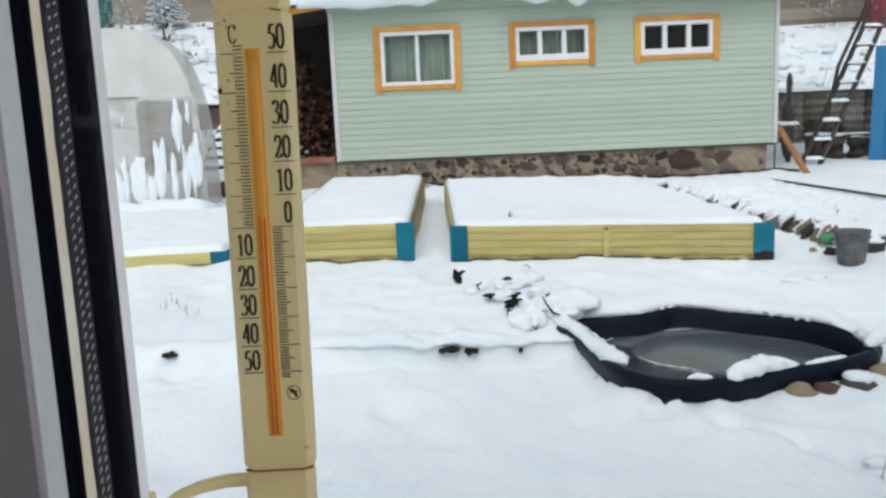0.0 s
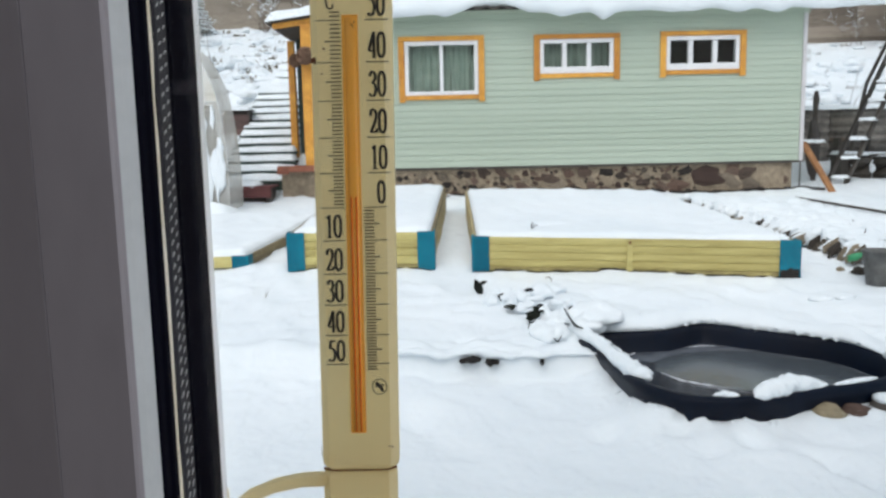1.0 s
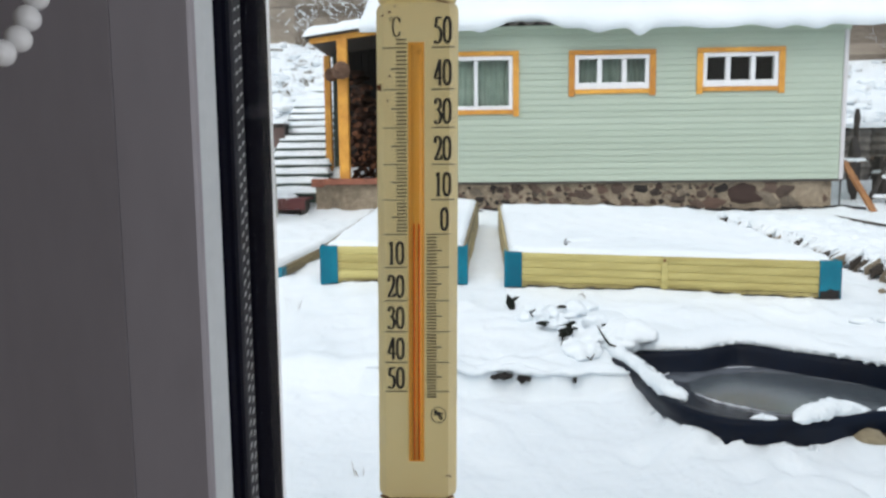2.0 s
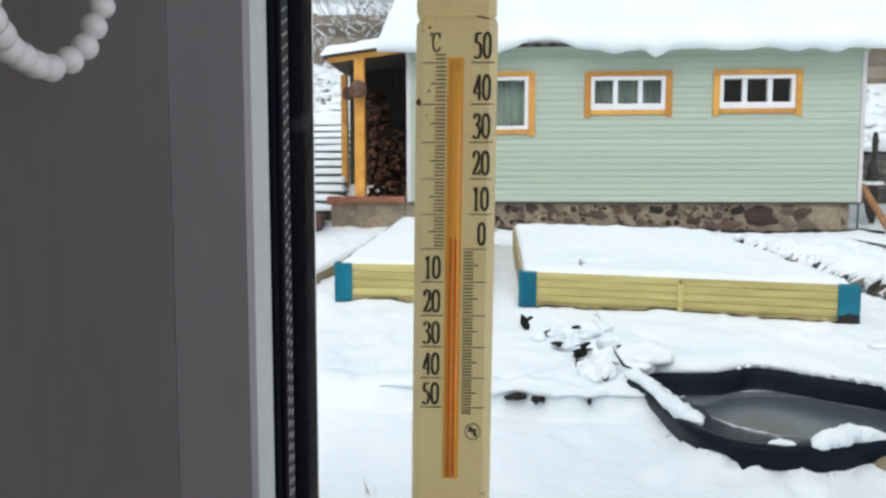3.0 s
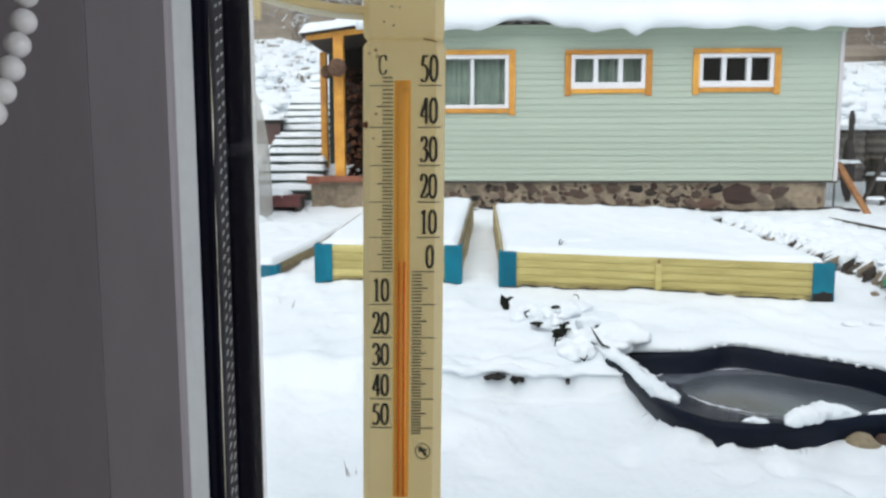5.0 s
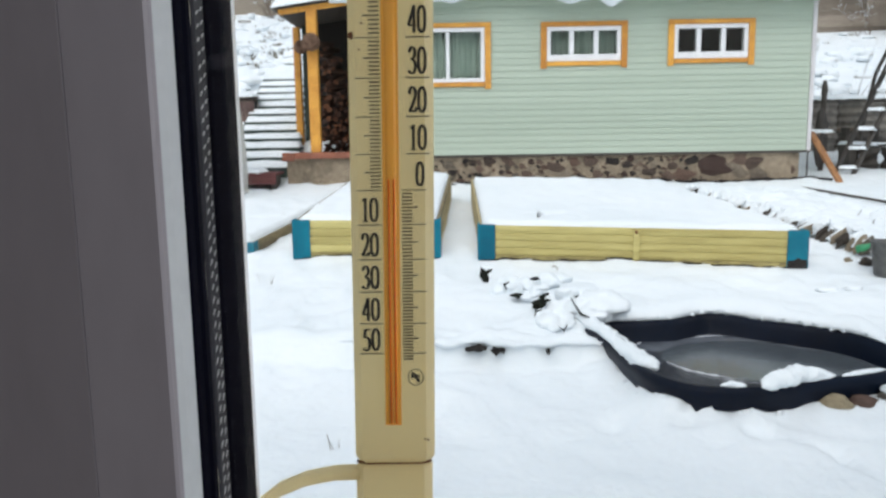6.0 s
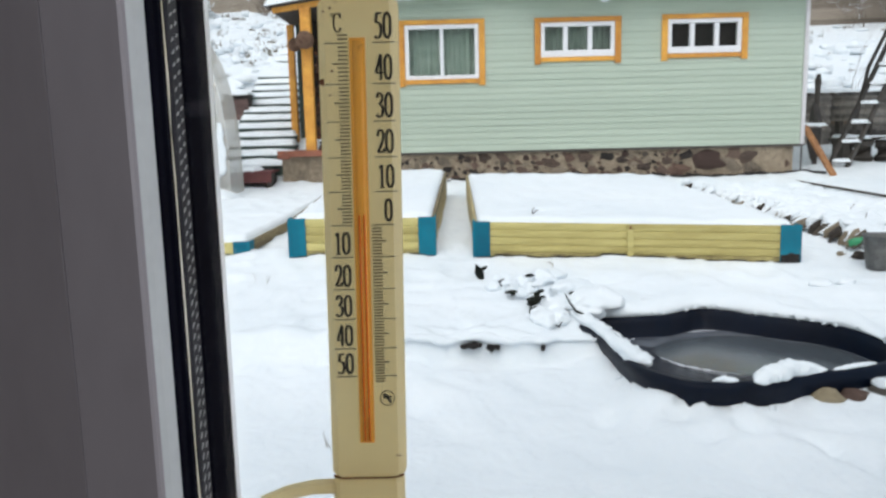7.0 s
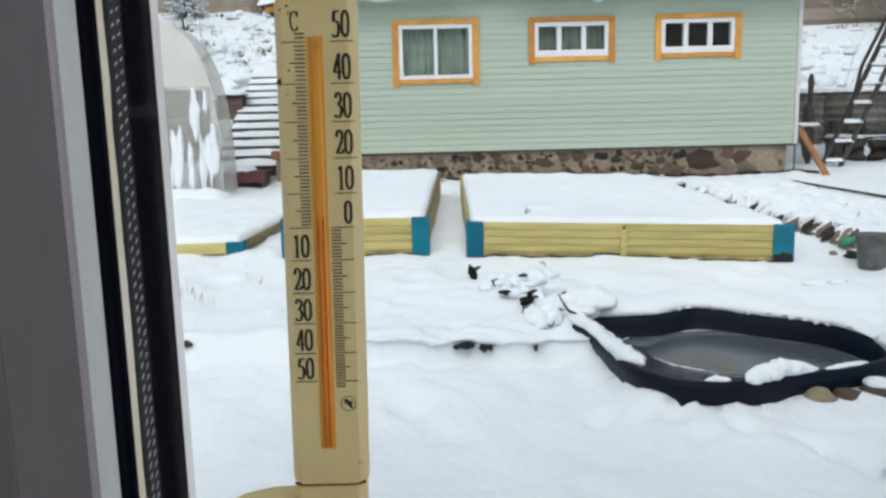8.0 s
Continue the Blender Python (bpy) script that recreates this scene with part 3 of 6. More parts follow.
        for r in (rings[0], rings[-1]):
            base = [bm.verts.new((r[0].co.x, v.co.y, ROOF_Z + (abs(RIDGE_Y - EAVE_Y) - abs(v.co.y - RIDGE_Y)) * math.tan(pitch) + 0.0)) for v in r[6:]]
            bm.faces.new(list(r) + base[::-1])
        part("roof_snow", bm, SNOW, house, "thick snow sagging over the eave", smooth=True)


build_roof()


def build_plinth():
    bm = bmesh.new()
    box(bm, (HX0 - 0.02, HY + 0.02, 0.2), (HX1 - 0.14, HY + 0.35, SILL_Z - 0.035))
    for lo, hi in (((HX0, HY + 0.35, 0.2), (HX0 + 0.3, HY1, SILL_Z - 0.035)), ((HX1 - 0.44, HY + 0.35, 0.2), (HX1 - 0.14, HY1, SILL_Z - 0.035)), ((HX0 + 0.3, HY1 - 0.3, 0.2), (HX1 - 0.44, HY1, SILL_Z - 0.035))):
        box(bm, lo, hi)
    plinth = part("plinth", bm, MORTAR, house, "rubble stone plinth in brown mortar")
    rng = random.Random(4)
    shapes = []
    for m in (STONE, STONE_RED, STONE_GREY):
        for k in range(5):
            b = bmesh.new()
            lump(b, (0, 0, 0), (1, 0.5, 1), k + 1, 0.75, 2)
            shapes.append(mesh_of("stone", b, m))
    placed = []

    def lay(kind, x, z, w, h, turn):
        placed.append((x, z, w, h))
        piece("stone", shapes[kind], Matrix.Translation((x, HY + 0.022, z)) @ pose(0, 0, 0, 0, turn, 0) @ Matrix.Diagonal((w, 0.045, h, 1)), plinth)

    # the large ones near the corner
    for kind, x, z, w, h, turn in ((6, 4.02, 0.775, 0.27, 0.14, 4), (12, 4.37, 0.735, 0.20, 0.075, 28), (2, 4.42, 0.885, 0.10, 0.085, -20), (3, 4.63, 0.835, 0.15, 0.075, -24), (0, 3.44, 0.80, 0.085, 0.075, 0), (8, 3.62, 0.66, 0.17, 0.075, -10), (4, 2.55, 0.88, 0.11, 0.06, 12), (1, 2.75, 0.82, 0.09, 0.05, 0), (0, 1.72, 0.80, 0.17, 0.085, 15), (11, 1.80, 0.70, 0.12, 0.08, 0), (2, 0.98, 0.905, 0.12, 0.05, 30), (3, 0.72, 0.91, 0.10, 0.06, 0), (13, 4.70, 0.66, 0.14, 0.085, 0), (3, 5.22, 0.72, 0.035, 0.05, 0)):
        lay(kind, x, z, w, h, turn)
    for k in range(1500):
        x, z = HX0 + 0.08 + (3.85 - HX0) * rng.random(), rng.uniform(0.56, SILL_Z - 0.07)
        w = rng.choice((0.025, 0.035, 0.05, 0.06, 0.08, 0.11))
        h = w * rng.uniform(0.5, 0.85)
        if z + h > SILL_Z - 0.03 or any(((x - a) / (w + c)) ** 2 + ((z - b) / (h + d)) ** 2 < 0.75 for a, b, c, d in placed):
            continue
        if rng.random() < (0.62 if x < -0.2 else 0.38):
            continue
        lay(rng.choice((0, 1, 2, 3, 4, 0, 2, 5, 6, 7, 10, 11, 12, 13, 14)), x, z, w, h, rng.uniform(-30, 30))


build_plinth()


def house_window(k, opening, panes, curtain, label):
    x0, x1, z0, z1 = opening
    y = HY - 0.028
    bm = bmesh.new()
    f, sill = 0.055, 0.055 if panes == 2 else 0.092
    for lo, hi in (((x0, y, z0), (x1, y + 0.09, z0 + sill)), ((x0, y, z1 - f), (x1, y + 0.09, z1)), ((x0, y, z0 + sill), (x0 + f, y + 0.09, z1 - f)), ((x1 - f, y, z0 + sill), (x1, y + 0.09, z1 - f))):
        box(bm, lo, hi)
    frame_part = part("window", bm, WHITE_PVC, house, label)
    for j in range(1, panes):
        xm = x0 + (x1 - x0) * j / panes
        part("mullion", a_box((xm - (0.026 if panes == 2 else 0.034), y + 0.004, z0 + sill), (xm + (0.026 if panes == 2 else 0.034), y + 0.08, z1 - f), 0.006), WHITE_PVC, frame_part)
    for j in range(panes):
        a, b = x0 + (x1 - x0) * j / panes, x0 + (x1 - x0) * (j + 1) / panes
        g = part("pane", a_box((a + 0.025, y + 0.045, z0 + sill - 0.01), (b - 0.025, y + 0.05, z1 - f + 0.01)), HOUSE_GLASS, frame_part)
        g.visible_shadow = False
    t = 0.092
    for lo, hi in (((x0 - t, y - 0.022, z1 + 0.004), (x1 + t, y + 0.012, z1 + 0.07)), ((x0, y - 0.02, z0 - 0.068), (x1, y + 0.012, z0 - 0.004)), ((x0 - t, y - 0.018, z0 - 0.068 - 0.035), (x0 - 0.004, y + 0.012, z1 + 0.002)), ((x1 + 0.004, y - 0.018, z0 - 0.068 - 0.035), (x1 + t, y + 0.012, z1 + 0.002))):
        part("casing_board", a_box(lo, hi, 0.006), ORANGE, frame_part, "orange painted casing")
    if curtain:
        half = (x1 - x0) / 2
        meet = 0.02 if panes == 2 else -0.01
        for a, b in ((x0 - 0.02, x0 + half - meet), (x0 + half + meet, x1 + 0.02)):
            bm, n = bmesh.new(), 40
            top, low = [], []
            for i in range(n + 1):
                x = a + (b - a) * i / n
                yy = HY + curtain + 0.016 * math.sin(i * 1.05) + 0.01 * math.sin(i * 0.41 + k)
                top.append(bm.verts.new((x, yy, z1 + 0.03)))
                low.append(bm.verts.new((x, yy + 0.006 * math.sin(i * 1.7), z0 - 0.05)))
            for i in range(n):
                bm.faces.new((top[i], top[i + 1], low[i + 1], low[i]))
            part("curtain", bm, CURTAIN, frame_part, "pale sheer curtain", smooth=True)


house_window(1, OPENINGS[0], 2, 0.17, "white two-pane window in an orange casing")
house_window(2, OPENINGS[1], 3, 0.24, "white three-pane strip window in an orange casing")
house_window(3, OPENINGS[2], 3, 0, "white three-pane strip window with dark panes")

# ---- the wood porch beside the house ----
porch = thing("porch", (-1.75, 12.3, 0.5), "open lean-to porch with orange posts and red deck", "porch")
bm = bmesh.new()
box(bm, (-2.30, 11.52, 0.2), (-1.17, 13.3, 1.0))
part("plinth", bm, MORTAR, porch, "brown mortared stone base")
for k in range(6):
    y = 11.45 + k * 0.3
    part("deck_board", a_box((-2.32, y, 1.003), (-1.165, y + 0.29, 1.06 + 0.004 * (k % 2)), 0.008), DECK, porch)
part("deck_edge", a_box((-2.33, 11.41, 0.985), (-1.165, 11.447, 1.075), 0.008), DECK, porch)
# porch back in near-black: the recess's shade is put into the colour
part("back_panel", a_prism([(-2.30, 1.0), (-1.165, 1.0), (-1.165, 3.275), (-2.30, 3.125)], "y", 13.145, 13.17), INTERIOR_SHADE, porch)
part("edge_block", a_box((-2.34, 11.38, 0.95), (-2.16, 11.408, 1.07), 0.01), DECK, porch)
part("post", a_box((-1.925, 11.46, 1.064), (-1.775, 11.59, 3.12), 0.01), ORANGE, porch)
part("post", a_box((-2.425, 12.95, 1.0), (-2.315, 13.07, 3.10), 0.01), ORANGE, porch)
bm = bmesh.new()
beam(bm, (-1.18, 11.5, 3.25), (-2.33, 11.5, 3.105), 0.035, 0.11, 0.006)
part("fascia", bm, ORANGE, porch, "slanting orange fascia board")
part("roof", a_prism([(-1.16, 3.28), (-2.38, 3.12), (-2.38, 3.15), (-1.16, 3.32)], "y", 11.44, 13.35), DARK_WOOD, porch)
snow_cap("roof_snow", "", [(-2.40, 11.40, 3.15), (-1.14, 11.40, 3.32), (-1.14, 13.35, 3.32), (-2.40, 13.35, 3.15)], 0, 0.14, 0.06, 3.0, parent=porch, drip=0.0)
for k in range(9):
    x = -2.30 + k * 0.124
    part("back_board", a_box((x, 13.1 + 0.01 * (k % 2), 1.0), (x + 0.118, 13.13 + 0.01 * (k % 2), 3.26 - 0.016 * (8 - k))), DARK_GREEN if k < 2 else INTERIOR_SHADE, porch)


def wicker_ball(p, r, label):
    bm = bmesh.new()
    rng = random.Random(round(p[0] * 100))
    lump(bm, p, (r * 0.85, r * 0.85, r * 0.85), p[0], 0.2, 2)
    for k in range(26):
        axis = Vector((rng.uniform(-1, 1), rng.uniform(-1, 1), rng.uniform(-1, 1))).normalized()
        q = axis.to_track_quat("Z", "Y")
        pts = [Vector(p) + q @ Vector((r * math.cos(a), r * math.sin(a), rng.uniform(-0.02, 0.02))) for a in (j * 2 * math.pi / 14 + k for j in range(10))]
        tube(bm, pts, [0.009] * len(pts), 5)
    tagged(part("wicker_ball", bm, WICKER), label, "ornament")


wicker_ball((-1.84, 11.33, 2.645), 0.125, "brown woven twig ball hung on the orange post")
wicker_ball((-2.17, 12.3, 2.70), 0.10, "dark woven twig ball hung in the porch")


def firewood():
    stack = thing("firewood_stack", (-1.5, 12.6, 1.06), "tall stack of split firewood in the dark porch", "firewood")
    rng = random.Random(8)
    shapes = []
    for k in range(6):
        bm = bmesh.new()
        n = rng.choice((3, 3, 4, 5))
        out = [(math.cos(2 * math.pi * i / n + k) * rng.uniform(0.75, 1.05), math.sin(2 * math.pi * i / n + k) * rng.uniform(0.75, 1.05)) for i in range(n)]
        prism(bm, out, "y", -0.5, 0.5)
        me = mesh_of("log", bm, LOG_BARK, LOG_END)
        for p in me.polygons:
            if abs(p.normal.y) > 0.9:
                p.material_index = 1
        shapes.append(me)
    z, row = 1.12, 0
    while z < 2.80:
        x = -1.90 + 0.05 * (row % 2)
        reach = -1.20 if z < 1.6 else -1.22 - 0.50 * (z - 1.6) + rng.uniform(-0.05, 0.08)
        while x < reach:
            r = rng.uniform(0.03, 0.058)
            piece("log", rng.choice(shapes), pose(x + r, 12.42 + rng.uniform(-0.12, 0.12), z + rng.uniform(-0.02, 0.02), rng.uniform(-22, 22), rng.uniform(0, 360), rng.uniform(-35, 35)) @ Matrix.Diagonal((r, 0.45, r, 1)), stack)
            x += 2 * r * 0.93
        z += 0.074
        row += 1


firewood()

# ---- steps up the hill ----
def hill_steps():
    stair = thing("garden_steps", (-2.9, 13.5, 0.7), "long flight of green wooden steps under snow", "steps")
    n = 12
    for k in range(n):
        u = k / (n - 1)
        x0, y, z, w = -3.27 - 0.30 * u, 11.75 + 3.75 * u, 0.86 + 1.62 * u, 1.09 - 0.24 * u
        bm = a_box((x0, y, z - 0.045), (x0 + w, y + 0.33, z), 0.006)
        part("tread", bm, DARK_GREEN, stair)
        part("riser", a_box((x0 + 0.02, y + 0.03, z - 0.16), (x0 + w - 0.02, y + 0.05, z - 0.047)), DARK_GREEN, stair)
        snow_cap("snow_cover", "", [(x0 + 0.0, y - 0.01, z), (x0 + w, y - 0.01, z), (x0 + w, y + 0.32, z), (x0, y + 0.32, z)], 0.008, 0.08 if k < n - 1 else 0.15, 0.05, 5 + k, parent=stair, over=0.0, bumps=0.004, soft=0.035, drip=0.004)
    for x, dx in ((-3.29, -0.30), (-2.2, -0.54)):
        bm = bmesh.new()
        beam(bm, (x, 11.7, 0.68), (x + dx, 15.6, 2.36), 0.05, 0.16)
        part("stringer", bm, DARK_GREEN, stair)
    top = thing("landing_steps", (-3.1, 16.6, 2.5), "short upper steps deep in snow", "steps")
    for k in range(3):
        y, z = 16.3 + 0.5 * k, 2.72 + 0.2 * k
        part("tread", a_box((-3.5, y, z - 0.16), (-2.7, y + 0.5, z), 0.01), STEP_WOOD, top)
        snow_cap("snow_cover", "", [(-3.52, y - 0.02, z), (-2.68, y - 0.02, z), (-2.68, y + 0.5, z), (-3.52, y + 0.5, z)], 0.006, 0.12, 0.07, 20 + k, parent=top)


hill_steps()
box_low = thing("wooden_pallet", (-2.75, 11.35, 0.55), "dark red wooden platform at the foot of the steps", "platform")
for k in range(3):
    part("plank", a_box((-3.34, 11.12 + k * 0.19, 0.76), (-2.38, 11.30 + k * 0.19, 0.80), 0.006), WINE_WOOD, box_low)
part("front_beam", a_box((-3.34, 11.10, 0.63), (-2.38, 11.118, 0.80), 0.006), WINE_WOOD, box_low, "dark red board")
for x in (-3.28, -2.48):
    part("leg", a_box((x, 11.2, 0.45), (x + 0.06, 11.6, 0.76)), DARK_WOOD, box_low)
snow_cap("platform_snow", "fresh snow on the red platform", [(-3.35, 11.12, 0.80), (-2.62, 11.12, 0.80), (-2.62, 11.66, 0.80), (-3.35, 11.66, 0.80)], 0.006, 0.05, 0.05, 31)
crate = thing("brown_crate", (-3.55, 14.0, 1.6), "brown wooden crate on the snowy slope", "crate")
for k in range(3):
    part("slat", a_box((-3.80, 13.80, 1.60 + k * 0.125), (-3.34, 13.83, 1.715 + k * 0.125), 0.005), BROWN, crate)
part("lid", a_box((-3.82, 13.78, 2.03), (-3.32, 14.2, 2.06)), DARK_WOOD, crate)
part("body", a_box((-3.78, 13.832, 1.5), (-3.36, 14.18, 2.028)), DARK_WOOD, crate)
snow_cap("crate_snow", "snow on the brown crate", [(-3.82, 13.77, 2.06), (-3.32, 13.77, 2.06), (-3.32, 14.2, 2.06), (-3.82, 14.2, 2.06)], 0.005, 0.05, 0.06, 41)


# ---- the plastic greenhouse ----
def greenhouse():
    gh = thing("greenhouse", (-4.25, 11.0, 0.55), "milky plastic tunnel greenhouse patched with snow", "greenhouse")
    cx, hw, z0, h, y0, y1 = -4.30, 1.56, 0.5, 2.36, 10.3, 10.95
    arch = lambda a: (cx + hw * math.copysign(abs(math.cos(a)) ** 0.42, math.cos(a)), z0 + h * abs(math.sin(a)) ** 0.76)
    n = 40
    pts = [arch(math.pi * i / n) for i in range(n + 1)]
    bm = bmesh.new()
    rows = [[bm.verts.new((x, y0 + (y1 - y0) * j / 8, z + 0.012 * noise.noise(Vector((x * 4, j, 2))))) for x, z in pts] for j in range(9)]
    for r, s in zip(rows, rows[1:]):
        for i in range(n):
            bm.faces.new((r[i], r[i + 1], s[i + 1], s[i]))
    part("cover", bm, FILM, gh, smooth=True)
    # the end sheet: clear below the crossbar, light shining through painted whiter above it
    side = math.asin(((1.96 - z0) / h) ** (1 / 0.76))
    for name, sheet, angles in (("end_sheet", FILM, [side * i / 14 for i in range(15)] + [math.pi - side * (14 - i) / 14 for i in range(15)]), ("upper_end_sheet", FILM_LIT, [side + (math.pi - 2 * side) * i / 30 for i in range(31)])):
        bm = bmesh.new()
        bm.faces.new([bm.verts.new((x, y0 - 0.012, z)) for x, z in (arch(min(math.pi - 1e-6, max(1e-6, a))) for a in angles)])
        part(name, bm, sheet, gh)
    for y in (y0 + 0.01, (y0 + y1) / 2, y1):
        bm = bmesh.new()
        tube(bm, [(cx + (x - cx) * 0.985, y, z0 + (z - z0) * 0.985) for x, z in pts], [0.009] * len(pts), 6)
        part("hoop", bm, WHITE_PVC, gh)
    part("crossbar", a_box((cx - 1.3, y0 - 0.035, 1.95), (cx + 0.76, y0 - 0.014, 1.975)), WOOD_RAW, gh)
    for k in range(12):
        bm = bmesh.new()
        z = 0.985 + k * 0.078
        prism(bm, [(y0 + 0.03, z), (y0 + 0.06, z + 0.035), (y0 + 0.03, z + 0.07), (y0 + 0.035, z + 0.07), (y0 + 0.068, z + 0.035), (y0 + 0.035, z)], "x", cx + 0.70, cx + 1.49 - 0.009 * k)
        part("corrugated_strip", bm, GREY_RIB, gh, "grey corrugated plastic behind the sheet")
    for x in (cx + 0.30, cx + 0.84):
        part("upright", a_box((x, y0 + 0.02, 0.5), (x + 0.04, y0 + 0.06, 1.95)), WOOD_RAW, gh, "grey wooden upright behind the sheet")
    bm = bmesh.new()
    # columns and streaks of snow: middle, foot, top, half width
    streaks = ((-3.60, 0.55, 1.14, 0.10), (-3.34, 0.55, 1.15, 0.06), (-3.36, 1.0, 1.38, 0.035), (-3.28, 0.9, 1.36, 0.035), (-3.15, 0.55, 1.13, 0.04), (-3.00, 0.6, 1.27, 0.035), (-2.88, 0.7, 1.29, 0.06), (-2.83, 0.8, 1.43, 0.05), (-3.06, 1.27, 1.83, 0.055), (-2.91, 1.6, 1.88, 0.026), (-3.79, 0.55, 1.18, 0.035), (-3.77, 1.58, 1.70, 0.014), (-3.46, 0.55, 0.92, 0.06), (-3.90, 0.55, 1.0, 0.07), (-4.1, 0.55, 1.1, 0.09))
    for k, (x, base, top, w) in enumerate(streaks):
        hgt = (top - base) * 1.08
        n0 = len(bm.verts)
        lump(bm, (x, y0 - 0.03, base + hgt / 2), (w * 1.15, 0.016, hgt / 2), k * 1.7, 0.45, 3)
        bm.verts.ensure_lookup_table()
        for v in bm.verts[n0:]:
            v.co.x += 0.035 * noise.noise(Vector((v.co.x * 12, v.co.z * 7, k))) + 0.015 * noise.noise(Vector((v.co.x * 30, v.co.z * 22, k)))
            v.co.z += 0.05 * noise.noise(Vector((v.co.x * 22, 3, k)))
    tagged(part("stuck_snow", bm, SNOW, None, smooth=True), "ragged snow stuck to the greenhouse sheet", "snow", kind="stuff")
    snow_cap("drift", "snow drift along the greenhouse foot", [(-5.8, 9.75, 0.47), (-2.65, 9.75, 0.47), (-2.6, 10.28, 0.5), (-5.8, 10.28, 0.5)], 0.0, 0.17, 0.07, 51, over=0.08, bumps=0.06, soft=0.4)


greenhouse()


# ---- raised beds ----
# hollows in the bed snow: x, y, reach along x and y, depth
BED_DENTS = ((1.02, 6.92, 0.13, 0.10, 0.03), (0.92, 6.74, 0.06, 0.05, 0.02), (1.25, 7.0, 0.10, 0.08, 0.015), (-0.85, 9.3, 0.10, 0.15, 0.03), (-0.10, 9.2, 0.08, 0.12, 0.03), (-0.45, 9.5, 0.12, 0.12, 0.02))


def raised_bed(corners, height, courses, label, panels=1, seed=0, thick=0.032):
    """corners: front left, front right, back right, back left in plan."""
    pts = [Vector((x, y, ground_height(x, y))) for x, y in corners]
    c = sum(pts, Vector()) / 4
    bed = thing("raised_bed", (c.x, c.y, c.z), label, "garden bed", "raised beds")
    tops = [p + Vector((0, 0, height)) for p in pts]
    h = height / courses
    def boards(a, b, n_panels, front=False):
        along = (b - a)
        out = Vector((along.y, -along.x, 0)).normalized()
        if out.dot((a + b) / 2 - c) < 0:
            out = -out
        for q in range(n_panels):
            p0, p1 = a + along * (q / n_panels), a + along * ((q + 1) / n_panels)
            inset = along.normalized() * 0.004
            for k in range(courses):
                bm = bmesh.new()
                prof = [(0, 0.001), (0.019, 0.001), (0.0255, 0.008), (0.0275, 0.45 * h), (0.025, h - 0.009), (0.0185, h - 0.0005), (0, h - 0.0005)]
                rings = [[bm.verts.new(p + out * o + Vector((0, 0, k * h + z - 0.02))) for o, z in prof] for p in (p0 + inset, p1 - inset)]
                m = len(prof)
                for i in range(m):
                    bm.faces.new((rings[0][i], rings[0][(i + 1) % m], rings[1][(i + 1) % m], rings[1][i]))
                bm.faces.new(rings[0][::-1])
                bm.faces.new(rings[1])
                part("plank", bm, (YELLOW if k or height < 0.2 else YELLOW_SPLASHED) if front else YELLOW_SHADED, bed, "" if front else "side board in a duller, shaded yellow")
            if q:
                bm = bmesh.new()
                beam(bm, p0 + out * 0.036 + Vector((0, 0, -0.02)), p0 + out * 0.036 + Vector((0, 0, height - 0.02)), 0.05, 0.012)
                part("batten", bm, YELLOW, bed)
                bm = bmesh.new()
                lump(bm, p0 + out * 0.046 + Vector((0, 0, height - 0.05)), (0.014, 0.008, 0.014), 3, 0.2, 1)
                part("knot", bm, RUST, bed)
    boards(pts[0], pts[1], panels, True)
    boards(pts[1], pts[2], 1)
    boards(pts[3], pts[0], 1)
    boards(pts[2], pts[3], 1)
    front, right, left = (pts[1] - pts[0]).normalized(), (pts[2] - pts[1]).normalized(), (pts[3] - pts[0]).normalized()
    for corner, way, side in ((pts[0], front, left), (pts[1], -front, right)):
        for d, length in ((way, 0.15), (side, 0.11)):
            out = Vector((d.y, -d.x, 0))
            if out.dot(corner - c) < 0:
                out = -out
            bm = bmesh.new()
            p = corner + out * 0.038 - d * 0.036
            q = p + d * length
            z0, z1 = Vector((0, 0, -0.02)), Vector((0, 0, height - 0.012))
            ring_a = [bm.verts.new(v) for v in (p + z0, q + z0, q + z1, p + z1)]
            ring_b = [bm.verts.new(v + out * 0.012 - out * 0.03) for v in (p + z0, q + z0, q + z1, p + z1)]
            bm.faces.new(ring_a)
            bm.faces.new(ring_b[::-1])
            for i in range(4):
                bm.faces.new((ring_a[i], ring_a[(i + 1) % 4], ring_b[(i + 1) % 4], ring_b[i]))
            plate = part("corner_plate", bm, BLUE, bed, "blue painted corner board")
            if corner.x > 2:
                # ragged dark band over the foot of the plate
                foot_band = bmesh.new()
                m = 12
                foot = [p + d * (0.004 + (length - 0.008) * i / m) + out * 0.0035 + Vector((0, 0, -0.018)) for i in range(m + 1)]
                rows = [[foot_band.verts.new(v + out * o + Vector((0, 0, up * (1 + 0.35 * noise.noise(v * 22))))) for v in foot] for o, up in ((-0.003, 0), (0, 0), (0, 0.085), (-0.003, 0.088))]
                for a, b in zip(rows, rows[1:]):
                    for i in range(m):
                        foot_band.faces.new((a[i], a[i + 1], b[i + 1], b[i]))
                part("dark_foot", foot_band, SOIL, plate, "ragged dark band on the plate's foot")
    bm = bmesh.new()
    prism_pts = [p + (c - p) * 0.03 for p in pts]
    low = [bm.verts.new(p - Vector((0, 0, 0.05))) for p in prism_pts]
    up = [bm.verts.new(p + Vector((0, 0, height - 0.03))) for p in prism_pts]
    bm.faces.new(low[::-1])
    bm.faces.new(up)
    for i in range(4):
        bm.faces.new((low[i], low[(i + 1) % 4], up[(i + 1) % 4], up[i]))
    part("soil", bm, SOIL, bed)
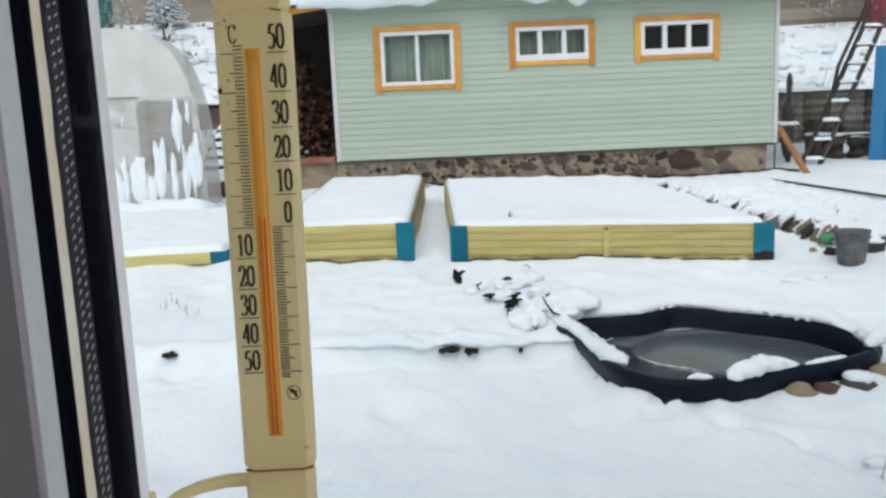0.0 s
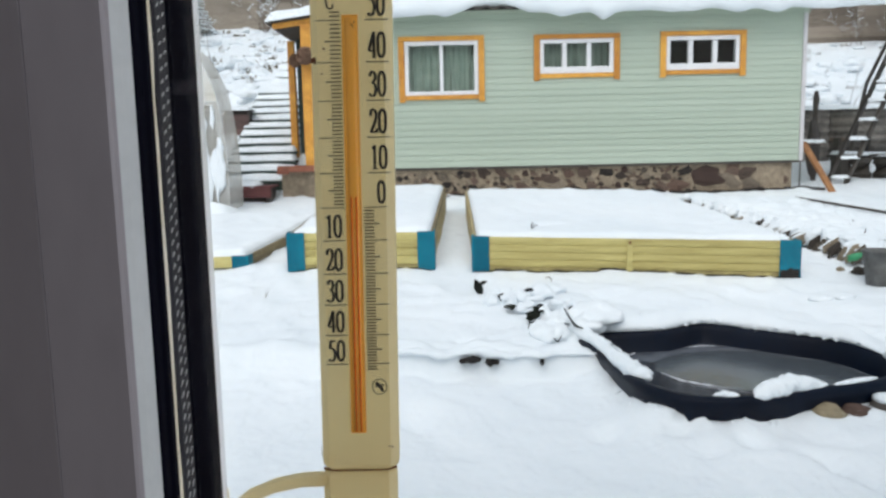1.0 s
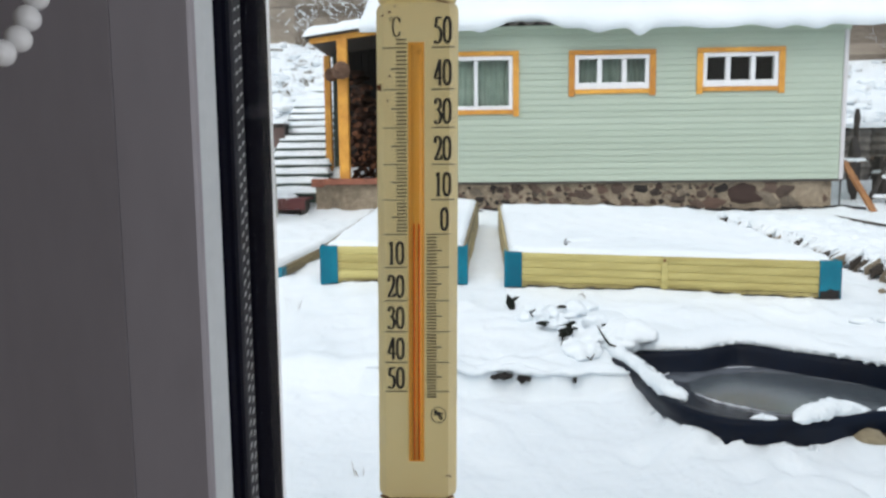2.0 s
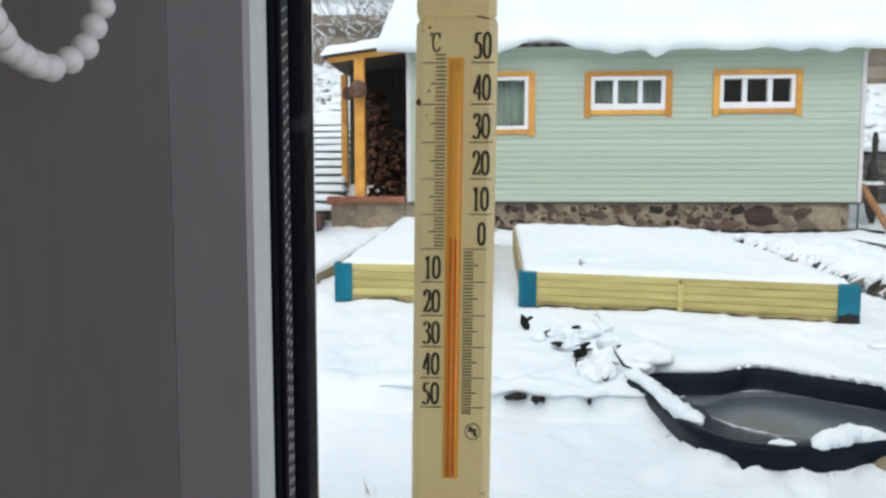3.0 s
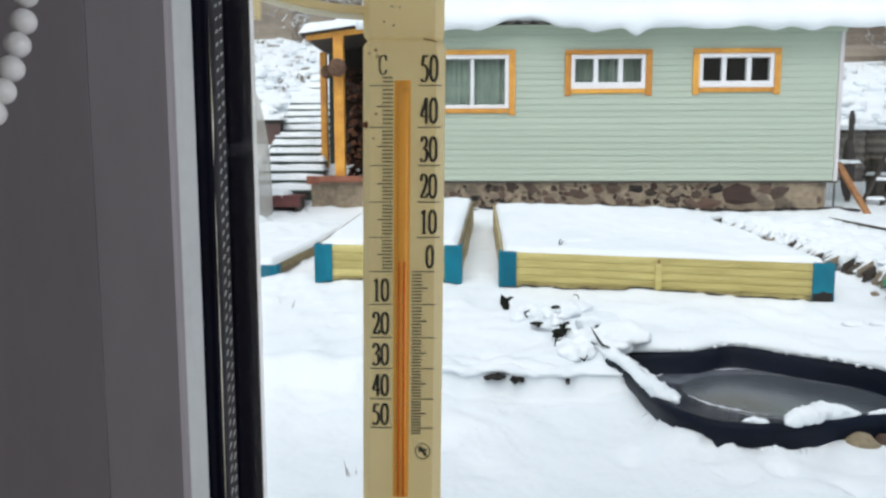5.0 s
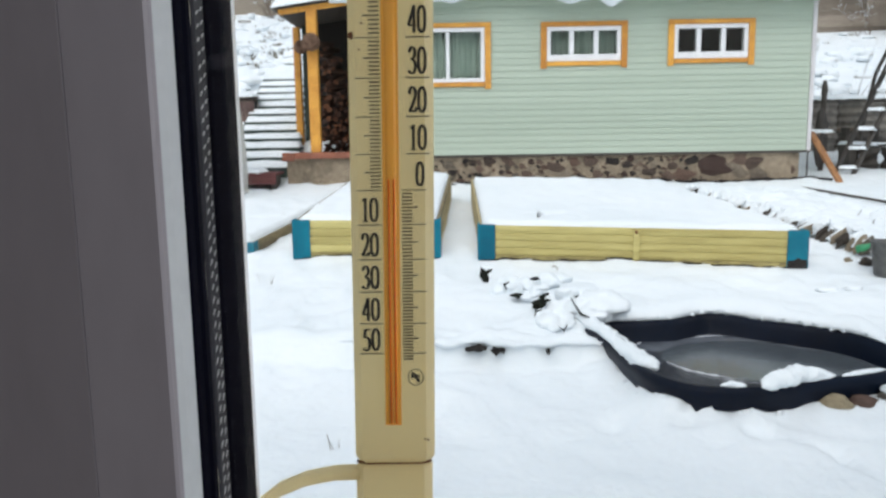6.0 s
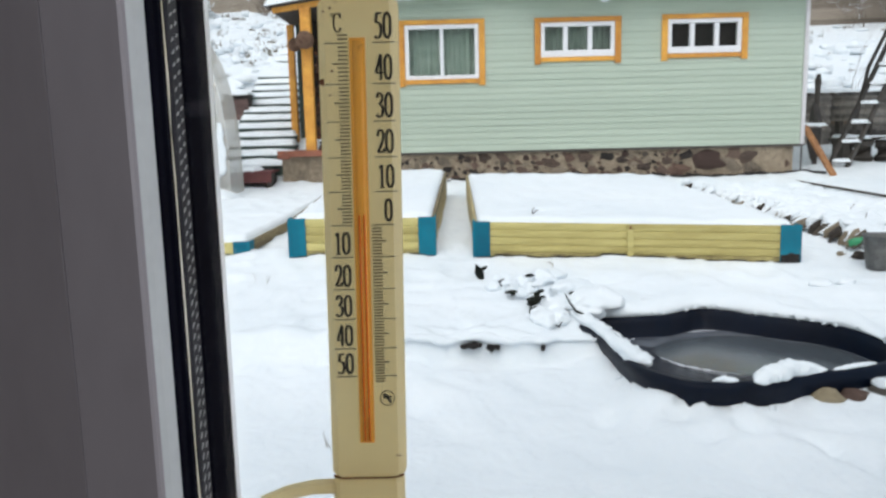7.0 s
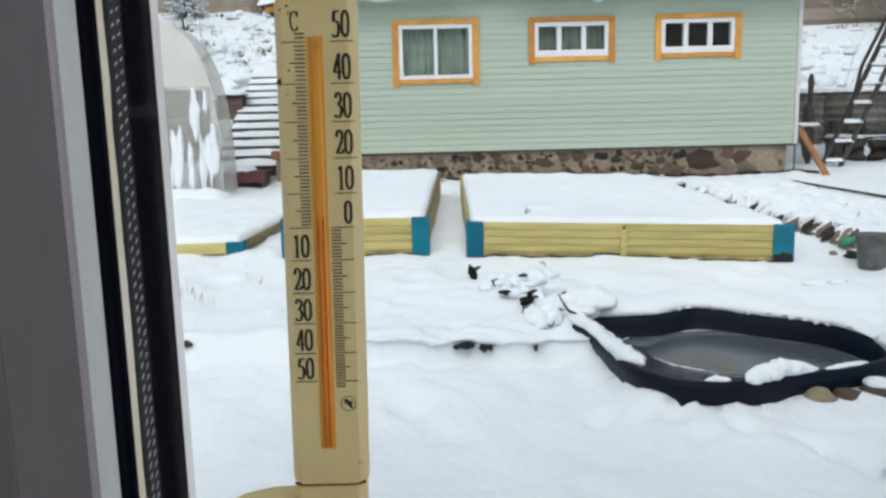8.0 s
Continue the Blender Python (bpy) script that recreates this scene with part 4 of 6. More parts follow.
    # wet earth showing along the foot of the front boards
    rng, bm = random.Random(seed + 5), bmesh.new()
    for k in range(round((pts[1] - pts[0]).length / 0.05)):
        u = (k + rng.random()) * 0.05 / (pts[1] - pts[0]).length
        if rng.random() < 0.9 and u < 1 and height > 0.2:
            p = pts[0].lerp(pts[1], u)
            lump(bm, (p.x, p.y - 0.03, ground_height(p.x, p.y - 0.05) + 0.004), (rng.uniform(0.05, 0.09), 0.02, rng.uniform(0.003, 0.011)), k, 0.5, 1)
    if height > 0.2:
        tagged(part("soil_seam", bm, SOIL, bed, "dark wet earth at the foot of the boards"), kind="stuff")
    snow_cap("bed_snow", "smooth snow filling the raised bed", [tuple(t) for t in tops], -0.018, thick, 0.045, 60 + seed, over=-0.006, bumps=0.02, soft=0.045, drip=0.006, dents=BED_DENTS)


raised_bed([(0.40, 6.60), (2.90, 6.15), (2.575, 9.02), (0.415, 9.65)], 0.315, 5, "long yellow plank bed with blue corners", 2, 1)
raised_bed([(-1.19, 6.68), (0.01, 6.68), (0.12, 9.85), (-1.05, 9.9)], 0.345, 5, "yellow plank bed with blue corners beside the path", 1, 2)
raised_bed([(-3.6, 6.80), (-1.64, 6.84), (-1.30, 9.3), (-3.5, 9.3)], 0.10, 1, "low yellow edged bed with a blue corner", 1, 3, 0.05)


bm = bmesh.new()
tube(bm, [(0.875, 6.64, 0.565), (0.878, 6.64, 0.605), (0.895, 6.645, 0.618)], [0.007, 0.006, 0.003], 5)
tube(bm, [(0.885, 6.64, 0.565), (0.90, 6.63, 0.594), (0.93, 6.64, 0.59)], [0.006, 0.005, 0.003], 5)
tagged(part("dead_stalks", bm, DARK_WOOD), "dead stalks poking out of the bed snow", "stalks", kind="stuff")
# ---- the pond ----
def pond():
    tub = thing("garden_pond", (1.75, 4.25, -0.1), "black moulded plastic garden pond frozen in snow", "pond")
    centre = Vector((1.97, 4.44, 0))
    n = len(RIM_LINE)
    bm = bmesh.new()
    prof = [(-0.01, -0.30), (0.015, -0.06), (0.03, 0.0), (0.032, 0.028), (0.012, 0.048), (-0.025, 0.046), (-0.045, 0.03), (-0.055, 0.0), (-0.075, -0.08)]
    rings = []
    for i, p in enumerate(RIM_LINE):
        way = RIM_LINE[(i + 1) % n] - RIM_LINE[i - 1]
        out = Vector((way.y, -way.x, 0)).normalized()
        if out.dot(p - centre) < 0 and abs(out.dot((p - centre).normalized())) > 0.2:
            out = -out
        a = math.atan2(p.y - centre.y, p.x - centre.x)
        pool = centre + Vector((0.56 * math.cos(a), 0.40 * math.sin(a), 0))
        verts = [p + out * o + Vector((0, 0, z + 0.008 * noise.noise(p * 2.5))) for o, z in prof]
        inner = verts[-1]
        for u, z in ((0.08, -0.108), (0.35, -0.118), (0.62, -0.128), (0.8, -0.16), (1.0, -0.28)):
            q = inner * (1 - u) + pool * u
            verts.append(Vector((q.x, q.y, z)))
        rings.append([bm.verts.new(v) for v in verts])
    for i in range(n):
        a, b = rings[i], rings[(i + 1) % n]
        for k in range(len(a) - 1):
            bm.faces.new((a[k], b[k], b[k + 1], a[k + 1]))
    bm.faces.new([r[-1] for r in rings])
    part("tub", bm, BLACK_PLASTIC, tub, smooth=True)
    bm = bmesh.new()
    ice = []
    for i, p in enumerate(RIM_LINE):
        q = p + (centre - p).normalized() * 0.07
        ice.append(bm.verts.new((q.x, q.y, -0.088)))
    bm.faces.new(ice)
    tagged(part("water", bm, ICE), "still grey half-frozen water in the pond", "water", kind="structure")
    # milky ice on the shelf round the open pool
    turn, mid = radians(-10), Vector((2.0, 4.56, 0))
    def pool(a, grow, z):
        v = Vector((0.62 * grow * math.cos(a), 0.43 * grow * math.sin(a), 0))
        return mid + Vector((v.x * math.cos(turn) - v.y * math.sin(turn), v.x * math.sin(turn) + v.y * math.cos(turn), z))
    bm, rows = bmesh.new(), []
    for p in RIM_LINE:
        a = math.atan2(p.y - mid.y, p.x - mid.x) - turn
        edge = p + (centre - p).normalized() * 0.068
        inner = pool(math.atan2(math.sin(a) / 0.43, math.cos(a) / 0.62), 1 + 0.02 * noise.noise(p * 6), -0.0835)
        if (inner - mid).length > 0.96 * (edge - mid).length:
            inner = mid.lerp(Vector((edge.x, edge.y, 0)), 0.96)
        rows.append([bm.verts.new((inner.x, inner.y, -0.0865)), bm.verts.new((inner.x, inner.y, -0.0835)), bm.verts.new((edge.x, edge.y, -0.0825))])
    for a, b in zip(rows, rows[1:] + rows[:1]):
        for k in range(2):
            bm.faces.new((a[k], b[k], b[k + 1], a[k + 1]))
    tagged(part("shelf_ice", bm, SHELF_ICE, smooth=True), "milky grey ice on the pond shelf", "ice", kind="structure")
    # frost lines along the shelf
    bm = bmesh.new()
    for grow, a0, a1, r in ((1.0, 196, 252, 0.024), (1.26, 100, 122, 0.016), (1.34, 138, 166, 0.009), (1.08, 226, 262, 0.007)):
        pts = [pool(radians(a), grow * (1 + 0.03 * noise.noise(Vector((a * 0.13, grow, 4)))), -0.083) for a in range(a0, a1, 2)]
        tube(bm, pts, [0.001 + r * (0.55 + 0.8 * noise.noise(Vector((j * 0.5, a0, 1)))) * math.sin(math.pi * j / (len(pts) - 1)) for j in range(len(pts))], 6)
    for v in bm.verts:
        v.co.z = -0.083 + (v.co.z + 0.083) * 0.2
    tagged(part("frost_rim", bm, FROST, smooth=True), "thin frost lines on the pond shelf", "frost", kind="stuff")
    # soft snow collar lapping over the back of the rim
    bm, rows = bmesh.new(), []
    for i, p in enumerate(RIM_LINE):
        if p.y < 4.30 or (p.x < 1.3 and p.y < 4.95):
            continue
        way = RIM_LINE[(i + 1) % n] - RIM_LINE[i - 1]
        out = Vector((way.y, -way.x, 0)).normalized()
        if out.dot(p - centre) < 0:
            out = -out
        wob = noise.noise(p * 4)
        fade = ease(4.30, 4.75, p.y)
        row = []
        for o, z in ((0.02, 0.03), (-0.022, 0.042), (-0.036 - 0.008 * wob, 0.058), (-0.026, 0.082 + 0.01 * wob), (0.02, 0.105 + 0.014 * wob), (0.09, 0.108), (0.18, 0.09), (0.30, 0.0)):
            q = p + out * o
            g = ground_height(q.x, q.y) if o > 0.05 else 0.06
            lift = 0.055 * math.exp(-(((o - 0.08) / 0.09) ** 2)) * fade * (1 + wob)
            row.append(bm.verts.new((q.x, q.y, (g + lift - (0.03 if o > 0.28 else 0)) if o > 0.05 else 0.042 + (z - 0.042) * (0.25 + 0.75 * fade))))
        rows.append((i, row))
    rows.sort(key=lambda r: math.atan2(RIM_LINE[r[0]].y - 4.2, RIM_LINE[r[0]].x - centre.x))
    for (i, a), (j, b) in zip(rows, rows[1:]):
        for k in range(len(a) - 1):
            bm.faces.new((a[k], b[k], b[k + 1], a[k + 1]))
    tagged(part("collar_snow", bm, SNOW, smooth=True), "soft snow lapping over the pond's rim", "snow", kind="stuff")
    # flakes and crumbs caught on the wet plastic
    rng, bm = random.Random(64), bmesh.new()
    for k in range(12):
        p = RIM_LINE[rng.randrange(n)]
        q = p + (centre - p).normalized() * rng.choice((rng.uniform(-0.03, 0.05), rng.uniform(0.05, 0.07)))
        r = rng.uniform(0.002, 0.004)
        lump(bm, (q.x, q.y, 0.047 if (q - p).length < 0.045 else rng.uniform(-0.06, 0.03)), (r * rng.uniform(1, 2.4), r * rng.uniform(1, 2), r * 0.6), k, 0.7, 2)
    # a crumbly lip where the snow ends on the rim and along the long ridge
    for k in range(720):
        if k % 4:
            p = RIM_LINE[rng.randrange(n)]
            if p.y < 4.55:
                continue
            p = p.lerp(RIM_LINE[(RIM_LINE.index(p) + 1) % n], rng.random())
            q = p + (centre - p).normalized() * rng.uniform(0.0, 0.040)
            z = 0.058 + rng.uniform(-0.014, 0.016)
        else:
            u, side = rng.random(), rng.choice((-0.036, 0.038))
            q = Vector((1.02 + 0.15 * u + side, 4.98 - 0.90 * u, 0))
            z = 0.066 - 0.008 * u + rng.uniform(-0.012, 0.008)
        r = rng.uniform(0.004, 0.011)
        lump(bm, (q.x, q.y, z), (r * rng.uniform(1, 1.8), r * rng.uniform(1, 1.5), r), k, 0.8, 1 if r < 0.007 else 2)
    # crumbs along the front foot of the tub
    for k in range(90):
        i = rng.randrange(n)
        p = RIM_LINE[i]
        if p.y > 4.25:
            continue
        q = p + (p - centre).normalized() * rng.uniform(0.035, 0.07)
        r = rng.uniform(0.004, 0.009)
        lump(bm, (q.x, q.y, ground_height(q.x, q.y) + r * 0.1), (r * 1.3, r, r * 0.9), k, 0.6, 2)
    tagged(part("snow_crumbs", bm, SNOW, smooth=True), "snow crumbs caught on the black rim", "snow", kind="stuff")
    # snow lying on the rim
    def rim_snow(pts, radii, seed, label, flat=0.8, rough=1.0):
        bm, rings, per, sides = bmesh.new(), [], 26, 22
        path = []
        for j in range(len(pts) - 1):
            for q in range(per):
                u = q / per
                path.append((Vector(pts[j]).lerp(Vector(pts[j + 1]), u), radii[j] * (1 - u) + radii[j + 1] * u))
        path.append((Vector(pts[-1]), radii[-1]))
        m = len(path)
        for i, (p, r) in enumerate(path):
            way = (path[min(i + 1, m - 1)][0] - path[max(i - 1, 0)][0]).normalized()
            q = way.to_track_quat("Z", "Y")
            end = min(1.0, (min(i, m - 1 - i) + 0.2) / 8) ** 0.5
            row = []
            for k in range(sides):
                a = 2 * math.pi * k / sides
                d = q @ Vector((math.cos(a), math.sin(a), 0))
                v = p + Vector((d.x, d.y, d.z * flat)) * r * end
                v += Vector((d.x, d.y, d.z)) * r * rough * (0.38 * noise.noise(v * 9 + Vector((seed, 0, 0))) + 0.22 * noise.noise(v * 24 + Vector((0, seed, 0))) + 0.20 * noise.noise(v * 58 + Vector((seed, seed, 0))))
                row.append(bm.verts.new(v))
            rings.append(row)
        for a, b in zip(rings, rings[1:]):
            for k in range(sides):
                bm.faces.new((a[k], a[(k + 1) % sides], b[(k + 1) % sides], b[k]))
        bm.faces.new(rings[0][::-1])
        bm.faces.new(rings[-1])
        tagged(part("rim_snow", bm, SNOW, smooth=True), label, "snow", kind="stuff")
    rim_snow([(0.93, 5.09, 0.08), (1.00, 4.95, 0.076), (1.045, 4.70, 0.074), (1.075, 4.42, 0.070), (1.12, 4.15, 0.062), (1.19, 4.00, 0.05)], [0.040, 0.040, 0.033, 0.038, 0.044, 0.032], 3, "long ridge of snow on the pond rim")
    rim_snow([(1.60, 3.70, 0.045), (1.70, 3.76, 0.06), (1.82, 3.80, 0.068), (1.94, 3.83, 0.058), (2.03, 3.855, 0.045)], [0.02, 0.05, 0.056, 0.04, 0.015], 43, "rounded heap of snow on the pond rim", 0.9)
    rim_snow([(1.41, 3.73, 0.045), (1.47, 3.72, 0.05), (1.54, 3.725, 0.045)], [0.012, 0.024, 0.012], 73, "small dab of snow on the pond rim")
    rim_snow([(2.05, 3.84, 0.045), (2.16, 3.88, 0.05), (2.33, 3.95, 0.045)], [0.012, 0.022, 0.014], 83, "small dab of snow on the pond rim")
    rim_snow([(2.50, 4.05, 0.06), (2.57, 4.13, 0.075), (2.60, 4.25, 0.07), (2.59, 4.36, 0.055)], [0.02, 0.055, 0.05, 0.02], 93, "rounded cap of snow on the pond's tip")
    rng = random.Random(3)
    for k, (x, y, s, snowy) in enumerate(((1.98, 3.775, 0.075, False), (2.135, 3.80, 0.066, False), (2.31, 3.82, 0.08, True), (2.52, 3.93, 0.075, False), (2.66, 3.98, 0.08, True), (2.74, 3.84, 0.085, True))):
        bm = bmesh.new()
        z = ground_height(x, y) - s * 0.12
        lump(bm, (x, y, z), (s * 1.15, s, s * 0.62), k + 2, 0.35, 2)
        st = tagged(part("pond_stone", bm, DARK_WOOD if snowy else TAN_STONE if k == 0 else STONE_RED if k == 1 else ROCK, smooth=True), "snow-topped dark edging stone" if snowy else ("pale tan" if k == 0 else "reddish" if k == 1 else "brown") + " edging stone beside the pond", "stone", "stones round the pond")
        if snowy:
            bm = bmesh.new()
            lump(bm, (x, y, z + s * 0.55), (s * 0.95, s * 0.8, s * 0.35), k + 9, 0.35, 2)
            part("snow_cap", bm, SNOW, st, smooth=True)


pond()


# ---- frosted perennial beside the pond ----
def snowy_plant():
    plant = thing("perennial_plant", (0.8, 5.4, 0.1), "collapsed dark-leaved perennial buried in snow", "plant")
    rng = random.Random(21)
    bm, dark = bmesh.new(), bmesh.new()
    # rounded snow on the drooping leaves: x, y, half width, half depth, half height
    heaps = ((0.47, 5.66, 0.06, 0.11, 0.05), (0.52, 5.84, 0.07, 0.09, 0.045), (0.60, 5.86, 0.06, 0.09, 0.05), (0.60, 5.62, 0.05, 0.10, 0.05), (0.68, 5.74, 0.07, 0.12, 0.055), (0.74, 5.56, 0.05, 0.09, 0.05), (0.86, 5.76, 0.085, 0.14, 0.06), (0.955, 5.46, 0.085, 0.15, 0.07), (0.87, 5.20, 0.085, 0.14, 0.06), (0.762, 4.94, 0.085, 0.11, 0.06), (0.86, 4.98, 0.07, 0.11, 0.055), (1.14, 5.20, 0.175, 0.26, 0.09), (1.06, 5.03, 0.10, 0.13, 0.06), (1.06, 5.58, 0.13, 0.18, 0.055), (0.95, 5.82, 0.08, 0.13, 0.04), (0.74, 5.06, 0.06, 0.08, 0.045))
    for k, (x, y, a, b, h) in enumerate(heaps):
        lump(bm, (x, y, ground_height(x, y) + 0.35 * h), (a * 1.08, b, h), k + 2, 0.34, 3)
    # dabs of snow bridging the leaves
    for x, y, up, r in ((0.765, 5.36, 0.10, 0.032), (0.70, 5.28, 0.07, 0.024), (0.80, 5.25, 0.085, 0.028), (0.66, 5.40, 0.05, 0.03), (0.56, 5.55, 0.05, 0.028), (0.90, 5.33, 0.09, 0.04), (0.98, 5.14, 0.07, 0.035)):
        lump(bm, (x, y, ground_height(x, y) + up), (r * 1.5, r, r * 0.8), x * 9, 0.4, 2)
    # dark leaves, and dark lumps put in for shade, showing under the snow
    spots = ((0.54, 5.71, 0.030, 0.045), (0.584, 5.43, 0.042, 0.026), (0.70, 5.17, 0.034, 0.040), (0.745, 5.28, 0.036, 0.042), (0.80, 5.40, 0.032, 0.034), (1.00, 5.33, 0.026, 0.014))
    for k, (x, y, r, h) in enumerate(spots):
        lump(dark, (x, y - 0.02, ground_height(x, y) + 0.045), (r * 0.85, r * 0.7, h * 0.62), k, 1.3, 2)
    # edges of curled leaves: x, y, height over the ground, half thickness
    for curl in (((0.655, 4.93, 0.05, 0.003), (0.67, 4.97, 0.075, 0.007), (0.71, 4.99, 0.085, 0.004)), ((0.80, 4.83, 0.05, 0.003), (0.83, 4.84, 0.035, 0.006), (0.86, 4.90, 0.04, 0.003)), ((0.925, 5.20, 0.10, 0.004), (0.935, 5.05, 0.080, 0.007), (0.957, 4.95, 0.058, 0.009), (1.00, 4.91, 0.06, 0.004)), ((1.10, 4.94, 0.06, 0.002), (1.14, 4.93, 0.06, 0.006), (1.17, 4.95, 0.065, 0.002))):
        tube(dark, [(x, y - 0.03, ground_height(x, y) + up) for x, y, up, r in curl], [r for x, y, up, r in curl], 6)
    part("leaf_litter", dark, LEAF, plant)
    bt = bmesh.new()
    tube(bt, [(0.955, 6.02, 0.16), (0.96, 6.02, 0.23), (0.935, 6.02, 0.25), (0.91, 6.02, 0.235)], [0.006, 0.005, 0.005, 0.003], 5)
    part("bent_stalk", bt, TWIG, plant, "bent dry stalk")
    leaf = bmesh.new()
    outline = [(0, 0), (0.25, 0.22), (0.6, 0.26), (1.0, 0), (0.6, -0.26), (0.25, -0.22)]
    v = [leaf.verts.new((a, b, 0.16 * math.sin(a * 3) - 0.3 * abs(b))) for a, b in outline]
    w = [leaf.verts.new((a, b, 0.16 * math.sin(a * 3) - 0.3 * abs(b) - 0.02)) for a, b in outline]
    leaf.faces.new(v)
    leaf.faces.new(w[::-1])
    for i in range(6):
        leaf.faces.new((v[i], v[(i + 1) % 6], w[(i + 1) % 6], w[i]))
    me = mesh_of("leaf", leaf, LEAF)
    for x, y, r, h in spots[1:5]:
        for j in range(2):
            s = 0.06 + 0.03 * rng.random()
            piece("leaf", me, pose(x + rng.uniform(-0.03, 0.03), y - 0.03, ground_height(x, y) + 0.02 + 0.02 * j, rng.uniform(-70, 20), rng.uniform(-30, 30), rng.uniform(0, 360)) @ Matrix.Diagonal((s, s, s, 1)), plant)
    # an upright leaf and a flat one above the snow
    for x, y, up, s, rx, ry, rz in ((0.415, 5.93, -0.01, 0.15, -70, -112, 12), (0.385, 5.94, 0.07, 0.08, -60, -25, 10), (0.70, 5.62, 0.085, 0.085, -50, 5, 10)):
        piece("leaf", me, pose(x, y, ground_height(x, y) + up, rx, ry, rz) @ Matrix.Diagonal((s, s, s, 1)), plant)
    clumps = part("snow_clumps", bm, SNOW, plant, smooth=True)
    merge = clumps.modifiers.new("merge", "REMESH")
    merge.mode, merge.voxel_size, merge.use_smooth_shade = "VOXEL", 0.009, True
    soften = clumps.modifiers.new("soften", "SMOOTH")
    soften.iterations, soften.factor = 5, 0.5


snowy_plant()

# ---- terrace edge gaps ----
for k, (x, s) in enumerate(((0.275, 0.055), (0.405, 0.036), (0.70, 0.011), (-1.44, 0.040))):
    bm = bmesh.new()
    y = lawn_edge(x) - 0.055
    for j in range(4):
        lump(bm, (x + (j - 1.5) * s * 0.5, y + 0.004 * j, base_height(x, y) - 0.027 + 0.005 * ((j + k) % 2)), (s * 0.42, 0.03, 0.012 + 0.005 * ((j * 7 + k) % 3)), k * 3 + j, 0.9, 2)
    tagged(part("edging_stone", bm, SOIL), "dark wet edging stone showing through snow", "stone", "stones along the lawn edge")


def lawn_lip():
    """Knobbly snow hanging over the low step in the lawn."""
    bm = bmesh.new()
    for start, end in ((-0.55, 0.22), (0.20, 1.02)):
        rings, m, sides = [], round((end - start) / 0.022), 12
        for i in range(m + 1):
            x = start + (end - start) * i / m
            r = 0.036 + 0.024 * noise.noise(Vector((x * 6.5, 2, 5))) + 0.012 * noise.noise(Vector((x * 17, 4, 1)))
            r *= 0.72 * (1 - 0.45 * ease(0.45, 0.95, x)) * (0.5 + 0.5 * ease(-0.5, 0.0, x)) * min(1.0, (min(i, m - i) + 0.3) / 5) ** 0.5
            y = lawn_edge(x) - 0.022 + 0.02 * noise.noise(Vector((x * 9, 8, 1)))
            z = base_height(x, y) + 0.010 + 0.014 * noise.noise(Vector((x * 4, 1, 7)))
            row = []
            for k in range(sides):
                a = 2 * math.pi * k / sides
                v = Vector((x, y + 1.25 * r * math.cos(a), z + 0.85 * r * math.sin(a)))
                row.append(bm.verts.new(v + Vector((0, math.cos(a), math.sin(a))) * 0.010 * noise.noise(v * 26)))
            rings.append(row)
        for a, b in zip(rings, rings[1:]):
            for k in range(sides):
                bm.faces.new((a[k], a[(k + 1) % sides], b[(k + 1) % sides], b[k]))
        bm.faces.new(rings[0][::-1])
        bm.faces.new(rings[-1])
    tagged(part("lawn_lip_snow", bm, SNOW, smooth=True), "knobbly snow hanging over the low lawn step", "snow", kind="stuff")


lawn_lip()


def lawn_crumbs():
    bm = bmesh.new()
    for x, y, r in ((2.84, 5.58, 0.06), (2.98, 5.52, 0.045), (1.95, 3.05, 0.04)):
        lump(bm, (x, y, ground_height(x, y)), (r * 1.5, r, r * 0.5), x, 0.5, 2)
    tagged(part("snow_lumps", bm, SNOW, smooth=True), "loose snow lumps lying on the lawn", "snow", kind="stuff")


lawn_crumbs()


